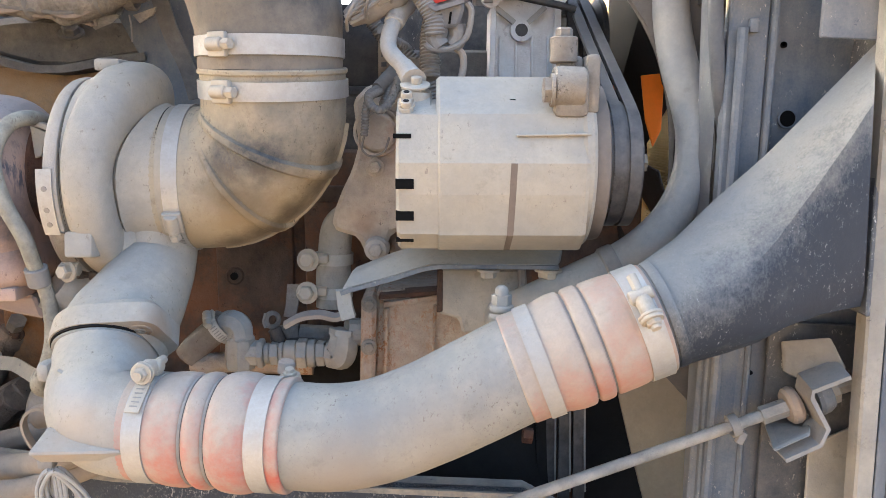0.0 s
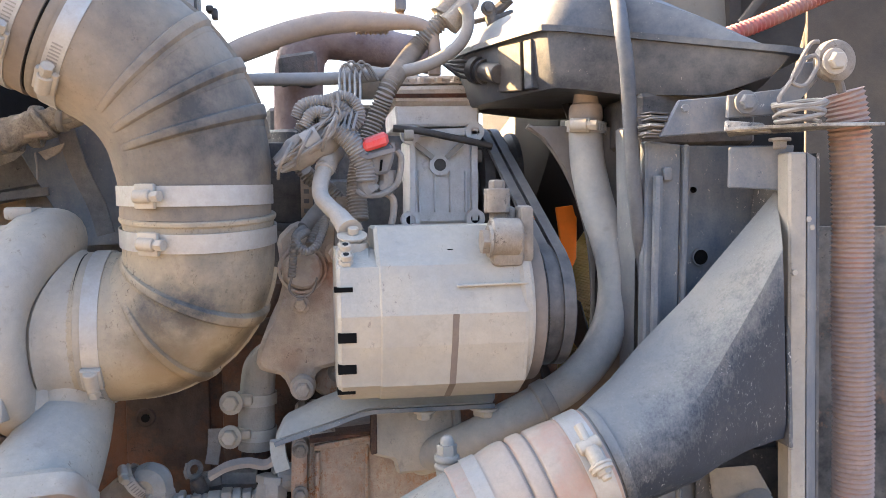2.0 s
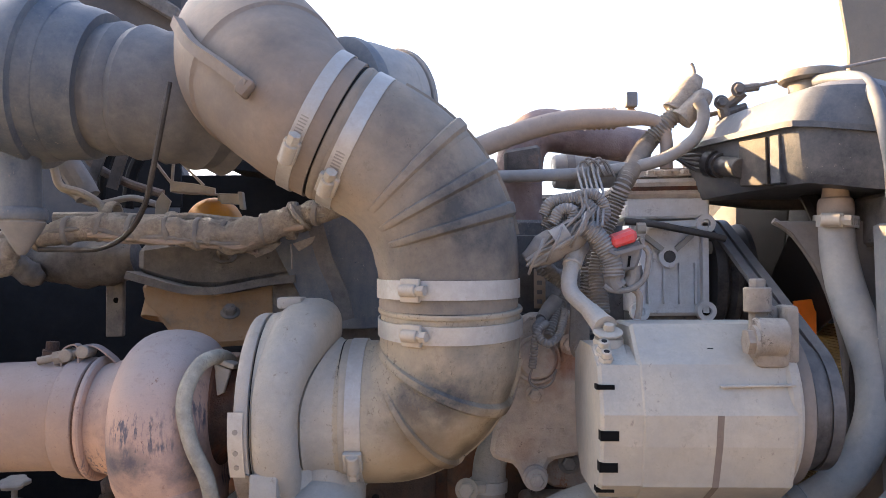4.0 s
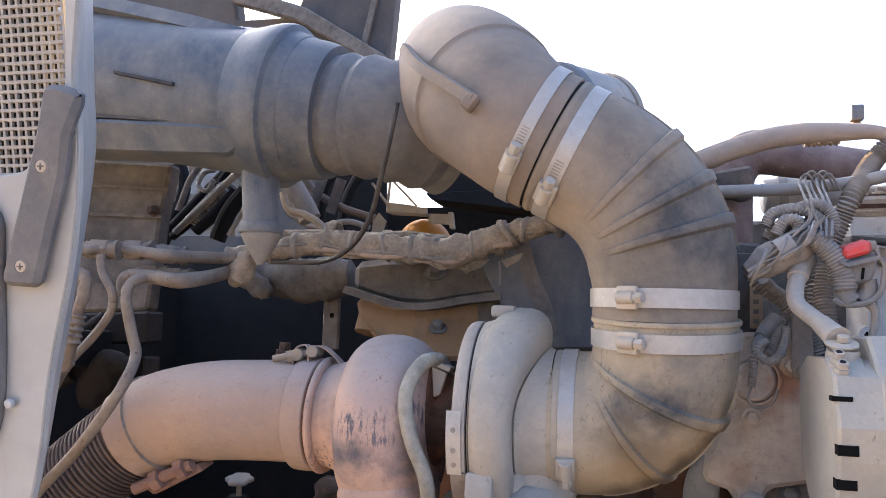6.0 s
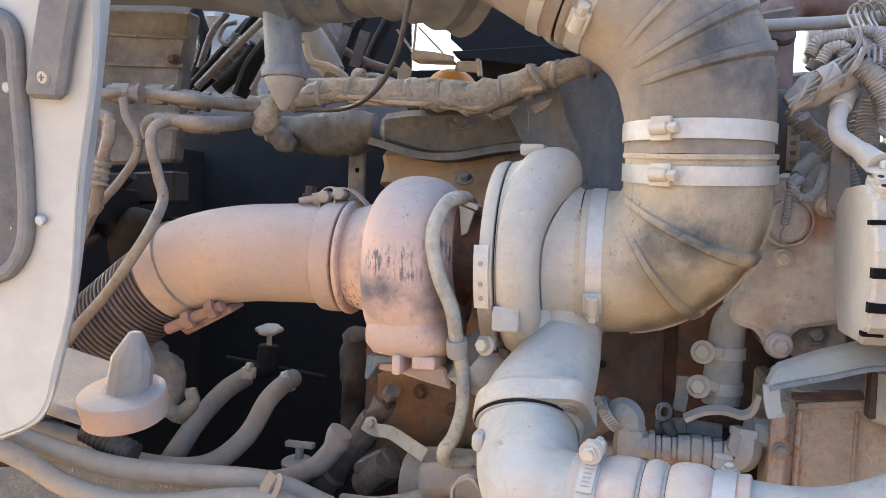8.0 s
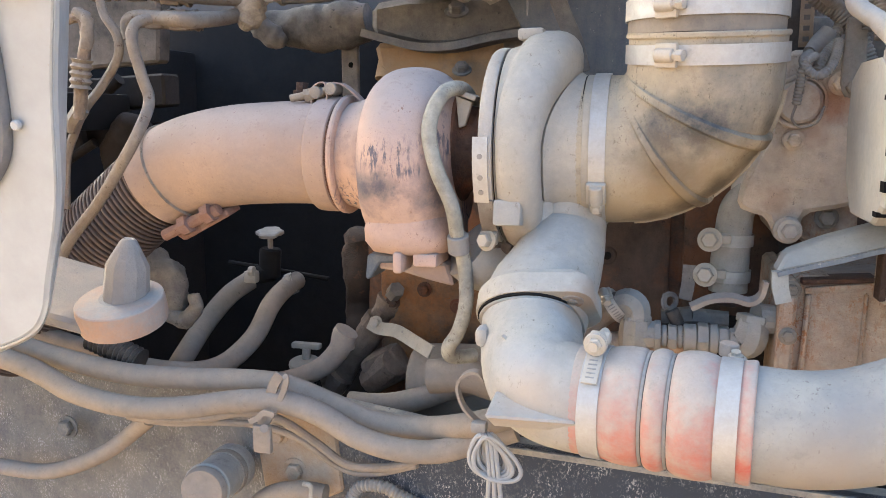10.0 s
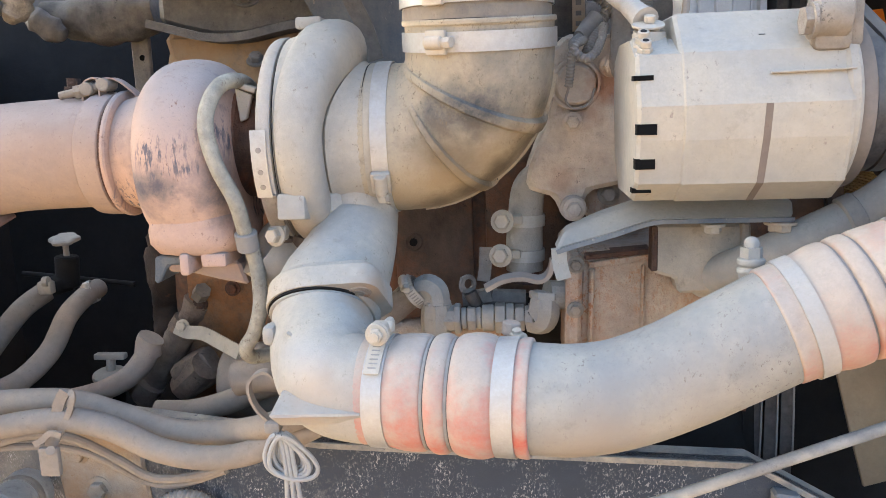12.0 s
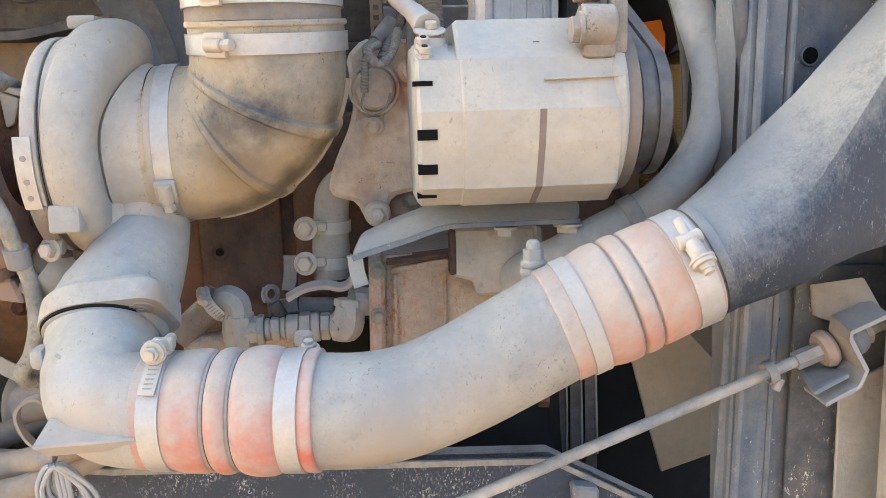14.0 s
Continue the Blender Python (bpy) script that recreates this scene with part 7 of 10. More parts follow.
def top_bracket():
    ob = thing("tank_bracket", (0.3224, 0.7, 1.5374), "bent blue-grey bracket holding the tank above the radiator", "bracket")
    part("rear_plate", slab([(0.2624, 0.715, 1.535), (0.2809, 0.715, 1.5687), (0.3298, 0.715, 1.573), (0.3304, 0.715, 1.5399)], (0, 0.006, 0), 0.001), SHEET, ob)
    part("arm", slab([(0.3195, 0.698, 1.5711), (0.3726, 0.698, 1.5775), (0.3854, 0.698, 1.5859), (0.3937, 0.698, 1.6018), (0.4064, 0.698, 1.603), (0.4084, 0.698, 1.586), (0.3896, 0.698, 1.5659), (0.3734, 0.698, 1.5543), (0.3191, 0.698, 1.5503)], (0, 0.005, 0), 0.001), SHEET, ob)
    part("flat_foot", slab([(0.31, 0.685, 1.538), (0.3878, 0.665, 1.5403), (0.4100, 0.655, 1.5395), (0.4580, 0.672, 1.5420), (0.4560, 0.70, 1.5440), (0.3431, 0.74, 1.5371)], (0, 0, 0.003), 0.0005), CHIPPED, ob)
    part("foot_lip", slab([(0.3106, 0.684, 1.5471), (0.3459, 0.684, 1.5449), (0.3568, 0.684, 1.5356), (0.3094, 0.684, 1.5379)], (0, 0.004, 0), 0.001), CHIPPED, ob)
    for p, r in (((0.3335, 0.692, 1.5642), 0.0075), ((0.3685, 0.694, 1.5592), 0.005)):
        bolt(V(p), (0, -1, 0), ob, r, 0.005, material=SHEET)
    bolt(V((0.2848, 0.712, 1.561)), (0, -1, 0), ob, 0.004, 0.002, False, SHEET)
    part("foot_bolt", bolt_mesh((0.3596, 0.68, 1.5302), (0, 0, -1), 0.0065, 0.007), LUG, ob)
    w = part("washer_bush", lathe(rounded([(0, 0.008), (0, 0.019), (0.010, 0.019), (0.012, 0.015), (0.012, 0.001)], 1), V((0.412, 0.68, 1.6)) + V((0, 0.006, 0)), (0, -1, 0), 28), LUG, ob, "dusty rubber washer")
    bolt(V((0.4031, 0.667, 1.5974)), (0, -1, 0), w, 0.008, 0.006)
    # tie wire coil
    c = thing("wire_coil", (0.3701, 0.67, 1.5588), "loose coil of dusty grey tie wire on the bracket", "wire")
    o = V((0.3676, 0.664, 1.5492))
    pts = []
    for i in range(46):
        a = i * 0.62
        pts.append(o + V((0.0205 * math.cos(a) * (1 + 0.12 * math.sin(i * 1.3)), 0.016 * math.sin(a), -0.005 + 0.0004 * i + 0.003 * math.sin(i * 0.8))))
    part("coil", tube(pts, 0.0021, 7, 3), WIRE, c)
    part("loop", tube([(0.3525, 0.66, 1.5568), (0.3461, 0.66, 1.5637), (0.3636, 0.66, 1.5866), (0.3702, 0.66, 1.5976), (0.3801, 0.66, 1.6002), (0.3811, 0.66, 1.5903), (0.3701, 0.66, 1.5752), (0.3581, 0.66, 1.5777), (0.3625, 0.66, 1.5901), (0.3747, 0.66, 1.6101), (0.3829, 0.66, 1.6127)], 0.0019, 7), WIRE, c)
    part("tail", tube([(0.3821, 0.665, 1.5543), (0.3916, 0.665, 1.5583), (0.3966, 0.665, 1.5624)], 0.0019, 7), WIRE, c)
    st = thing("rag_stack", (0.2539, 0.72, 1.5443), "stacked dusty rubber pads beside the bracket", "pads")
    rnd = random.Random(3)
    for k in range(10):
        part("pad", box(V((0.2587, 0.73, 1.5359)) + V((0.003 + rnd.uniform(-0.003, 0.003), rnd.uniform(-0.003, 0.003), 0.0024 * k)), (0.018 + rnd.uniform(-0.005, 0.003), 0.022, 0.0017), 0.0005, turned(rnd.uniform(-3, 3), rnd.uniform(-4, 4), rnd.uniform(-12, 12))), HOSE_GREY if k % 3 else OLDSHEET, st)
    rail = thing("tank_support_rail", (0.3711, 0.8, 1.5824), "dusty support rail under the expansion tank", "rail")
    part("rail", slab([(0.2606, 0.76, 1.5807), (0.3842, 0.76, 1.5906), (0.3832, 0.76, 1.5313), (0.2598, 0.76, 1.5288)], (0, 0.10, 0), 0.004), OLDSHEET, rail)


top_bracket()


def red_hoses():
    ob = thing("coiled_air_line", (0.424, 0.66, 1.1825), "red corrugated air line faded with dust, hanging upright", "hose", "red air lines")
    p = [(0.4310, 0.695, 1.5740), (0.4350, 0.695, 1.5600), (0.4395, 0.695, 1.5303), (0.4435, 0.695, 1.4630), (0.4440, 0.695, 1.3900), (0.4475, 0.695, 1.2769), (0.4480, 0.695, 1.1786), (0.4454, 0.695, 1.0897), (0.4497, 0.695, 0.9296)]
    part("hose", ribbed(p, 0.0190, 0.0046, 0.0024, 24), REDHOSE, ob)
    part("end_pin", tube([(0.4310, 0.695, 1.572), (0.4240, 0.692, 1.586), (0.4150, 0.69, 1.596)], 0.004, 10), LUG, ob, "bent steel end")
    ob = thing("coiled_air_line", (0.6296, 1.2, 1.7439), "red spiral air line running behind the tank", "hose", "red air lines")
    part("hose", ribbed([(0.5999, 1.25, 1.7368), (0.6805, 1.25, 1.766), (0.7627, 1.25, 1.8013), (0.8673, 1.25, 1.8435), (0.9742, 1.25, 1.8847)], 0.014, 0.008, 0.002, 16), REDLINE, ob)


red_hoses()


def tilted_cab():
    ob = thing("tilted_cab", (1.5, 2.0, 0.6), "dark underside of the tilted cab, brown with dust", "truck cab")
    part("underside", slab([(0.9574, 1.9, 2.2863), (1.5623, 1.6, 2.2434), (1.5363, 1.6, 0.9025), (0.9447, 1.9, 1.521)], (0.1, 0.25, 0), 0.01), CABBACK, ob)
    part("canvas_edge", slab([(0.7106, 1.85, 2.1747), (0.9503, 1.85, 2.1832), (0.9669, 1.85, 1.8515), (0.9466, 1.85, 1.5199), (0.7217, 1.85, 1.5225), (0.7338, 1.85, 2.0121)], (0.02, 0.05, 0), 0.006), CANVAS, ob)
    part("seam", strip([(0.9343, 1.84, 2.1791), (0.9462, 1.84, 2.0144), (0.9631, 1.84, 1.7946)], 0.03, 0.02, (1, 0, 0)), CABBACK, ob)
    part("stay", tube([(0.9237, 1.75, 1.8716), (1.0684, 1.75, 2.046), (1.1568, 1.75, 2.1551)], 0.016, 12), CABBACK, ob)
    part("post", tube([(0.9762, 1.62, 1.7107), (1.0333, 1.62, 1.9324), (1.077, 1.62, 2.131)], 0.012, 12), CABBACK, ob)
    part("side_wall", slab([(0.955, 1.55, 1.90), (1.30, 1.38, 1.90), (1.30, 1.38, 1.40), (0.955, 1.55, 1.40)], (0.008, 0.016, 0), 0.002), CABBACK, ob)
    part("lower_wall", slab([(0.955, 1.53, 1.42), (1.30, 1.36, 1.42), (1.30, 1.36, 0.70), (0.955, 1.53, 0.70)], (0.008, 0.016, 0), 0.002), OLDSHEET, ob)
    w = thing("throttle_cable", (0.1768, 0.95, 1.7079), "thin cable with a clevis lever above the tank", "cable")
    part("cable", tube([(0.184, 0.95, 1.7203), (0.2266, 0.95, 1.7294), (0.3354, 1, 1.7597), (0.526, 1.1, 1.8143), (0.9073, 1.3, 1.9224)], 0.0022, 8), WIRE, w)
    part("clevis", [cyl((0.1734, 0.95, 1.7188), (0.1981, 0.95, 1.7219), 0.005, 10), cyl((0.1583, 0.96, 1.6961), (0.1804, 0.95, 1.7162), 0.007, 10), cyl((0.1544, 0.95, 1.7062), (0.1609, 0.95, 1.675), 0.007, 10), cyl((0.1533, 0.955, 1.6895), (0.1852, 0.955, 1.6995), 0.005, 10), cyl((0.13, 0.96, 1.6874), (0.1569, 0.955, 1.6936), 0.003, 8)], DARKCAST, w)
    for p in ((0.1727, 0.945, 1.7176), (0.153, 0.945, 1.7023)):
        bolt(V(p), (0, -1, 0), w, 0.006, 0.005, material=DARKCAST)


tilted_cab()


def lower_right():
    ob = thing("stay_bracket", (0.3392, 0.72, 1.1181), "bent grey dusty stay bracket holding the rod end", "bracket")
    part("upper_leaf", slab([(0.3239, 0.735, 1.2143), (0.3521, 0.7, 1.2274), (0.3629, 0.69, 1.2023), (0.3339, 0.7, 1.186), (0.3277, 0.735, 1.1847)], (0, 0.004, 0), 0.001), HOSE_GREY, ob)
    part("web", strip([(0.3574, 0.685, 1.2039), (0.3276, 0.69, 1.1891), (0.3271, 0.69, 1.1805), (0.3429, 0.69, 1.1523), (0.3359, 0.69, 1.1387), (0.3065, 0.69, 1.1249)], 0.034, 0.004, (0, 1, 0.1), 1), HOSE_GREY, ob)
    part("lower_leaf", slab([(0.311, 0.735, 1.1366), (0.2947, 0.67, 1.1331), (0.3257, 0.67, 1.1484), (0.3578, 0.735, 1.1392)], (0, 0.004, 0.002), 0.001), HOSE_GREY, ob)
    rod = thing("stay_rod", (0.1358, 0.7, 1.094), "long dusty steel stay rod with nuts and a strap", "rod")
    a, b = V((-0.0262, 0.7, 1.0369)), V((0.3046, 0.71, 1.1538))
    part("rod", cyl(a - (b - a) * 0.3, b, 0.0055, 16), RODM, rod)
    d = (b - a).normalized()
    e = V((0.3072, 0.71, 1.1547))
    part("long_nut", cyl(e - d * 0.010, e + d * 0.014, 0.0085, 6), RODM, rod)
    part("rubber_bush", [lathe(rounded([(0, 0.008), (0, 0.0165), (0.010, 0.018), (0.013, 0.01)], 1), e + d * 0.014, d, 24)], HOSE, rod)
    part("bush", [lathe(rounded([(0, 0.008), (0, 0.018), (0.014, 0.016), (0.016, 0.01)], 1), e + d * 0.040, d, 24)], SHEET, rod)
    part("end_nut", [cyl(e + d * 0.052, e + d * 0.062, 0.0115, 6), cyl(e, e + d * 0.082, 0.0055, 12)], STEEL, rod)
    s = V((0.2693, 0.7, 1.1462))
    part("strap", [lathe([(-0.004, 0.0085), (-0.004, 0.0105), (0.004, 0.0105), (0.004, 0.0085)], s, d, 16, True), box(s + V((0.006, -0.004, -0.010)), (0.007, 0.006, 0.012), 0.001, turned(0, 25, 0))], WIRE, rod, "cable tie")
    # frame rail
    fr = thing("frame_rail", (-0.4, 0.9, 0.6), "dark speckled truck frame rail below the engine", "frame rail")
    r0, r1, r2, r3 = V((-1.572, 0.93, 0.9795)), V((-0.8002, 0.9, 1.0294)), V((-0.3417, 0.82, 1.036)), V((0.0924, 0.79, 1.0378))
    r4 = V((0.2105, 0.8, 0.9676))
    r0.z = r1.z + 0.004
    for q in (r1, r2):
        q.z = r3.z + (0.006 if q is r2 else 0.03)
    top = [r0, r1, r2, r3, r4]
    bot = [Vector((p.x, p.y + 0.0, 0.60)) for p in top]
    thick = V((0, 0.012, 0))
    bmr = loft([[t_, b_, b_ + thick, t_ + thick] for t_, b_ in zip(top, bot)])
    part("web", bmr, RAIL, fr)
    part("top_flange", loft([[t_ + V((0, -0.004, -0.006)), t_ + V((0, -0.004, 0.0)), t_ + V((0, 0.03, 0.0)), t_ + V((0, 0.03, -0.006))] for t_ in top]), RAILTOP, fr, "pale dusty upper edge")
    for p, r in (((-0.6202, 0.875, 0.9609), 0.011), ((-0.9615, 0.885, 0.9774), 0.011)):
        bolt(V(p), (0, -1, 0), fr, r, 0.009, material=RAIL)
    def on_web(p):
        for p0, p1 in zip(top, top[1:]):
            if p0.x <= p[0] <= p1.x:
                return Vector((p[0], p0.lerp(p1, (p[0] - p0.x) / (p1.x - p0.x)).y - 0.005, p[2]))
        return V(p)
    plate = [on_web(p) for p in [(-0.6808, 0.865, 1.0455), (-0.5581, 0.865, 1.0329), (-0.5485, 0.865, 0.9513), (-0.6095, 0.865, 0.9162), (-0.6618, 0.865, 0.9262)]]
    part("bolt_plate", slab(plate, (0, 0.02, 0), 0.003), OCHREPLATE, fr, "ochre-stained plate")
    for k_ in range(2):
        bolt(on_web((-0.615, 0.865, 0.966)) + V((0, -0.001, 0)) if k_ == 0 else on_web((-0.6357, 0.865, 1.0081)) + V((0, -0.001, 0)), (0, -1, 0), fr, 0.011 - 0.003 * k_, 0.009, material=OCHREPLATE)
    br = thing("clip_bracket", (0.1299, 0.79, 0.9978), "small bent clip on the frame rail", "clip")
    part("clip", [slab([(0.111, 0.775, 1.0117), (0.1384, 0.775, 1.0072), (0.1373, 0.775, 0.9867), (0.1132, 0.775, 0.9886)], (0, 0.03, 0), 0.003)], SHEET, br)


lower_right()


def pump_area():
    ob = thing("alternator_bracket", (0.0117, 0.8, 1.2736), "dusty cast bracket plate carrying the alternator", "bracket")
    part("sloped_plate", slab([(-0.0951, 0.79, 1.2489), (-0.0749, 0.79, 1.2555), (-0.0429, 0.79, 1.2642), (-0.0054, 0.79, 1.2753), (0.032, 0.79, 1.2763), (0.1229, 0.79, 1.2761), (0.1295, 0.815, 1.2895), (-0.0079, 0.815, 1.2931), (-0.0493, 0.812, 1.28), (-0.0849, 0.8, 1.2671)], (0, 0.03, 0), 0.003), ALTERN, ob)
    part("lower_edge", strip([(-0.0939, 0.784, 1.2495), (-0.0749, 0.784, 1.2555), (-0.0431, 0.784, 1.2641), (-0.006, 0.784, 1.2752), (0.0311, 0.784, 1.2762), (0.1202, 0.784, 1.276)], 0.004, 0.004, (0, 0, 1)), SHEET, ob, "chipped dark edge")
    part("leg", strip([(-0.0918, 0.79, 1.252), (-0.0905, 0.79, 1.2369), (-0.0869, 0.79, 1.2231)], 0.014, 0.01, (1, 0, 0)), ALTERN, ob)
    for p in ((0.0524, 0.8, 1.2706), (0.11, 0.8, 1.2708), (0.1131, 0.79, 1.2722)):
        part("bolt", bolt_mesh(p, (0, 0, -1), 0.008, 0.007), STEEL, ob)
    ob = thing("fuel_pump", (-0.0179, 0.9, 1.1341), "rust-stained boxy pump body below the alternator", "pump")
    part("body", [slab([(-0.0667, 0.865, 1.2349), (0.1016, 0.865, 1.2328), (0.1006, 0.865, 1.1124), (-0.0722, 0.865, 1.1104)], (0, 0.16, 0), 0.006)], PUMP, ob)
    part("flange", [slab([(-0.0802, 0.85, 1.2308), (-0.0641, 0.85, 1.2336), (-0.067, 0.85, 1.1152), (-0.0833, 0.85, 1.1163)], (0, 0.18, 0), 0.004)], PUMP, ob)
    part("rust_edge", slab([(0.0013, 0.828, 1.2653), (0.0069, 0.828, 1.265), (0.0068, 0.828, 1.2206), (0.0005, 0.828, 1.2198)], (0, 0.02, 0), 0.001), RUSTY, ob)
    part("top_lip", slab([(-0.0618, 0.855, 1.2325), (0.0055, 0.855, 1.2374), (0.0054, 0.855, 1.2327), (-0.062, 0.855, 1.2272)], (0, 0.03, 0), 0.001), RUSTY, ob)
    part("rib", slab([(-0.0566, 0.858, 1.2174), (-0.0508, 0.858, 1.2177), (-0.0538, 0.858, 1.1148), (-0.0597, 0.858, 1.1151)], (0, 0.02, 0), 0.002), PUMP, ob)
    part("rib", slab([(-0.0033, 0.86, 1.2203), (0.0008, 0.86, 1.2207), (-0.001, 0.86, 1.1202), (-0.0052, 0.86, 1.1204)], (0, 0.02, 0), 0.002), PUMP, ob)
    for q_ in ((-0.0714, 0.848, 1.2238), (-0.0724, 0.848, 1.1767), (-0.0733, 0.848, 1.131)):
        bolt(V(q_), (0, -1, 0), ob, 0.006, 0.005, material=LUG)
    part("cover_plate", [slab([(0.0027, 0.83, 1.2666), (0.0932, 0.83, 1.2654), (0.0926, 0.83, 1.1989), (0.0275, 0.83, 1.1965), (0.0238, 0.83, 1.2124), (0.0024, 0.83, 1.2181)], (0, 0.03, 0), 0.003)], BEIGE, ob, "pale beige cover plate")
    part("notch", [slab([(-0.0574, 0.86, 1.2236), (0.0059, 0.86, 1.2323), (0.0056, 0.86, 1.2246), (-0.0577, 0.86, 1.2171)], (0, 0.01, 0), 0.001)], PUMP, ob)
    part("upright_bar", [slab([(0.0844, 0.82, 1.2684), (0.0923, 0.82, 1.2681), (0.0953, 0.82, 1.227), (0.0862, 0.82, 1.2275)], (0, 0.02, 0), 0.002)], HOSE_GREY, ob)
    n = thing("grease_nipple", (0.0571, 0.69, 1.2551), "pale bleed nipple with a hexagon base", "nipple")
    c = V((0.0566, 0.69, 1.256))
    part("base", lathe(rounded([(-0.03, 0.0095), (-0.009, 0.0095), (-0.008, 0.0112), (-0.005, 0.0112), (-0.004, 0.0092), (-0.002, 0.0092), (-0.001, 0.0112), (0.003, 0.0112), (0.004, 0.009), (0.006, 0.001)], 1), c, (0, 0, 1), 20), BEIGE, n)
    part("hexagon", [cyl(c + V((0, 0, 0.004)), c + V((0, 0, 0.013)), 0.0088, 6)], BEIGE, n)
    part("tip", [lathe(rounded([(0, 0.006), (0.006, 0.006), (0.009, 0.003), (0.009, 0.001)], 1), c + V((0, 0, 0.012)), (0, 0, 1), 14)], BEIGE, n)
    # bracket casting beside the block
    b = thing("water_outlet_casting", (-0.0727, 0.95, 1.2804), "rough rust-stained casting with bolts beside the alternator", "casting")
    outline = [(-0.094, 1.440), (-0.076, 1.458), (-0.008, 1.456), (-0.007, 1.300), (-0.020, 1.296), (-0.031, 1.294), (-0.041, 1.292), (-0.051, 1.290), (-0.0555, 1.280), (-0.0585, 1.270), (-0.0640, 1.262), (-0.0720, 1.260), (-0.0800, 1.264), (-0.0855, 1.273), (-0.0890, 1.284), (-0.0980, 1.288), (-0.1080, 1.289), (-0.1200, 1.296), (-0.1170, 1.315), (-0.1080, 1.338), (-0.0960, 1.362), (-0.0880, 1.390)]
    part("casting", [slab([(x, 0.925, z) for x, z in outline], (0, 0.12, 0), 0.005)], BRACKET, b)
    part("rear_plate", [slab([(-0.056, 0.950, 1.300), (0.004, 0.950, 1.300), (0.004, 0.950, 1.252), (-0.046, 0.950, 1.254), (-0.056, 0.950, 1.262)], (0, 0.03, 0), 0.003)], PUMP, b, "rust-stained plate behind the casting")
    bolt(V((-0.028, 0.944, 1.284)), (0, -1, 0), b, 0.0085, 0.008, material=LUG)
    part("round_pad", [cyl((-0.0659, 0.93, 1.4055), (-0.066, 0.915, 1.4053), 0.022, 28, bevel=0.003)], BRACKET, b)
    part("pad_rim", lathe(rounded([(0, 0.024), (0, 0.0275), (0.004, 0.0275), (0.004, 0.024)], 1), (-0.0659, 0.922, 1.4054), (0, -1, 0), 32, True), BRACKET, b)
    for k_, (x_, w_) in enumerate(((0.0, 0.010), (0.013, 0.006), (0.022, 0.012), (0.036, 0.006), (0.002, 0.008), (0.014, 0.012), (0.030, 0.010))):
        part("raised_mark", box(V((-0.0739, 0.9243, 1.3254)) + V((x_, 0, -0.012 * (k_ > 3))), (w_ * 0.7, 0.0022, 0.004), 0.001), BRACKET, b)
    part("lower_ear", lathe(rounded([(0, 0.001), (0, 0.014), (0.02, 0.015)], 1), (-0.0685, 0.915, 1.2722), (0, 1, 0), 20), BRACKET, b)
    part("fluted_edge", [cyl((-0.0301, 0.94, 1.4095), (-0.031, 0.94, 1.3548), 0.016, 14)], BRACKET, b)
    for p, r in (((-0.069, 0.918, 1.3659), 0.0075), ((-0.0685, 0.91, 1.2729), 0.0085), ((-0.0296, 0.915, 1.4229), 0.008)):
        bolt(V(p), (0, -1, 0), b, r, 0.008, material=BRACKET)
    w = thing("water_elbow", (-0.1222, 0.95, 1.2051), "dusty coolant elbow hose with two bolted clamps", "hose")
    part("outlet_stub", cyl((-0.1224, 0.95, 1.2025), (-0.1234, 0.95, 1.1841), 0.0171, 20), RUSTY, w)
    part("elbow", tube([(-0.0777, 0.95, 1.3091), (-0.1017, 0.95, 1.3057), (-0.1162, 0.95, 1.2917), (-0.1203, 0.95, 1.2633), (-0.1221, 0.95, 1.2312), (-0.1226, 0.95, 1.1986)], [0.0165, 0.0178, 0.019, 0.0197, 0.0209, 0.0209], 24), FITTING, w)
    for p, q in (((-0.1206, 0.95, 1.2569), (-0.1461, 0.915, 1.2602)), ((-0.1216, 0.95, 1.2168), (-0.1488, 0.92, 1.2209))):
        bnd = part("clamp_band", band_mesh(p, (0.02, 0, 1), 0.0209, 0.013), BAND, w)
        q = V(q)
        part("clamp_bolt", bolt_mesh(q, (-0.15, -1, 0.1), 0.009, 0.008, True) + [cyl(q + V((0, 0.03, 0)), q, 0.005, 10), box(q + V((0.012, 0.012, 0)), (0.02, 0.018, 0.010), 0.002)], STEEL, bnd)
    # fittings row
    f = thing("pipe_fittings", (-0.1627, 0.88, 1.1484), "row of dusty brass and steel pipe fittings", "pipe fittings")
    part("hose_tail", tube([(-0.2839, 0.9, 1.1496), (-0.2708, 0.9, 1.1644), (-0.2517, 0.9, 1.1802), (-0.2365, 0.9, 1.1868)], 0.0155, 18), LINE, f)
    part("hose_elbow", [tube([(-0.2365, 0.889, 1.1905), (-0.2270, 0.886, 1.1935), (-0.2205, 0.885, 1.1885), (-0.2190, 0.885, 1.1770)], [0.0140, 0.0155, 0.0158, 0.0150], 8, 4), cyl((-0.2190, 0.885, 1.1795), (-0.2190, 0.885, 1.1745), 0.0160, 6, bevel=0.0008)], FITTING, f, "", 20)
    worm_clamp(V((-0.2420, 0.89, 1.1880)), (0.78, -0.05, 0.58), 0.0168, (-0.35, -0.55, 0.75), f, 0.0125, 0.9)
    part("tee_block", [tube([(-0.2190, 0.885, 1.1760), (-0.2195, 0.885, 1.1590), (-0.2200, 0.885, 1.1420)], [0.0165, 0.0178, 0.0160], 8, 3), cyl((-0.2120, 0.885, 1.1590), (-0.1985, 0.885, 1.1592), 0.0150, 8, bevel=0.001)], FITTING, f, "", 20)
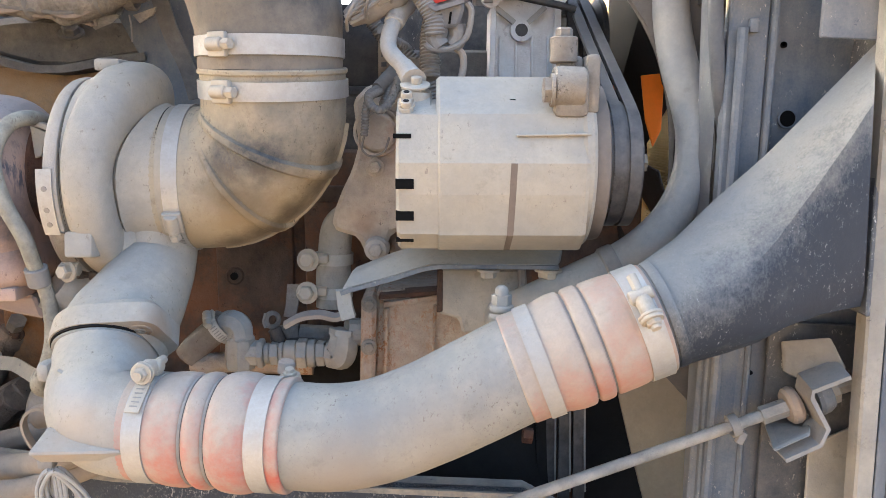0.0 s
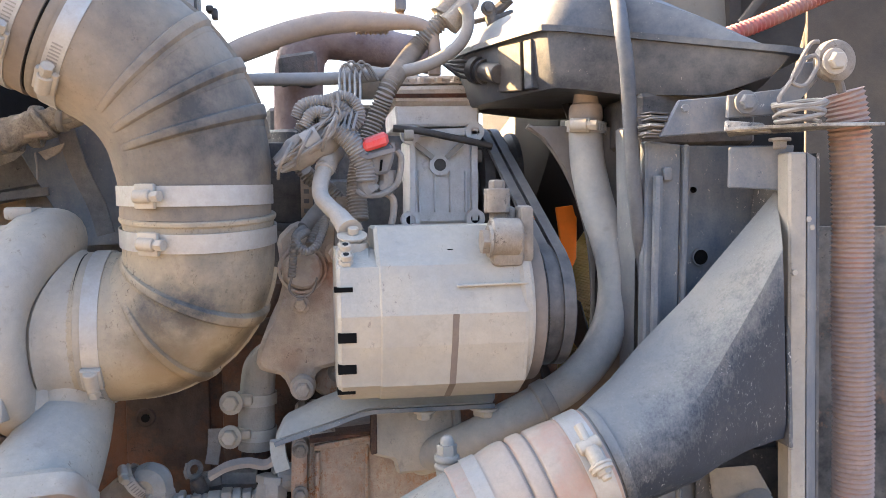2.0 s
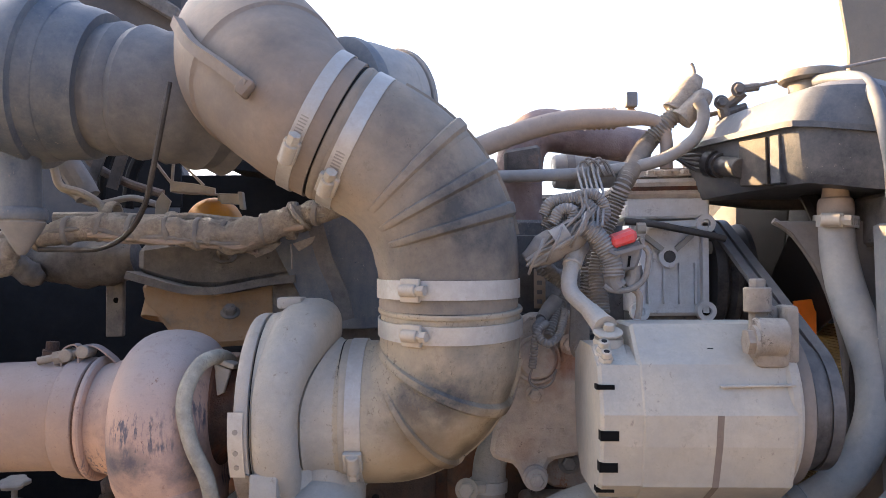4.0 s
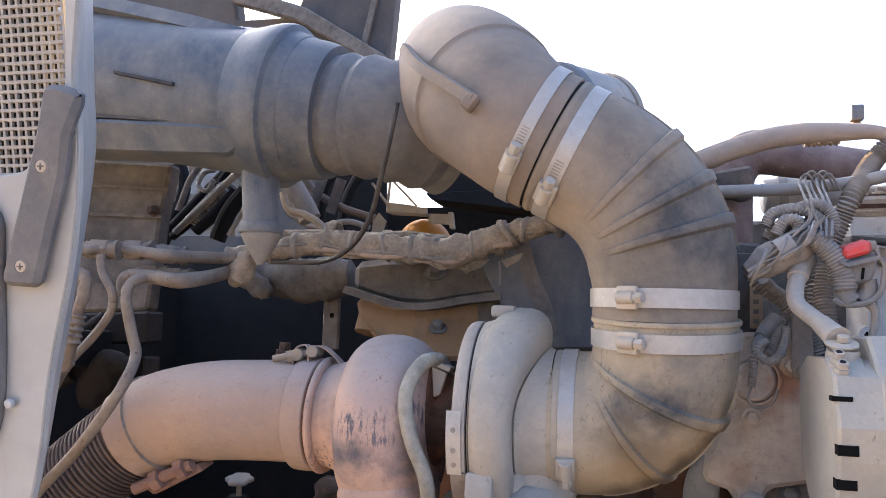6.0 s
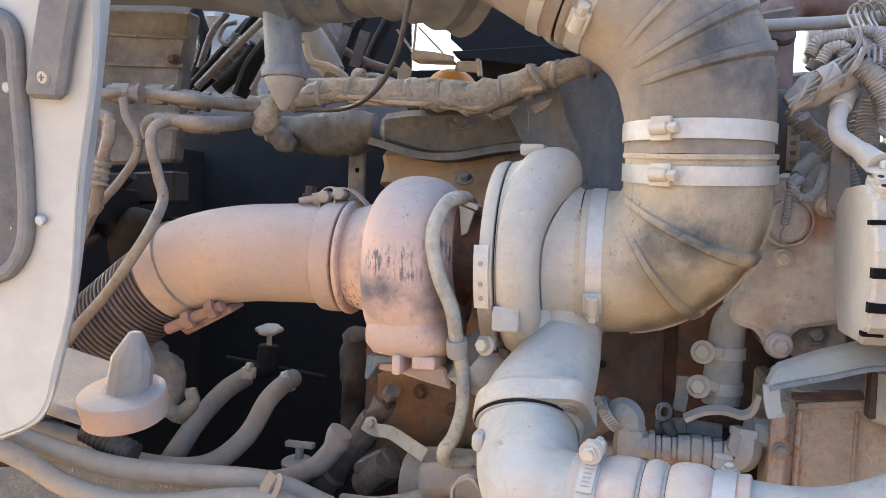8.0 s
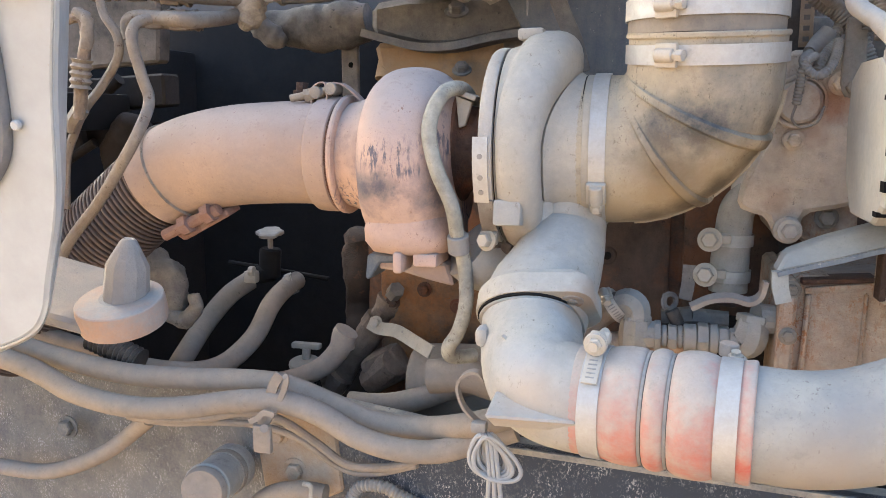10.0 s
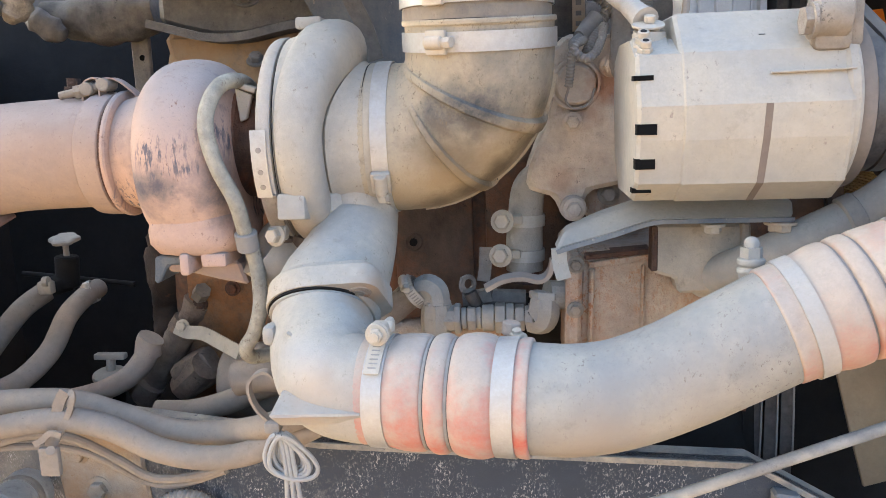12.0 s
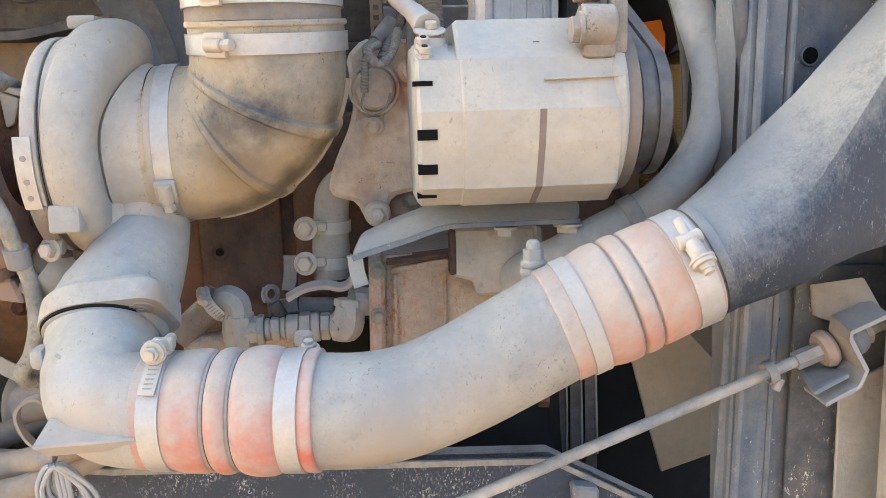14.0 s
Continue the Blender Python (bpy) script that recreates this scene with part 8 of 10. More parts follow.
    for x0_, x1_, r_, sides in ((-0.2000, -0.1925, 0.0172, 6), (-0.1925, -0.1860, 0.0118, 18), (-0.1860, -0.1760, 0.0138, 6), (-0.1760, -0.1700, 0.0122, 18), (-0.1700, -0.1560, 0.0145, 18), (-0.1560, -0.1440, 0.0172, 6), (-0.1440, -0.1345, 0.0160, 18), (-0.1345, -0.1235, 0.0150, 6), (-0.1235, -0.1170, 0.0130, 18)):
        part("union_nut" if sides == 6 else "collar", cyl((x0_ + 0.0003, 0.885, 1.1590), (x1_ - 0.0003, 0.885, 1.1592), r_, sides, bevel=0.0012), FITTING, f)
    part("street_elbow", [tube([(-0.1185, 0.882, 1.1590), (-0.1075, 0.878, 1.1605), (-0.1035, 0.876, 1.1690), (-0.1015, 0.876, 1.1860)], [0.0165, 0.0185, 0.0180, 0.0155], 8, 4), cyl((-0.1020, 0.876, 1.1815), (-0.1012, 0.877, 1.1895), 0.0172, 6, bevel=0.001), cyl((-0.1, 0.878, 1.1865), (-0.0778, 0.885, 1.1835), 0.0155, 16)], FITTING, f, "", 20)
    part("eye_lug", [lathe(rounded([(-0.002, 0.0055), (-0.002, 0.0105), (0.002, 0.0105), (0.002, 0.0055)], 1), (-0.1850, 0.895, 1.1950), (0.55, -0.8, 0.1), 20, True), strip([(-0.1900, 0.892, 1.2030), (-0.1915, 0.890, 1.1950), (-0.1890, 0.888, 1.1880)], 0.010, 0.0025, (0.3, 0.9, 0))], DARKCAST, f)
    part("sensor_stem", cyl((-0.1830, 0.893, 1.1860), (-0.1755, 0.893, 1.1700), 0.0075, 14, bevel=0.001), BLACKRUB, f)
    part("strap_plate", strip([(-0.1655, 0.925, 1.2300), (-0.1665, 0.920, 1.2080), (-0.1690, 0.915, 1.1930)], 0.014, 0.004, (1, 0, 0)), LINE, f)
    part("rear_nipple", [cyl((-0.1922, 0.93, 1.1646), (-0.1596, 0.93, 1.1693), 0.014, 6), cyl((-0.1596, 0.93, 1.1693), (-0.1222, 0.93, 1.1673), 0.012, 12)], DARKCAST, f)
    part("shut_off_lever", strip([(-0.1646, 0.86, 1.1977), (-0.1458, 0.86, 1.2073), (-0.1256, 0.86, 1.2098), (-0.1085, 0.86, 1.2066), (-0.0984, 0.86, 1.2132), (-0.0941, 0.86, 1.2284)], 0.012, 0.005, (0, 1, 0.3)), HOSE, f)
    part("lower_pipe", tube([(-0.2788, 0.9, 1.1398), (-0.2368, 0.9, 1.1443), (-0.195, 0.9, 1.1431), (-0.1407, 0.9, 1.1412)], 0.012, 14), PUMP, f)
    part("cap_nut", [cyl((-0.1378, 0.72, 1.1885), (-0.1365, 0.72, 1.2005), 0.008, 12, bevel=0.001)], HOSE, f)
    sup = thing("pump_support", (-0.0586, 0.95, 1.0105), "near-black support under the pump, shade put into its colour", "support")
    # shade below the pump is held by the near-black colour
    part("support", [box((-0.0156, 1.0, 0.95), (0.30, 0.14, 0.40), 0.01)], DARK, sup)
    part("plug", [cyl((0.0989, 0.88, 1.0645), (0.1099, 0.88, 1.0631), 0.009, 6)], RUSTY, sup)


pump_area()


# ---------------------------------------------------------------- wiring and upper pipes
def upper_pipes():
    ob = thing("exhaust_manifold_pipe", (-0.0547, 1.15, 1.5887), "rust-brown arched pipe behind the wiring", "pipe")
    p = [(-0.0699, 1.15, 1.5171), (-0.069, 1.15, 1.5887), (-0.0681, 1.15, 1.6524), (-0.0597, 1.15, 1.6884), (-0.0332, 1.15, 1.7071), (0.0109, 1.15, 1.7011), (0.0676, 1.15, 1.6896), (0.1169, 1.15, 1.6819)]
    part("arch", tube(p, [0.0335, 0.0335, 0.0335, 0.0335, 0.0319, 0.0287, 0.0255, 0.0239], 24), dusty("rust_brown_pipe", (0.10, 0.06, 0.052), (0.30, 0.23, 0.205), 0.55, 0.3, 0.8, bump=0.3, blot=1.6, chips=0.3), ob)
    part("lower_can", [cyl((-0.0667, 1.15, 1.5768), (-0.0686, 1.15, 1.4375), 0.05, 24, bevel=0.004)], SHEET_DARK, ob)
    part("flange_plate", slab([(-0.0934, 1.085, 1.6695), (-0.0447, 1.085, 1.6775), (-0.0416, 1.085, 1.6345), (-0.0567, 1.085, 1.6285), (-0.073, 1.085, 1.6344), (-0.0924, 1.085, 1.6298)], (0, 0.02, 0), 0.004), OLDSHEET, ob)
    can = thing("pale_canister", (0.044, 1.25, 1.6417), "pale grey canister behind the wiring loom", "canister")
    part("can", lathe(rounded([(-0.055, 0.001), (-0.055, 0.022), (-0.048, 0.028), (0.060, 0.028), (0.066, 0.020), (0.066, 0.001)], 2), (0.044, 1.25, 1.6627), (1, 0, 0.02), 28), HOSE_PALE, can)
    part("strap", lathe([(-0.006, 0.0275), (-0.006, 0.0295), (0.006, 0.0295), (0.006, 0.0275)], (0.017, 1.25, 1.663), (1, 0, 0.02), 28, True), WIRE, can)
    h = thing("upper_hose", (-0.0174, 1, 1.6913), "thick dusty hose running over the engine", "hose")
    part("hose", tube([(-0.1523, 0.95, 1.6373), (-0.1265, 0.95, 1.6519), (-0.0875, 0.95, 1.6673), (-0.048, 0.95, 1.679), (-0.0082, 0.95, 1.6849), (0.032, 0.95, 1.6854), (0.0658, 0.95, 1.6845), (0.0848, 0.95, 1.676), (0.09, 0.95, 1.6559), (0.0896, 0.95, 1.6256)], [0.012, 0.0125, 0.0125, 0.0125, 0.0125, 0.0105, 0.008, 0.0075, 0.0075, 0.0075], 18), HOSE, h)
    part("ferrule", ribbed([(0.0022, 1, 1.6943), (0.0425, 1, 1.6956)], 0.0145, 0.006, 0.002, 18), HOSE, h)
    part("end_sleeve", cyl((-0.1355, 0.985, 1.6543), (-0.095, 1, 1.673), 0.0138, 18), CAST, h)
    h = thing("vent_hose", (-0.0249, 0.92, 1.6157), "smooth grey hose crossing above the wiring", "hose")
    part("hose", tube([(-0.1261, 0.92, 1.6127), (-0.0759, 0.92, 1.6142), (-0.0249, 0.92, 1.6157), (0.027, 0.92, 1.6211), (0.0731, 0.92, 1.6305), (0.1066, 0.92, 1.649), (0.1216, 0.92, 1.6675), (0.1245, 0.92, 1.6872), (0.1193, 0.92, 1.699)], 0.0071, 16), HOSE_GREY, h)
    h = thing("corrugated_conduit", (0.029, 0.94, 1.5711), "brown corrugated wiring conduit rising over the engine", "conduit")
    part("conduit", ribbed([(-0.0064, 0.9, 1.4735), (-0.004, 0.9, 1.5112), (0.0065, 0.91, 1.5431), (0.0218, 0.91, 1.5814), (0.0351, 0.91, 1.6102), (0.0654, 0.95, 1.6523), (0.0931, 0.95, 1.6829), (0.1246, 0.95, 1.7151)], 0.0112, 0.0042, 0.0026, 16), CONDUIT, h)
    part("taped_end", tube([(0.1001, 0.95, 1.6931), (0.1178, 0.95, 1.7204), (0.127, 0.95, 1.7342)], [0.016, 0.014, 0.008], 14), TAPE, h)
    part("taped_end", tube([(0.1047, 0.94, 1.6811), (0.129, 0.94, 1.7062), (0.1339, 0.94, 1.715)], [0.014, 0.012, 0.007], 14), TAPE, h)
    part("tie_tail", tube([(0.1249, 0.95, 1.7328), (0.123, 0.95, 1.7442), (0.1203, 0.95, 1.7503)], 0.002, 6), WIRE, h)
    h = thing("corrugated_conduit", (-0.0561, 0.9, 1.5056), "dark corrugated wiring conduit behind the loom", "conduit")
    part("conduit", ribbed([(-0.0707, 0.92, 1.5251), (-0.0551, 0.92, 1.5058), (-0.033, 0.92, 1.4895), (-0.0109, 0.92, 1.4603), (-0.0016, 0.92, 1.4344)], 0.009, 0.0036, 0.0015, 14), CONDUIT, h)
    part("conduit_two", ribbed([(-0.0268, 0.93, 1.4214), (-0.0091, 0.93, 1.4729), (-0.006, 0.93, 1.5118)], 0.009, 0.0036, 0.0015, 14), CONDUIT, h)
    k = thing("bleed_valve", (0.052, 0.965, 1.6955), "small grey valve knob standing on the hose", "knob")
    part("knob", [box((0.0522, 0.965, 1.7105), (0.014, 0.014, 0.018), 0.002)], SHEET, k)
    part("stem", [cyl((0.0521, 0.965, 1.7023), (0.0551, 0.985, 1.6928), 0.0045, 12), cyl((0.0521, 0.965, 1.6982), (0.052, 0.965, 1.6941), 0.006, 12)], OCHRE, k)


upper_pipes()


def wiring():
    ob = thing("wiring_loom", (-0.0389, 0.83, 1.5448), "tangled dusty grey wiring loom with cable ties", "wiring")
    rnd = random.Random(5)
    loops = [[(-0.0678, 0.82, 1.5614), (-0.0608, 0.82, 1.5739), (-0.0391, 0.82, 1.5784), (-0.0221, 0.82, 1.5715), (-0.0119, 0.82, 1.5555), (-0.0224, 0.82, 1.5498)], [(-0.0653, 0.83, 1.5495), (-0.0559, 0.83, 1.5622), (-0.0328, 0.83, 1.5621), (-0.0155, 0.83, 1.5563)], [(-0.0599, 0.81, 1.5521), (-0.0524, 0.81, 1.565), (-0.0401, 0.81, 1.565), (-0.0425, 0.81, 1.5492), (-0.055, 0.81, 1.5425), (-0.0594, 0.81, 1.5493)],
             [(-0.0391, 0.82, 1.5784), (-0.0219, 0.82, 1.583), (-0.0094, 0.82, 1.5756), (-0.0061, 0.82, 1.5612), (-0.0166, 0.82, 1.5509)], [(-0.0621, 0.83, 1.5248), (-0.0389, 0.83, 1.539), (-0.0185, 0.83, 1.5476), (-0.0067, 0.83, 1.562)]]
    for p in loops:
        part("conduit", ribbed(p, 0.0064, 0.0028, 0.0009, 12), WIRE, ob)
    part("main_branch", lumpy([(-0.0865, 0.815, 1.5149), (-0.0684, 0.815, 1.526), (-0.0457, 0.815, 1.5382), (-0.0274, 0.815, 1.5484)], [0.009, 0.0155, 0.0165, 0.013], 18, 12, 0.12, 60.0), WIRE, ob, "", 75)
    part("label_wrap", lumpy([(-0.0600, 0.803, 1.5345), (-0.0460, 0.803, 1.5425)], [0.0115, 0.0115], 14, 8, 0.08, 60.0), WIREPALE, ob, "pale wrapped label", 75)
    part("branch", ribbed([(-0.0288, 0.8, 1.5485), (-0.0144, 0.8, 1.5344), (-0.0034, 0.8, 1.5148), (-0.0014, 0.8, 1.4979)], 0.0105, 0.0034, 0.0013, 14), WIRE, ob)
    part("branch", ribbed([(-0.0328, 0.83, 1.569), (-0.0168, 0.83, 1.5493), (-0.0031, 0.83, 1.5243), (-0.0011, 0.83, 1.5039)], 0.009, 0.0034, 0.0013, 14), CONDUIT, ob)
    base_run = [(-0.0858, 0.795, 1.5127), (-0.0725, 0.795, 1.5241), (-0.0537, 0.795, 1.5383), (-0.0358, 0.795, 1.5515), (-0.0267, 0.795, 1.5658), (-0.0288, 0.795, 1.578)]
    for k in range(9):
        o_ = V((rnd.uniform(-0.006, 0.006), rnd.uniform(-0.006, 0.016), rnd.uniform(-0.009, 0.009)))
        run = [V(q) + o_ * (0.35 + 0.25 * i) + V((rnd.uniform(-0.003, 0.003), 0, rnd.uniform(-0.003, 0.003))) for i, q in enumerate(base_run)]
        part("wire", tube(run[k % 2:len(run) - k % 3], 0.0014 + 0.0006 * (k % 3), 6), WIRE if k % 4 else HOSE_GREY, ob)
    for k in (0, 3, 7):
        p0 = V((-0.0816, 0.785, 1.5162)).lerp(V((-0.0334, 0.785, 1.5464)), k / 8 + 0.05)
        part("tie", tube([p0 + V((-0.006, 0.012, -0.016)), p0 + V((-0.004, -0.006, -0.006)), p0 + V((0.002, -0.008, 0.006)), p0 + V((0.008, 0.008, 0.018))], 0.0016, 6), WIRE, ob)
    for k in range(5):
        a, b = V((-0.0341, 0.79, 1.5478)) + V((0.005 * k, 0, 0)), V((-0.0214, 0.9, 1.6181)) + V((0.0055 * k, 0, 0.003 * (k % 2)))
        part("hanging_tie", tube([a, a.lerp(b, 0.5) + V((0.003, -0.006, 0)), b, b + V((0.008, 0.0, 0.010)), b + V((0.02, 0.008, -0.006))], 0.0014, 6), WIRE, ob)
    # battery cable to the alternator
    c = thing("battery_cable", (-0.0385, 0.77, 1.5036), "thick pale taped cable with a ring terminal on the alternator", "cable")
    run = [(-0.0290, 0.832, 1.5300), (-0.0355, 0.820, 1.5225), (-0.0412, 0.808, 1.5110), (-0.0458, 0.797, 1.4960), (-0.0450, 0.790, 1.4840), (-0.0385, 0.780, 1.4755), (-0.0300, 0.767, 1.4665), (-0.0235, 0.752, 1.4570)]
    part("cable", tube(run, 0.0079, 18), WIREWHITE, c)
    part("sleeve", lumpy(run[:3], [0.0092, 0.0100, 0.0098], 18, 8, 0.06, 80.0), WIREWHITE, c, "taped upper sleeve", 75)
    part("tape_end", lathe(rounded([(-0.002, 0.008), (-0.002, 0.0096), (0.001, 0.0098), (0.002, 0.008)], 1), run[2], V(run[3]) - V(run[2]), 20, True), WIREWHITE, c)
    part("boot", tube([run[6], run[7], (-0.0205, 0.744, 1.4525)], [0.0088, 0.0102, 0.0118], 18), WIREWHITE, c, "pale rubber boot")
    part("ring_lug", [lathe(rounded([(0, 0.004), (0, 0.0135), (0.003, 0.0135), (0.003, 0.004)], 1), (-0.0192, 0.7385, 1.4475), (0, -0.35, 0.94), 24, True)], STEEL, c)
    # plug with its red lock
    g = thing("plug_connector", (0.0101, 0.8, 1.509), "grey wiring plug with a bright red lock tab", "connector")
    part("shell", [slab([(-0.005, 0.795, 1.5269), (0.0244, 0.795, 1.5345), (0.0265, 0.795, 1.5227), (0.0206, 0.795, 1.506), (-0.0008, 0.795, 1.5023)], (0, 0.03, 0.004), 0.003)], GREYRUB, g)
    part("red_lock", [slab([(-0.0054, 0.79, 1.5366), (0.0193, 0.79, 1.5453), (0.0208, 0.79, 1.5331), (-0.0033, 0.79, 1.5255)], (0, 0.024, 0.004), 0.003)], PLUGRED, g)
    part("rim", strip([(-0.0078, 0.79, 1.5245), (-0.0012, 0.79, 1.5211), (0.0247, 0.79, 1.5286), (0.0236, 0.79, 1.5353)], 0.006, 0.004, (0, 1, 0), 1), GREYRUB, g)
    part("slit", [slab([(0.0121, 0.793, 1.5189), (0.0143, 0.793, 1.5194), (0.013, 0.793, 1.5088), (0.0108, 0.793, 1.5083)], (0, 0.004, 0), 0)], BLACK, g)
    part("wire_exit", [tube([(0.0016, 0.805, 1.5064), (-0.0008, 0.805, 1.4951), (0.0036, 0.805, 1.4878)], 0.010, 12), tube([(0.0195, 0.81, 1.5091), (0.0205, 0.81, 1.4977), (0.0146, 0.81, 1.4887)], 0.009, 12)], WIRE, g)
    part("wire", tube([(0.0158, 0.81, 1.4892), (0.0249, 0.81, 1.4817), (0.0258, 0.81, 1.4692), (0.0234, 0.81, 1.4567)], 0.0035, 8), HOSE, g)
    part("loose_wire", tube([(-0.0111, 0.8, 1.4897), (-0.0027, 0.8, 1.4856), (0.0143, 0.8, 1.4865), (0.0287, 0.8, 1.4975), (0.033, 0.8, 1.52), (0.0291, 0.8, 1.5285)], 0.003, 8), WIRE, g)
    # thin black hose over the compressor
    h = thing("thin_black_hose", (0.0981, 0.95, 1.5528), "thin black hose lying across the compressor", "hose")
    part("hose", tube([(0.0404, 0.95, 1.5638), (0.0709, 0.95, 1.561), (0.105, 0.95, 1.5542), (0.1395, 0.95, 1.5472), (0.1575, 0.95, 1.543)], 0.0042, 12), BLACKRUB, h)
    part("brass_end", cyl((0.053, 0.945, 1.5554), (0.0631, 0.945, 1.5554), 0.0065, 12), STEEL, h)
    # loop of conduit behind the alternator terminals
    l = thing("conduit_loop", (-0.0621, 0.86, 1.4277), "small looped corrugated wires beside the alternator", "wiring")
    part("drop", ribbed([(-0.0590, 0.893, 1.5140), (-0.0480, 0.905, 1.5040), (-0.0330, 0.920, 1.4960), (-0.0310, 0.922, 1.4840), (-0.0400, 0.915, 1.4660), (-0.0510, 0.895, 1.4460), (-0.0570, 0.885, 1.4330)], 0.0062, 0.0036, 0.0009, 12), CONDUIT, l)
    part("sleeve", lumpy([(-0.0440, 0.914, 1.4735), (-0.0530, 0.908, 1.4625), (-0.0640, 0.892, 1.4520)], [0.0085, 0.0092, 0.0066], 16, 8, 0.06, 60.0), WIRE, l, "taped sleeve", 75)
    part("loop", ribbed([(-0.0640, 0.890, 1.4510), (-0.0715, 0.872, 1.4440), (-0.0690, 0.860, 1.4340), (-0.0600, 0.856, 1.4285), (-0.0500, 0.860, 1.4350), (-0.0430, 0.870, 1.4500), (-0.0400, 0.880, 1.4620)], 0.0048, 0.0032, 0.0009, 12), WIRE, l)
    part("dangling_conduit", ribbed([(-0.0600, 0.882, 1.4480), (-0.0690, 0.866, 1.4430), (-0.0735, 0.863, 1.4310), (-0.0750, 0.864, 1.4150), (-0.0765, 0.866, 1.4010)], 0.0046, 0.0032, 0.0009, 12), CONDUIT, l)
    part("loose_wire", tube([(-0.0765, 0.866, 1.4010), (-0.0790, 0.868, 1.3880), (-0.0700, 0.870, 1.3800), (-0.0560, 0.870, 1.3850), (-0.0500, 0.872, 1.4000)], 0.0013, 8), WIRE, l)
    part("upright_conduit", ribbed([(-0.0030, 0.862, 1.5250), (-0.0070, 0.860, 1.5050), (-0.0075, 0.855, 1.4850), (-0.0060, 0.850, 1.4600)], 0.0105, 0.0034, 0.0011, 16), CONDUIT, l)
    # dark module with a label behind the loom
    d = thing("black_module", (-0.088, 0.985, 1.45), "black box with a brown label behind the loom", "box")
    part("case", [box((-0.0895, 0.985, 1.5020), (0.075, 0.07, 0.092), 0.004), box((-0.0895, 0.982, 1.4515), (0.079, 0.074, 0.010), 0.002)], BLACKRUB, d)
    lab = part("label", slab([(-0.0665, 0.9480, 1.5120), (-0.0530, 0.9480, 1.5120), (-0.0530, 0.9480, 1.4620), (-0.0665, 0.9480, 1.4620)], (0, 0.002, 0), 0), OCHREPLATE, d, "stained brown label")
    for k in range(4):   # writing that cannot be read
        part("print_bar", box((-0.0600, 0.9474, 1.4700 + 0.011 * k), (0.0060, 0.0010, 0.0050), 0), DARKCAST, lab)
    st = thing("bracket_strap", (-0.0210, 0.90, 1.41), "dark scuffed flat strap bolted to the casting", "strap")
    part("bar", slab([(-0.0290, 0.905, 1.4860), (-0.0110, 0.905, 1.4850), (-0.0085, 0.902, 1.4270), (-0.0140, 0.902, 1.4110), (-0.0265, 0.902, 1.4090), (-0.0320, 0.902, 1.4220)], (0, 0.006, 0), 0.001), LUG, st)
    bolt(V((-0.0210, 0.902, 1.4180)), (0, -1, 0.1), st, 0.0068, 0.006, material=LUG)


wiring()


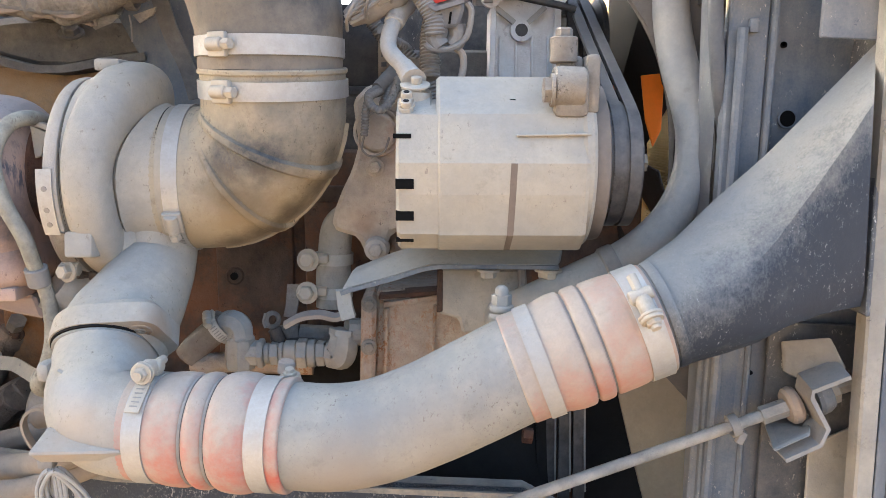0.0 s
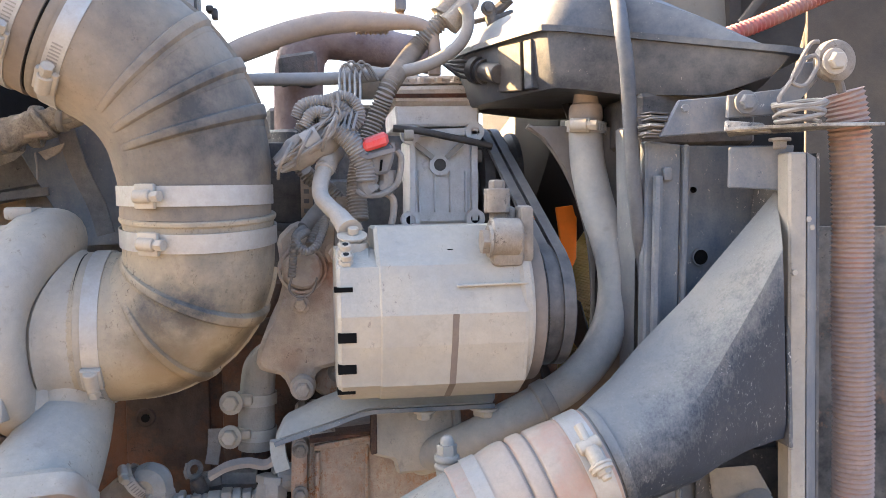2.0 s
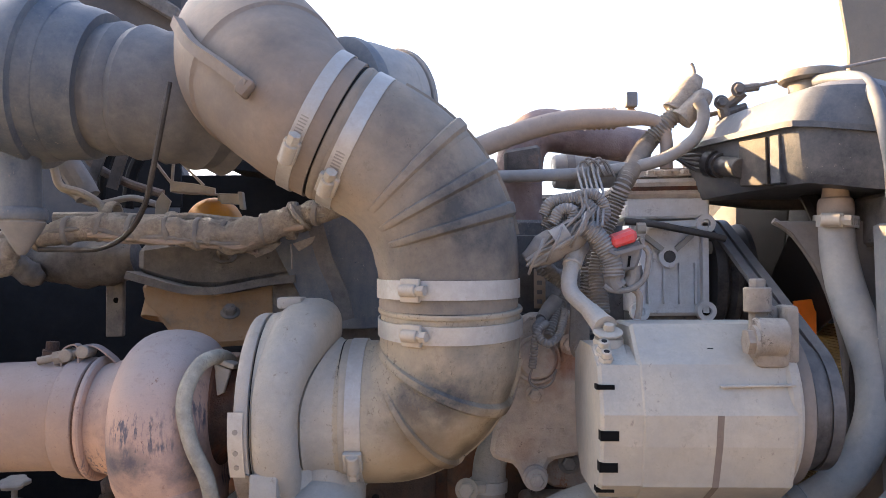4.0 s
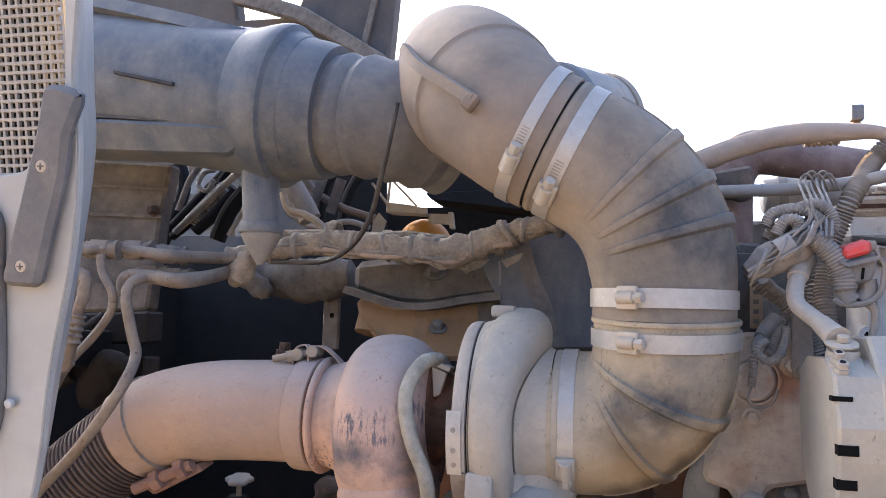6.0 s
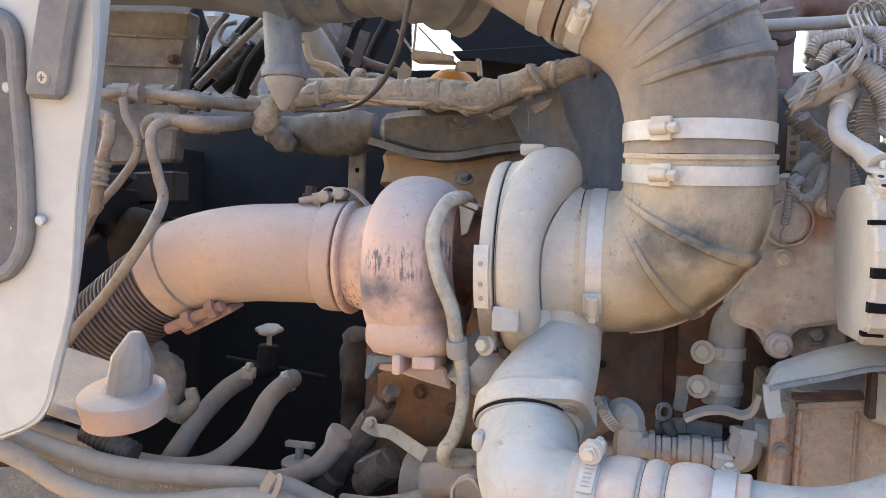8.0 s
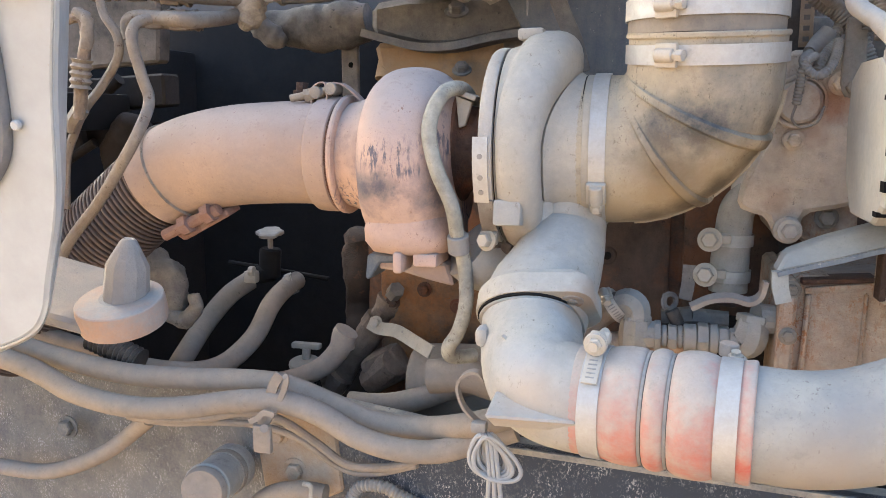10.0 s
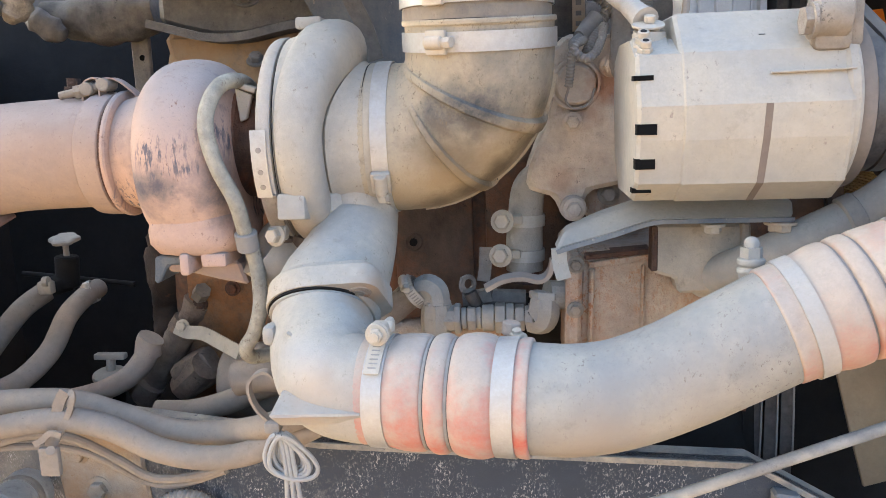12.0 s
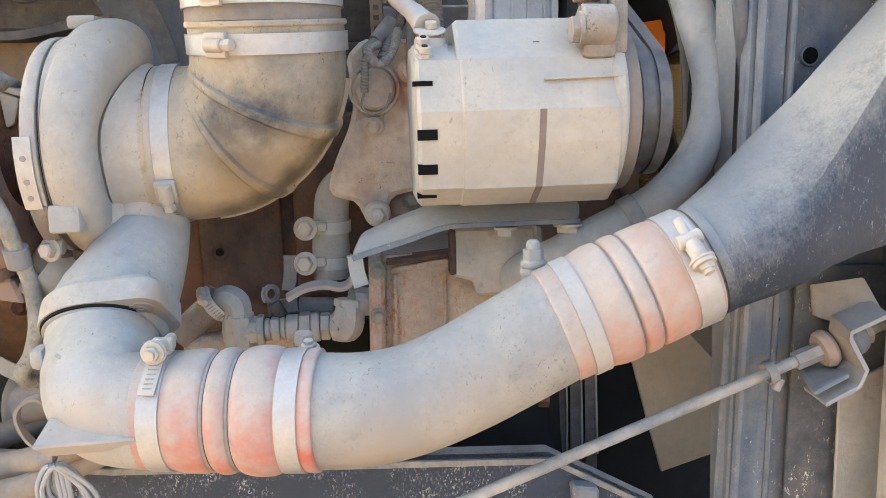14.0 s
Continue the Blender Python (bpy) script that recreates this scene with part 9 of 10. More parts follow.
def left_harness():
    ob = thing("taped_harness", (-0.4906, 1.02, 1.5599), "dusty taped wiring harness strung across the bay", "wiring")
    p = [(-0.7405, 0.99, 1.5426), (-0.673, 0.99, 1.5517), (-0.6076, 0.99, 1.5606), (-0.5596, 0.99, 1.5588), (-0.5126, 0.99, 1.5556), (-0.4667, 0.99, 1.5525), (-0.4218, 0.99, 1.5509), (-0.3784, 0.99, 1.5636), (-0.3429, 0.99, 1.5747), (-0.3001, 0.98, 1.5844), (-0.2458, 0.97, 1.5989), (-0.2069, 0.97, 1.6117)]
    part("harness", lumpy(p, [0.012, 0.014, 0.016, 0.017, 0.017, 0.018, 0.020, 0.018, 0.016, 0.014, 0.012, 0.011], 18, 16, 0.28, 45.0), TAPE, ob, "", 75)
    part("upper_cable", tube([(-0.6709, 1.02, 1.5748), (-0.6038, 1.02, 1.5759), (-0.5385, 1.02, 1.5708), (-0.4911, 1.02, 1.5735), (-0.4367, 1.02, 1.5686), (-0.3913, 1.02, 1.5654)], 0.0075, 10, 8, True, 0.004), TAPE, ob)
    part("frayed_tape", [slab([(-0.4312, 1, 1.5407), (-0.409, 1, 1.545), (-0.3758, 1, 1.5407), (-0.3864, 1, 1.5313), (-0.4067, 1, 1.5232), (-0.419, 1, 1.5348)], (0.0, 0.004, 0.002), 0), slab([(-0.3612, 1, 1.5406), (-0.3329, 1, 1.5506), (-0.3375, 1, 1.5406), (-0.3537, 1, 1.5313)], (0, 0.004, 0), 0)], TAPE, ob)
    for q, r in (((-0.6009, 1.03, 1.5712), 0.026), ((-0.3615, 1, 1.5693), 0.024), ((-0.3871, 1.01, 1.5609), 0.0225), ((-0.5238, 1.03, 1.563), 0.021)):
        part("clip", lathe(rounded([(-0.006, r - 0.004), (-0.006, r), (0.006, r), (0.006, r - 0.004)], 1), q, (1, 0.05, -0.05), 24, True), TAPE, ob)
    rnd = random.Random(11)
    sp_h = spline(p, 10)
    for k in range(16):
        i_ = 8 + int(k * (len(sp_h) - 14) / 16) + rnd.randint(-2, 2)
        r_ = 0.0165 + 0.005 * rnd.random()
        part("tape_ring", lathe(rounded([(-0.002 - 0.003 * rnd.random(), r_ - 0.004), (-0.002, r_), (0.003, r_ - 0.0006), (0.004, r_ - 0.004)], 1), sp_h[i_], sp_h[i_ + 1] - sp_h[i_ - 1] + V((0, 0, rnd.uniform(-0.004, 0.004))), 18, True), (TAPE, HOSE_GREY, WIRE)[k % 3], ob)
    for k in range(5):
        o_ = V((0, -0.014 + 0.002 * k, rnd.uniform(-0.016, 0.018)))
        part("loose_cable", tube([V(q) + o_ + V((0, 0, rnd.uniform(-0.006, 0.006))) for q in p[1 + k % 3:8 + k % 4]], 0.0030 + 0.001 * (k % 2), 8), (WIRE, HOSE, HOSE_GREY)[k % 3], ob)
    for k in range(3):
        a = V((-0.4429, 1, 1.5553)) + V((0.012 * k, 0, 0))
        part("loose_end", tube([a, a + V((0.012, -0.004, -0.018)), a + V((0.035 - 0.01 * k, -0.005, -0.028))], 0.0015, 6), HOSE, ob)
    part("tie_tail", tube([(-0.3617, 0.99, 1.5393), (-0.3597, 0.99, 1.523), (-0.36, 0.99, 1.5088)], 0.0012, 6), WIRE, ob)
    # steel lines with unions
    l = thing("brake_lines", (-0.8239, 0.88, 1.5373), "dusty steel brake lines with union nuts", "pipes")
    part("upper_line", tube([(-0.8916, 0.8, 1.5269), (-0.8442, 0.82, 1.5323), (-0.818, 0.86, 1.538), (-0.754, 0.86, 1.5308), (-0.7403, 0.93, 1.5346), (-0.7043, 0.97, 1.5368)], [0.0055, 0.006, 0.006, 0.008, 0.008, 0.008], 14), LINE, l)
    part("lower_line", tube([(-0.8023, 0.85, 1.4809), (-0.8053, 0.85, 1.4975), (-0.7937, 0.85, 1.5059), (-0.7621, 0.85, 1.5033), (-0.7233, 0.85, 1.4994), (-0.7261, 0.95, 1.5147), (-0.706, 0.99, 1.5333)], [0.007, 0.007, 0.007, 0.008, 0.0095, 0.009, 0.009], 14), LINE, l)
    for q, d in (((-0.8353, 0.845, 1.5359), (1, 0.2, 0)), ((-0.8047, 0.87, 1.538), (1, 0.2, 0)), ((-0.7756, 0.9, 1.5357), (1, 0.2, -0.1)), ((-0.7992, 0.9, 1.5088), (1, 0.1, 0)), ((-0.7663, 0.9, 1.506), (1, 0.1, 0))):
        q, d = V(q), V(d).normalized()
        part("union_nut", [cyl(q - d * 0.011, q + d * 0.011, 0.0135, 6, bevel=0.001), cyl(q - d * 0.018, q + d * 0.018, 0.0105, 14), cyl(q + d * 0.019, q + d * 0.023, 0.0125, 14)], LINE, l)
    part("down_line", tube([(-0.8246, 0.83, 1.5282), (-0.819, 0.83, 1.5063), (-0.8039, 0.83, 1.4824), (-0.8046, 0.83, 1.4586), (-0.8279, 0.83, 1.4273), (-0.8533, 0.83, 1.4012), (-0.87, 0.83, 1.3743), (-0.885, 0.83, 1.3389), (-0.8909, 0.83, 1.2829)], 0.0052, 12), LINE, l)
    part("side_line", tube([(-0.8507, 0.8, 1.4959), (-0.8274, 0.8, 1.4993), (-0.8221, 0.8, 1.4827), (-0.8258, 0.8, 1.4594), (-0.8311, 0.8, 1.436), (-0.8348, 0.8, 1.4093), (-0.8387, 0.8, 1.3891)], [0.005, 0.0055, 0.0055, 0.007, 0.008, 0.0075, 0.006], 12), GRIME, l)
    part("ferrule", ribbed([(-0.8249, 0.795, 1.4544), (-0.8286, 0.795, 1.4325), (-0.8298, 0.795, 1.4225)], 0.0125, 0.008, 0.003, 14), LINE, l)
    part("ferrule", ribbed([(-0.7637, 0.905, 1.5066), (-0.7428, 0.915, 1.5049)], 0.0125, 0.008, 0.0025, 14), LINE, l)
    part("ferrule", ribbed([(-0.7896, 0.9, 1.5372), (-0.7664, 0.905, 1.5342)], 0.0125, 0.009, 0.003, 14), LINE, l)
    part("corroded_end", lumpy([(-0.8339, 0.8, 1.506), (-0.8212, 0.8, 1.5), (-0.8192, 0.8, 1.4861), (-0.823, 0.8, 1.4661)], [0.006, 0.0075, 0.0072, 0.0068], 14, 8, 0.22, 160.0), LINE, l, "", 75)
    part("union", [cyl((-0.8502, 0.82, 1.4011), (-0.8625, 0.82, 1.387), 0.0095, 6), cyl((-0.8625, 0.82, 1.387), (-0.8684, 0.82, 1.3745), 0.0075, 12)], LINE, l)
    part("strap", lumpy([(-0.690, 0.966, 1.543), (-0.700, 0.962, 1.530), (-0.706, 0.962, 1.514), (-0.718, 0.964, 1.503)], [0.010, 0.016, 0.017, 0.008], 16, 10, 0.3, 90.0), TAPE, l, "", 75)


left_harness()


# ---------------------------------------------------------------- lower left
def white_side_panel():
    """The white side panel, turned away to the rear, with grille, rubber strip and gasket."""
    ob = thing("white_side_panel", (-0.7, 0.52, 1.0), "white painted side panel with grille and grey rubber strip", "body panel")
    n_out = Vector((0, -1, -0.22)).normalized()
    def plane_point(x, z, off=0.0):
        return Vector((x, 0.475 - 0.22 * (z - 1.563), z)) + n_out * off
    # the upright edge runs down and to the rear
    edge = [(p[0], p[2]) for p in ((-0.564, 0.42, 1.7509), (-0.5737, 0.44, 1.6849), (-0.5831, 0.46, 1.6272), (-0.5836, 0.475, 1.5728), (-0.5952, 0.49, 1.5001), (-0.6218, 0.515, 1.4112), (-0.6417, 0.53, 1.3274), (-0.6681, 0.545, 1.2639), (-0.6823, 0.55, 1.2313), (-0.7041, 0.555, 1.2113), (-0.7549, 0.56, 1.1902))]
    outer = [plane_point(x, z) for x, z in edge]
    rear = [(-0.6672, 0.57, 1.8532), (-0.6591, 0.57, 1.7516), (-0.649, 0.57, 1.6532), (-0.6429, 0.57, 1.5939), (-0.6487, 0.57, 1.5105), (-0.6609, 0.57, 1.4052), (-0.6712, 0.57, 1.3193), (-0.6869, 0.57, 1.2529), (-0.6983, 0.57, 1.2217), (-0.7208, 0.575, 1.2016), (-0.7743, 0.58, 1.1786)]
    gx, gz = [p[0] for p in ((-0.5875, 0.455, 1.6257), (-0.8257, 0.475, 1.5564))], [p[2] for p in ((-0.5694, 0.42, 1.7515), (-0.6328, 0.475, 1.5521))]
    xl = gx[0] - 0.45
    hole = [(gx[0] - 0.10, gz[1]), (gx[0] - 0.045, gz[1] + 0.006), (gx[0] - 0.015, gz[1] + 0.03), (gx[0] - 0.004, gz[1] + 0.07), (gx[0], gz[1] + 0.12), (gx[0], edge[0][1])]
    outline = spline(outer, 6) + [plane_point(xl, edge[-1][1] - 0.005), plane_point(xl, gz[1])] + [plane_point(x, z) for x, z in hole]
    part("panel", slab(outline, (0, 0.008, 0), 0.002), WHITE, ob)
    lip = [[p, p.lerp(q, 0.15) + Vector((0.004, -0.002, 0)), q, q + Vector((-0.004, 0.001, 0)), p + Vector((-0.004, 0.006, 0))] for p, q in zip(spline(outer, 6), spline(rear, 6))]
    part("folded_edge", loft(lip), WHITE, ob)
    bars = []
    x0, x1, z0 = gx[0] - 0.16, gx[0] - 0.007, gz[1] - 0.004
    for k in range(25):
        x = x0 + (x1 - x0) * k / 24
        bars.append(slab([plane_point(x, z0, -0.006), plane_point(x + 0.0021, z0, -0.006), plane_point(x + 0.0021, z0 + 0.24, -0.006), plane_point(x, z0 + 0.24, -0.006)], (0, 0.003, 0), 0))
    for k in range(37):
        z = z0 + 0.0066 * k
        bars.append(slab([plane_point(x0, z, -0.0055), plane_point(x1, z, -0.0055), plane_point(x1, z + 0.0021, -0.0055), plane_point(x0, z + 0.0021, -0.0055)], (0, 0.003, 0), 0))
    # near-black sheet gives the holes of the grille their shade
    part("grille_dark_back", slab([plane_point(x0 - 0.05, z0 + 0.0, -0.02), plane_point(x1 - 0.016, z0 + 0.0, -0.012), plane_point(x1 - 0.016, z0 + 0.24, -0.012), plane_point(x0 - 0.05, z0 + 0.24, -0.02)], (0, 0.01, 0), 0), DARK, ob)
    part("mounting_arm", box((-1.12, 0.88, 1.40), (0.06, 0.72, 0.06), 0.005), DARK, ob)
    part("mounting_arm", box((-1.0, 0.57, 1.40), (0.34, 0.05, 0.05), 0.005), DARK, ob)
    part("grille", bars, MESHPAINT, ob, "square-holed metal grille")
    # rubber strip
    s = [plane_point(p[0], p[2], 0.001) for p in ((-0.6009, 0.46, 1.6159), (-0.5916, 0.46, 1.6179), (-0.5714, 0.46, 1.6119), (-0.57, 0.46, 1.6061), (-0.5832, 0.465, 1.5826), (-0.5887, 0.47, 1.5551), (-0.6177, 0.49, 1.4746), (-0.6454, 0.49, 1.476), (-0.6494, 0.49, 1.4807), (-0.6116, 0.465, 1.5795))]
    st = part("rubber_strip", slab(s, n_out * 0.012, 0.004), GREYRUB, ob, "grey rubber strip held by two screws")
    for p in ((-0.6053, 0.468, 1.5613), (-0.6292, 0.482, 1.4906)):
        p = V(p)
        n = n_out
        q = plane_point(p.x, p.z, 0.0115)
        part("washer", lathe([(0, 0.003), (0, 0.0075), (0.0018, 0.0075), (0.0018, 0.005), (0.0004, 0.005), (0.0004, 0.003)], q, n, 24, True), GREYRUB, st)
        part("screw", [cyl(q + n * 0.0005, q + n * 0.002, 0.0045, 18, bevel=0.0005)], STEEL, st)
        part("screw_cross", [box(q + n * 0.0022, (0.005, 0.0008, 0.0010), 0, turned(0, 0, 0)), box(q + n * 0.0022, (0.001, 0.0008, 0.005), 0, turned(0, 0, 0))], DARKCAST, st)
    # window gasket with rounded corners
    ring = [plane_point(p[0], p[2], 0.004) for p in ((-0.691, 0.475, 1.5369), (-0.6658, 0.476, 1.5324), (-0.6562, 0.48, 1.5202), (-0.6585, 0.49, 1.4914), (-0.6638, 0.505, 1.4228), (-0.6709, 0.515, 1.3785), (-0.6824, 0.52, 1.3555), (-0.7046, 0.525, 1.3404), (-0.7544, 0.525, 1.3373), (-0.7227, 0.475, 1.5374))]
    part("gasket", tube(ring + ring[:1], 0.0065, 12, 6), GREYRUB, ob, "blue-grey rubber gasket")
    part("dark_pane", slab([p + n_out * -0.002 for p in ring], n_out * 0.003, 0), TANKM, ob)
    for p in ((-0.6678, 0.505, 1.4838), (-0.6564, 0.51, 1.3859)):
        q = plane_point(V(p).x, V(p).z, 0.002)
        part("rivet", cyl(q, q + n_out * 0.005, 0.004, 14, bevel=0.001), WHITE, ob)


white_side_panel()


def cab_mount():
    ob = thing("cab_guide_pin", (-0.6584, 0.62, 1.2005), "pale cone-topped guide pin on a round pad and arm", "guide pin")
    c = V((-0.658, 0.62, 1.2221))
    r = 0.0387
    part("pad", lathe(rounded([(0.004, r * 0.9), (0.004, r), (0.026, r), (0.028, r * 0.95), (0.028, 0.001)], 1), c - V((0, 0, 0.016)), (0.03, -0.30, 1), 40), dusty("pad_paint", (0.40, 0.17, 0.065), (0.262, 0.236, 0.208), 0.70, 0.3, 0.6, bump=0.15, blot=1.6, worn=(((-0.6113, 0.55, 1.232), 0.03, 0.5),)), ob, "pad with rubbed orange paint")
    r2 = 0.0197
    part("pin", lathe([(0, r2 * 1.02), (0.004, r2), (0.030, r2 * 0.96), (0.0335, r2 * 0.92), (0.0545, r2 * 0.36), (0.0565, r2 * 0.24), (0.0570, 0.0005)], c + V((0.002, 0, 0.008)), (0.16, -0.05, 1), 12), PINM, ob, "", 22)
    part("pin_collar", lathe(rounded([(0, r2 * 0.9), (0, r2 * 1.16), (0.003, r2 * 1.14), (0.004, r2 * 0.9)], 1), c + V((0.001, -0.001, 0.009)), (0.05, -0.28, 1), 28), PINM, ob)
    part("arm", slab([c + V((-0.01, -0.035, -0.008)), c + V((-0.10, -0.045, 0.012)), c + V((-0.20, -0.03, 0.045)), c + V((-0.20, 0.05, 0.055)), c + V((-0.06, 0.06, 0.022)), c + V((0.0, 0.045, 0.004))], (0, 0, -0.012), 0.003), PINM, ob)
    part("lower_nut", cyl(c - V((0, 0, 0.024)), c - V((0, 0, 0.012)), 0.012, 6), STEEL, ob)
    # dark spring under the arm
    sp = thing("dark_spring", (-0.8069, 0.8, 1.1077), "small dark coil spring behind the pad", "spring")
    part("coil", ribbed([(-0.8587, 0.82, 1.1266), (-0.8215, 0.82, 1.1129), (-0.7922, 0.82, 1.1018)], 0.016, 0.007, 0.003, 14), BLACKRUB, sp)
    k = thing("damper_knuckle", (-0.8099, 0.88, 1.1604), "dark grimy damper knuckle behind the guide pin", "linkage")
    part("knuckle", [lumpy([(-0.8528, 0.93, 1.1937), (-0.8276, 0.93, 1.1792), (-0.8183, 0.93, 1.1568), (-0.8243, 0.93, 1.1322)], [0.03, 0.026, 0.022, 0.016], 18), lumpy([(-0.8172, 0.92, 1.1351), (-0.7964, 0.92, 1.1283), (-0.7783, 0.92, 1.1455), (-0.7797, 0.92, 1.1641)], [0.010, 0.012, 0.010, 0.008], 12)], DARKCAST, k, "", 75)


cab_mount()


def lower_hoses():
    ob = thing("heater_hose", (-0.6005, 0.8, 1.0922), "thick beige heater hose sagging along the frame", "hose", "heater hoses")
    part("hose", tube([(-1.1291, 0.8, 1.1279), (-0.994, 0.8, 1.123), (-0.8844, 0.8, 1.1037), (-0.8012, 0.8, 1.0929), (-0.7199, 0.8, 1.0934), (-0.6414, 0.8, 1.0978), (-0.5935, 0.8, 1.0959), (-0.5409, 0.8, 1.0802), (-0.4896, 0.8, 1.0636), (-0.4323, 0.8, 1.063), (-0.3723, 0.76, 1.0876), (-0.332, 0.76, 1.1014)], 0.0128, 18), HEATER, ob)
    ob = thing("heater_hose", (-0.6018, 0.8, 1.0757), "thick beige heater hose sagging below the other", "hose", "heater hoses")
    part("hose", tube([(-1.089, 0.765, 1.1258), (-0.9761, 0.765, 1.1173), (-0.9005, 0.765, 1.1008), (-0.8431, 0.765, 1.0771), (-0.7707, 0.765, 1.067), (-0.699, 0.765, 1.073), (-0.6362, 0.765, 1.0861), (-0.5828, 0.765, 1.0908), (-0.5383, 0.765, 1.0811), (-0.4953, 0.765, 1.0604), (-0.4524, 0.765, 1.0512), (-0.41, 0.765, 1.0533), (-0.3741, 0.765, 1.0657), (-0.3286, 0.77, 1.0836)], 0.0124, 18), HEATER, ob)
    ob = thing("heater_hose", (-0.8864, 0.86, 1.0987), "beige heater hose behind the guide pin", "hose", "heater hoses")
    part("hose", tube([(-1.1979, 0.86, 1.1309), (-1.019, 0.86, 1.1188), (-0.9193, 0.86, 1.1008), (-0.8395, 0.86, 1.0826), (-0.7606, 0.86, 1.0795), (-0.7431, 0.92, 1.0715), (-0.7243, 0.97, 1.0956), (-0.712, 1, 1.1353), (-0.71, 1.04, 1.1499), (-0.7101, 1.08, 1.1543)], [0.012, 0.013, 0.013, 0.013, 0.0125, 0.0135, 0.0135, 0.0135, 0.0135, 0.0135], 18), HEATER, ob)
    worm_clamp(V((-0.7092, 1.06, 1.1537)), (0.8, 0.25, 0.35), 0.0142, (-0.2, -1, 0.3), ob, 0.010, 0.8)
    ob = thing("coolant_branch_hose", (-0.8393, 1.05, 1.0673), "beige coolant hose with a clip on its end", "hose")
    part("hose", tube([(-0.8514, 0.95, 1.0238), (-0.8158, 0.95, 1.0738), (-0.8271, 1.02, 1.0975), (-0.8057, 1.05, 1.1325), (-0.7864, 1.08, 1.1508)], 0.0145, 18), HEATER, ob)
    part("clip", [box((-0.7727, 1.06, 1.1605), (0.02, 0.014, 0.018), 0.003), cyl((-0.7727, 1.055, 1.1698), (-0.7656, 1.055, 1.17), 0.007, 10)], STEEL, ob)
    ob = thing("lower_pipe", (-0.89, 0.84, 0.9484), "thin dusty pipe curving down across the frame rail", "pipe")
    part("pipe", tube([(-1.0758, 0.85, 0.9277), (-0.9869, 0.85, 0.9258), (-0.9332, 0.85, 0.9384), (-0.8794, 0.85, 0.963), (-0.8389, 0.85, 0.992), (-0.7849, 0.82, 1.0318)], 0.0105, 14), HEATER, ob)
    ob = thing("cable_pair", (-0.7386, 0.82, 1.0385), "thin dusty cables under the heater hoses", "cables")
    part("cable", tube([(-0.8, 0.8, 1.0402), (-0.7474, 0.8, 1.0411), (-0.6956, 0.8, 1.0474), (-0.6518, 0.8, 1.0585), (-0.6033, 0.8, 1.0558), (-0.5671, 0.82, 1.0232), (-0.5317, 0.83, 0.9962), (-0.4771, 0.83, 1.0007), (-0.4501, 0.83, 1.011)], 0.005, 10), HEATER, ob)
    part("second_cable", tube([(-0.8006, 0.81, 1.0334), (-0.7476, 0.81, 1.0328), (-0.6879, 0.81, 1.0398), (-0.6306, 0.81, 1.0411), (-0.5827, 0.81, 1.0297), (-0.5502, 0.84, 0.988), (-0.5087, 0.84, 0.9838), (-0.4504, 0.83, 1.0056)], 0.004, 10), HEATER, ob)
    t = thing("cable_tie", (-0.5961, 0.75, 1.0543), "broad beige cable tie with a hanging tag", "cable tie")
    part("strap", [strip([(-0.5791, 0.76, 1.1227), (-0.5849, 0.76, 1.1137), (-0.5929, 0.76, 1.0945), (-0.6002, 0.76, 1.0701), (-0.602, 0.76, 1.0636)], 0.011, 0.003, (1, 0, 0.2)), strip([(-0.574, 0.76, 1.1217), (-0.5692, 0.755, 1.1176), (-0.5772, 0.755, 1.0974), (-0.5906, 0.755, 1.0747), (-0.5965, 0.755, 1.0661)], 0.006, 0.003, (1, 0, 0.3)), strip([(-0.6088, 0.745, 1.073), (-0.5993, 0.745, 1.0781), (-0.591, 0.745, 1.0848), (-0.5796, 0.745, 1.0825)], 0.006, 0.003, (0, 0, 1))], HEATER, t)
    part("tag", [box((-0.594, 0.745, 1.0553), (0.0205, 0.007, 0.030), 0.002)], HEATER, t)
    part("tag_button", [cyl((-0.5907, 0.742, 1.0681), (-0.5884, 0.738, 1.0699), 0.0045, 14)], HEATER, t)
    b = thing("cable_bundle", (-0.3412, 0.7, 1.1001), "looped bundle of thin grey cable ties below the elbow", "cable bundle")
    rnd = random.Random(8)
    for k in range(7):
        lean, wide, tall = rnd.uniform(-0.004, 0.004), 0.010 + 0.0016 * k, 0.034 + 0.0012 * k
        c = V((-0.3365 + lean, 0.695 - 0.0016 * k, 1.1085 - tall / 2))
        part("strand", tube([c + V((wide * math.sin(q) * (1 - 0.45 * math.cos(q)) - 0.006 * math.cos(q), 0, tall / 2 * math.cos(q))) for q in (2 * math.pi * i / 12 for i in range(13))], 0.0021, 8, 4), WIREPALE, b)
    for k in range(3):
        c = V((-0.342 + 0.004 * k, 0.690, 1.106))
        part("strand", tube([c, c + V((0.004, -0.003, -0.030)), c + V((0.003 + 0.002 * k, -0.002, -0.062)), c + V((0.006, 0.002, -0.085 - 0.01 * k))], 0.0022, 8), WIREPALE, b)
    part("loop", strip([(-0.3488, 0.7, 1.1132), (-0.3642, 0.7, 1.1284), (-0.3705, 0.7, 1.1469), (-0.3649, 0.7, 1.159), (-0.3527, 0.7, 1.1628), (-0.3451, 0.7, 1.1537)], 0.009, 0.0025, (0, 1, 0.1)), HEATER, b)
    part("knot", [box((-0.3491, 0.695, 1.1135), (0.014, 0.012, 0.010), 0.002)], WIRE, b)
    c = thing("grease_cylinder", (-0.6811, 0.8, 0.9712), "stubby grey cylinder with a beige cap on the frame", "cylinder")
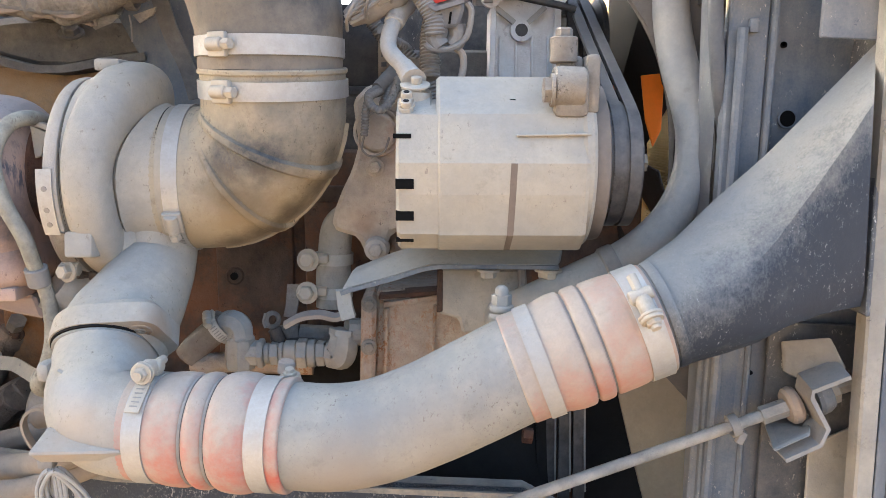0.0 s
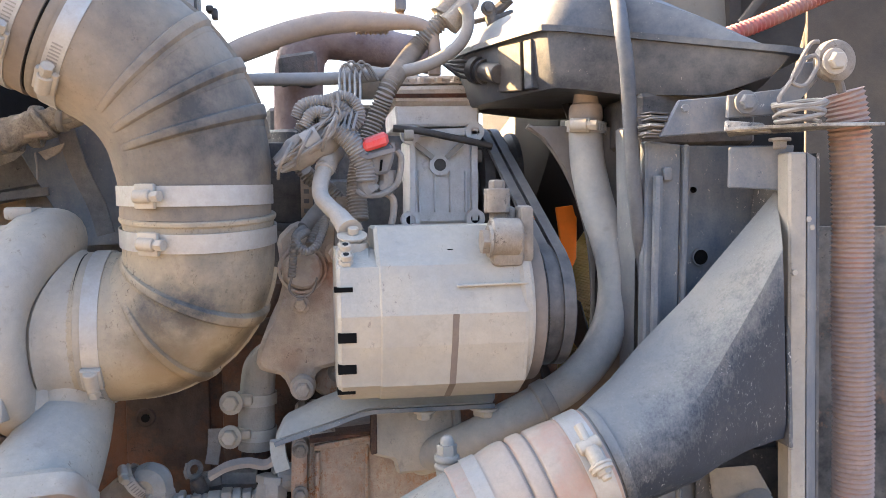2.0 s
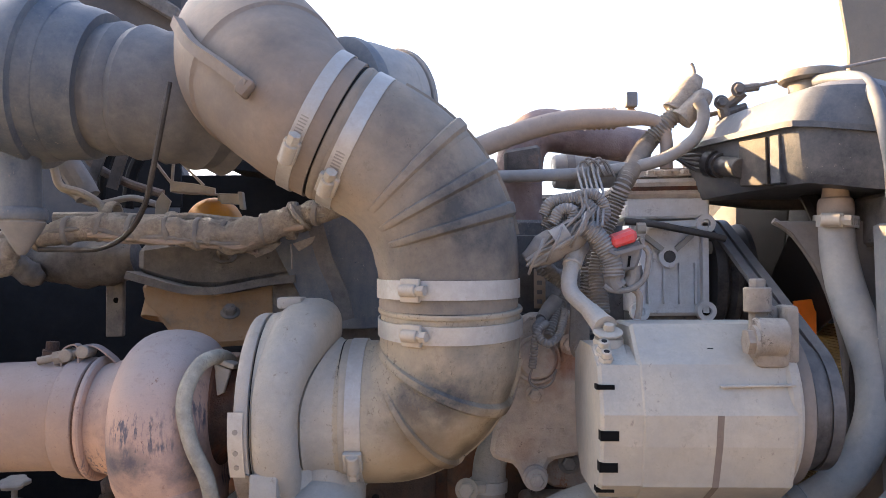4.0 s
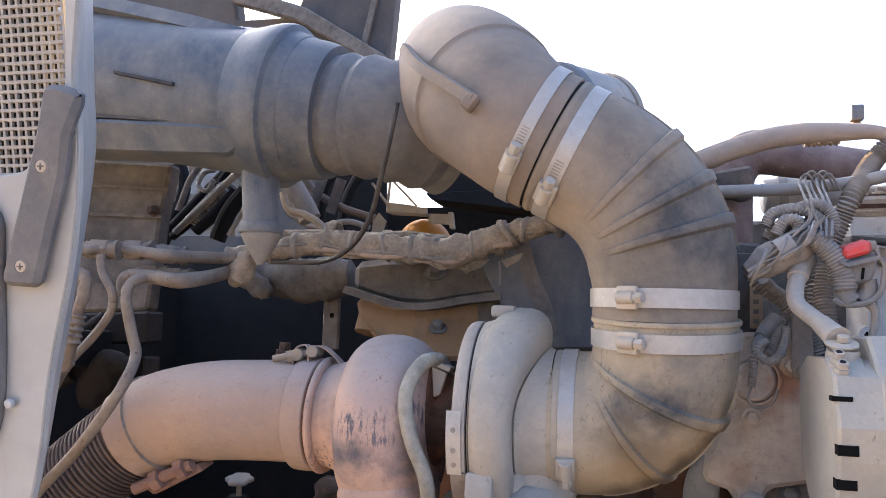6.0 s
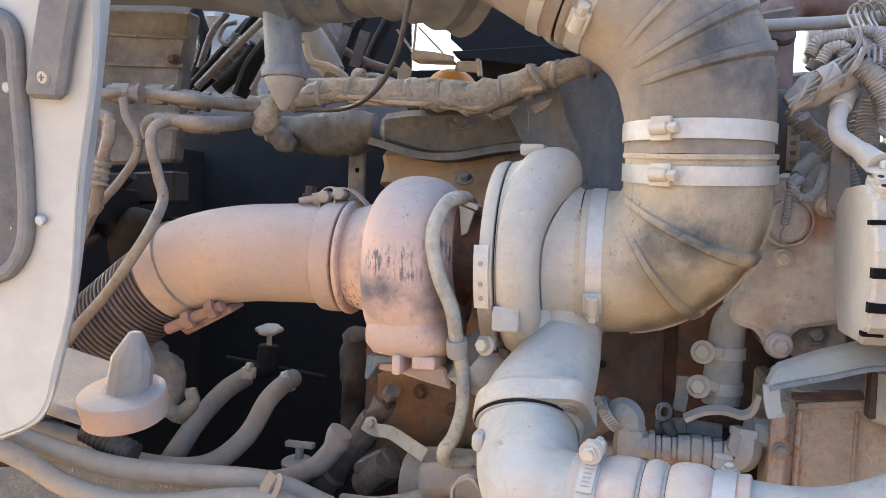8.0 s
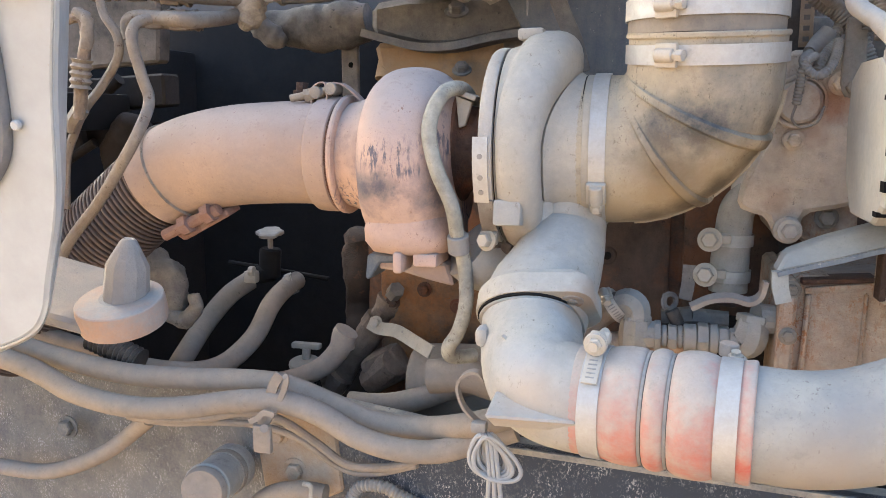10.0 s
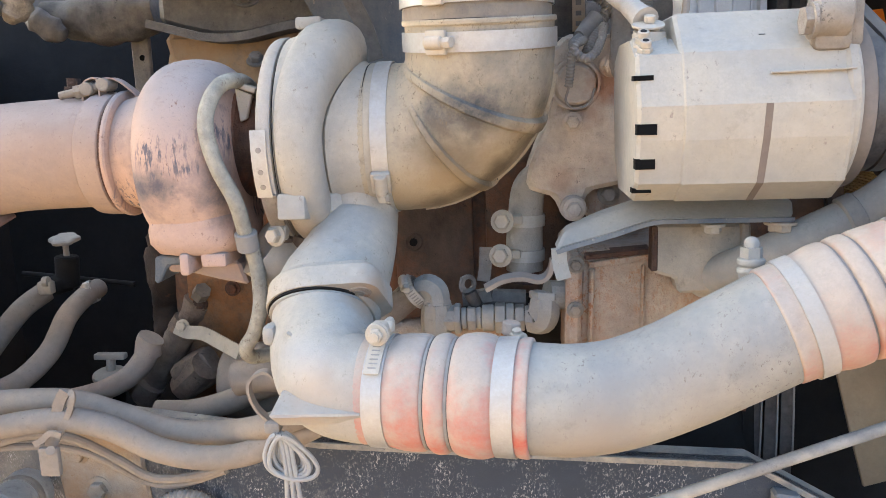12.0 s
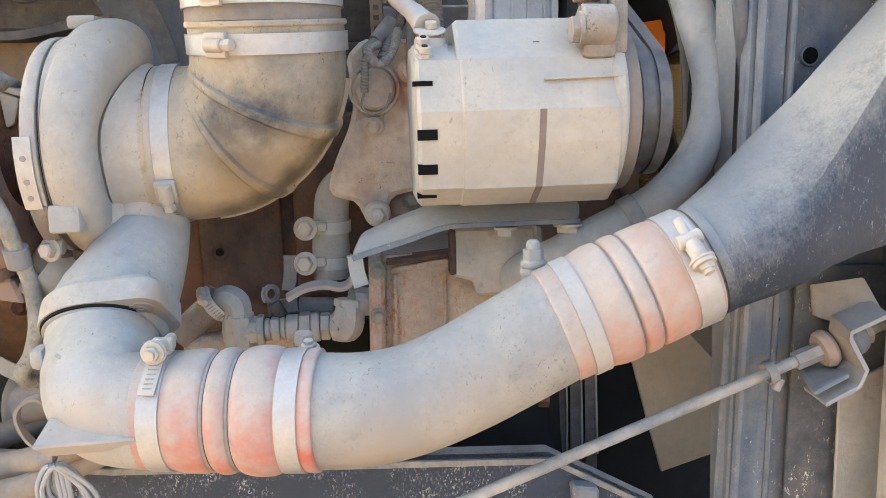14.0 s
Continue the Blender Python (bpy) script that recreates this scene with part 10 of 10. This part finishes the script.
    a, d = V((-0.684, 0.77, 0.9748)), V((-0.694, 0.86, 0.9669))
    ax = (d - a).normalized()
    part("barrel", lathe(rounded([(0.004, 0.024), (0.004, 0.0265), (0.06, 0.0265), (0.065, 0.029), (0.085, 0.029), (0.09, 0.012), (0.14, 0.012)], 1), a, ax, 32), FITTING, c)
    part("ring", lathe(rounded([(0.050, 0.025), (0.050, 0.0285), (0.062, 0.0285), (0.062, 0.025)], 1), a, ax, 32, True), LUG, c)
    part("rim", lathe(rounded([(0.006, 0.025), (0.006, 0.0285), (0.012, 0.0285), (0.012, 0.025)], 1), a, ax, 32, True), FITTING, c)
    part("cap", lathe(rounded([(-0.006, 0.02), (-0.006, 0.0255), (0.006, 0.0275), (0.006, 0.02)], 1), a, ax, 32), HEATER, c, "beige worn cap")
    h = thing("frame_hose", (-0.6073, 0.82, 0.9504), "short dusty hose and wires at the frame's foot", "hose")
    part("hose", tube([(-0.6625, 0.83, 0.9183), (-0.6345, 0.83, 0.945), (-0.5974, 0.83, 0.957), (-0.562, 0.83, 0.956)], 0.012, 14), HEATER, h)
    part("conduit", ribbed([(-0.5345, 0.83, 0.9473), (-0.5193, 0.83, 0.971), (-0.4918, 0.83, 0.9749), (-0.472, 0.83, 0.967), (-0.4392, 0.83, 0.9544)], 0.008, 0.005, 0.0015, 12), CONDUIT, h)
    part("white_wire", tube([(-0.5809, 0.81, 0.9767), (-0.5713, 0.81, 0.9748), (-0.571, 0.81, 0.9589), (-0.564, 0.81, 0.9492)], 0.0028, 8), BEIGE, h)


lower_hoses()


def valves():
    ob = thing("drain_valve", (-0.7644, 1.1, 1.1694), "small dark valve with a lobed handwheel", "valve")
    c = V((-0.7561, 1.09, 1.2187))
    wheel = lathe(rounded([(0, 0.008), (0, 0.019), (0.007, 0.019), (0.007, 0.008)], 1), c, (0.05, -0.25, 1), 40)
    for v in wheel.verts:
        d = v.co - c
        an = math.atan2(d.y, d.x)
        if d.length > 0.012:
            v.co += Vector((d.x, d.y, 0)) * 0.12 * math.sin(6 * an)
    part("handwheel", wheel, HOSE_GREY, ob)
    part("stem", [cyl(c, c - V((0, 0, 0.03)), 0.004, 10)], HOSE_GREY, ob)
    part("body", [cyl((-0.7559, 1.09, 1.1986), (-0.7594, 1.09, 1.1544), 0.016, 14, bevel=0.002), cyl((-0.7748, 1.08, 1.1579), (-0.7541, 1.09, 1.163), 0.014, 12), cyl((-0.8434, 1.12, 1.1682), (-0.6767, 1.12, 1.15), 0.004, 10)], DARK, ob)
    ob = thing("drain_valve", (-0.6737, 1.02, 1.0423), "grey drain cock with a flat tee handle", "valve")
    part("tee_handle", [box((-0.6648, 1.01, 1.0784), (0.042, 0.012, 0.008), 0.002), cyl((-0.665, 1.01, 1.0744), (-0.6663, 1.01, 1.0557), 0.006, 10)], HOSE_GREY, ob)
    part("bonnet", [lathe(rounded([(0, 0.018), (0.006, 0.022), (0.012, 0.020), (0.014, 0.006)], 1), (-0.6687, 1.01, 1.0458), (0.0, -0.2, 1), 28)], HOSE_GREY, ob)
    part("body", [cyl((-0.6734, 1.02, 1.0456), (-0.6792, 1.03, 1.0052), 0.017, 14)], DARK, ob)
    ob = thing("elbow_hose", (-0.6481, 1, 1.034), "beige elbow hose beside the drain cock", "hose")
    part("hose", tube([(-0.7283, 0.99, 1.0249), (-0.6767, 0.99, 1.0359), (-0.6339, 0.99, 1.0558), (-0.6078, 0.99, 1.083), (-0.6027, 0.99, 1.1012)], [0.012, 0.0135, 0.014, 0.0145, 0.0145], 18), HOSE, ob)
    part("end", tube([(-0.6013, 0.985, 1.0887), (-0.598, 0.985, 1.1043), (-0.5944, 0.985, 1.1107)], 0.0165, 18), HOSE, ob)
    ob = thing("ball_valve", (-0.5927, 1.03, 1.0594), "dark ball valve with a pale flat lever", "valve")
    part("body", lumpy([(-0.6423, 1.04, 1.0038), (-0.6141, 1.04, 1.047), (-0.5866, 1.04, 1.0892), (-0.5645, 1.04, 1.1182), (-0.5494, 1.04, 1.1425)], [0.015, 0.017, 0.019, 0.017, 0.02], 16, 8, 0.16, 70.0), GRIME, ob)
    part("collar", cyl((-0.6372, 1.03, 1.016), (-0.6235, 1.03, 1.0333), 0.020, 12), GRIME, ob)
    part("collar", cyl((-0.5757, 1.035, 1.1031), (-0.5652, 1.035, 1.1171), 0.021, 12), GRIME, ob)
    part("side_plug", [cyl((-0.5418, 1.02, 1.1552), (-0.5315, 1.01, 1.1654), 0.011, 6)], DARKCAST, ob)
    lv = part("lever", strip([(-0.57, 1.005, 1.1185), (-0.5507, 0.995, 1.1142), (-0.5217, 0.975, 1.1178), (-0.4913, 0.955, 1.1114), (-0.465, 0.94, 1.1039)], 0.017, 0.003, (0.25, 0.3, 1)), BEIGE, ob, "pale flat lever")
    bolt(V((-0.5585, 1, 1.121)), (0, -1, 0.2), lv, 0.006, 0.005)
    ob = thing("oil_filter_head", (-0.5256, 1, 1.0486), "dark cast filter head with a grey rounded can", "filter")
    part("head", [box((-0.5518, 1.03, 1.0533), (0.06, 0.06, 0.05), 0.012, turned(0, -30, 0)), cyl((-0.5738, 1.02, 1.0312), (-0.5326, 1, 1.0678), 0.02, 12)], GRIME, ob)
    part("can", lathe(rounded([(0, 0.02), (0.004, 0.042), (0.02, 0.05), (0.14, 0.05)], 2), (-0.5082, 0.99, 1.049), (1, 0.05, 0.02), 32), HEATER, ob)
    part("pipe", tube([(-0.5702, 0.93, 1.0325), (-0.5249, 0.93, 1.0338), (-0.4802, 0.93, 1.0454), (-0.4362, 0.93, 1.0639), (-0.4006, 0.93, 1.0752)], 0.0145, 16), HEATER, ob)
    ob = thing("grey_hose_end", (-0.4859, 0.9, 1.1313), "dark hoses passing under the elbow", "hose")
    part("hose", tube([(-0.4489, 0.88, 1.093), (-0.4083, 0.88, 1.0985), (-0.3689, 0.88, 1.0906)], 0.02, 16), HEATER, ob)


valves()
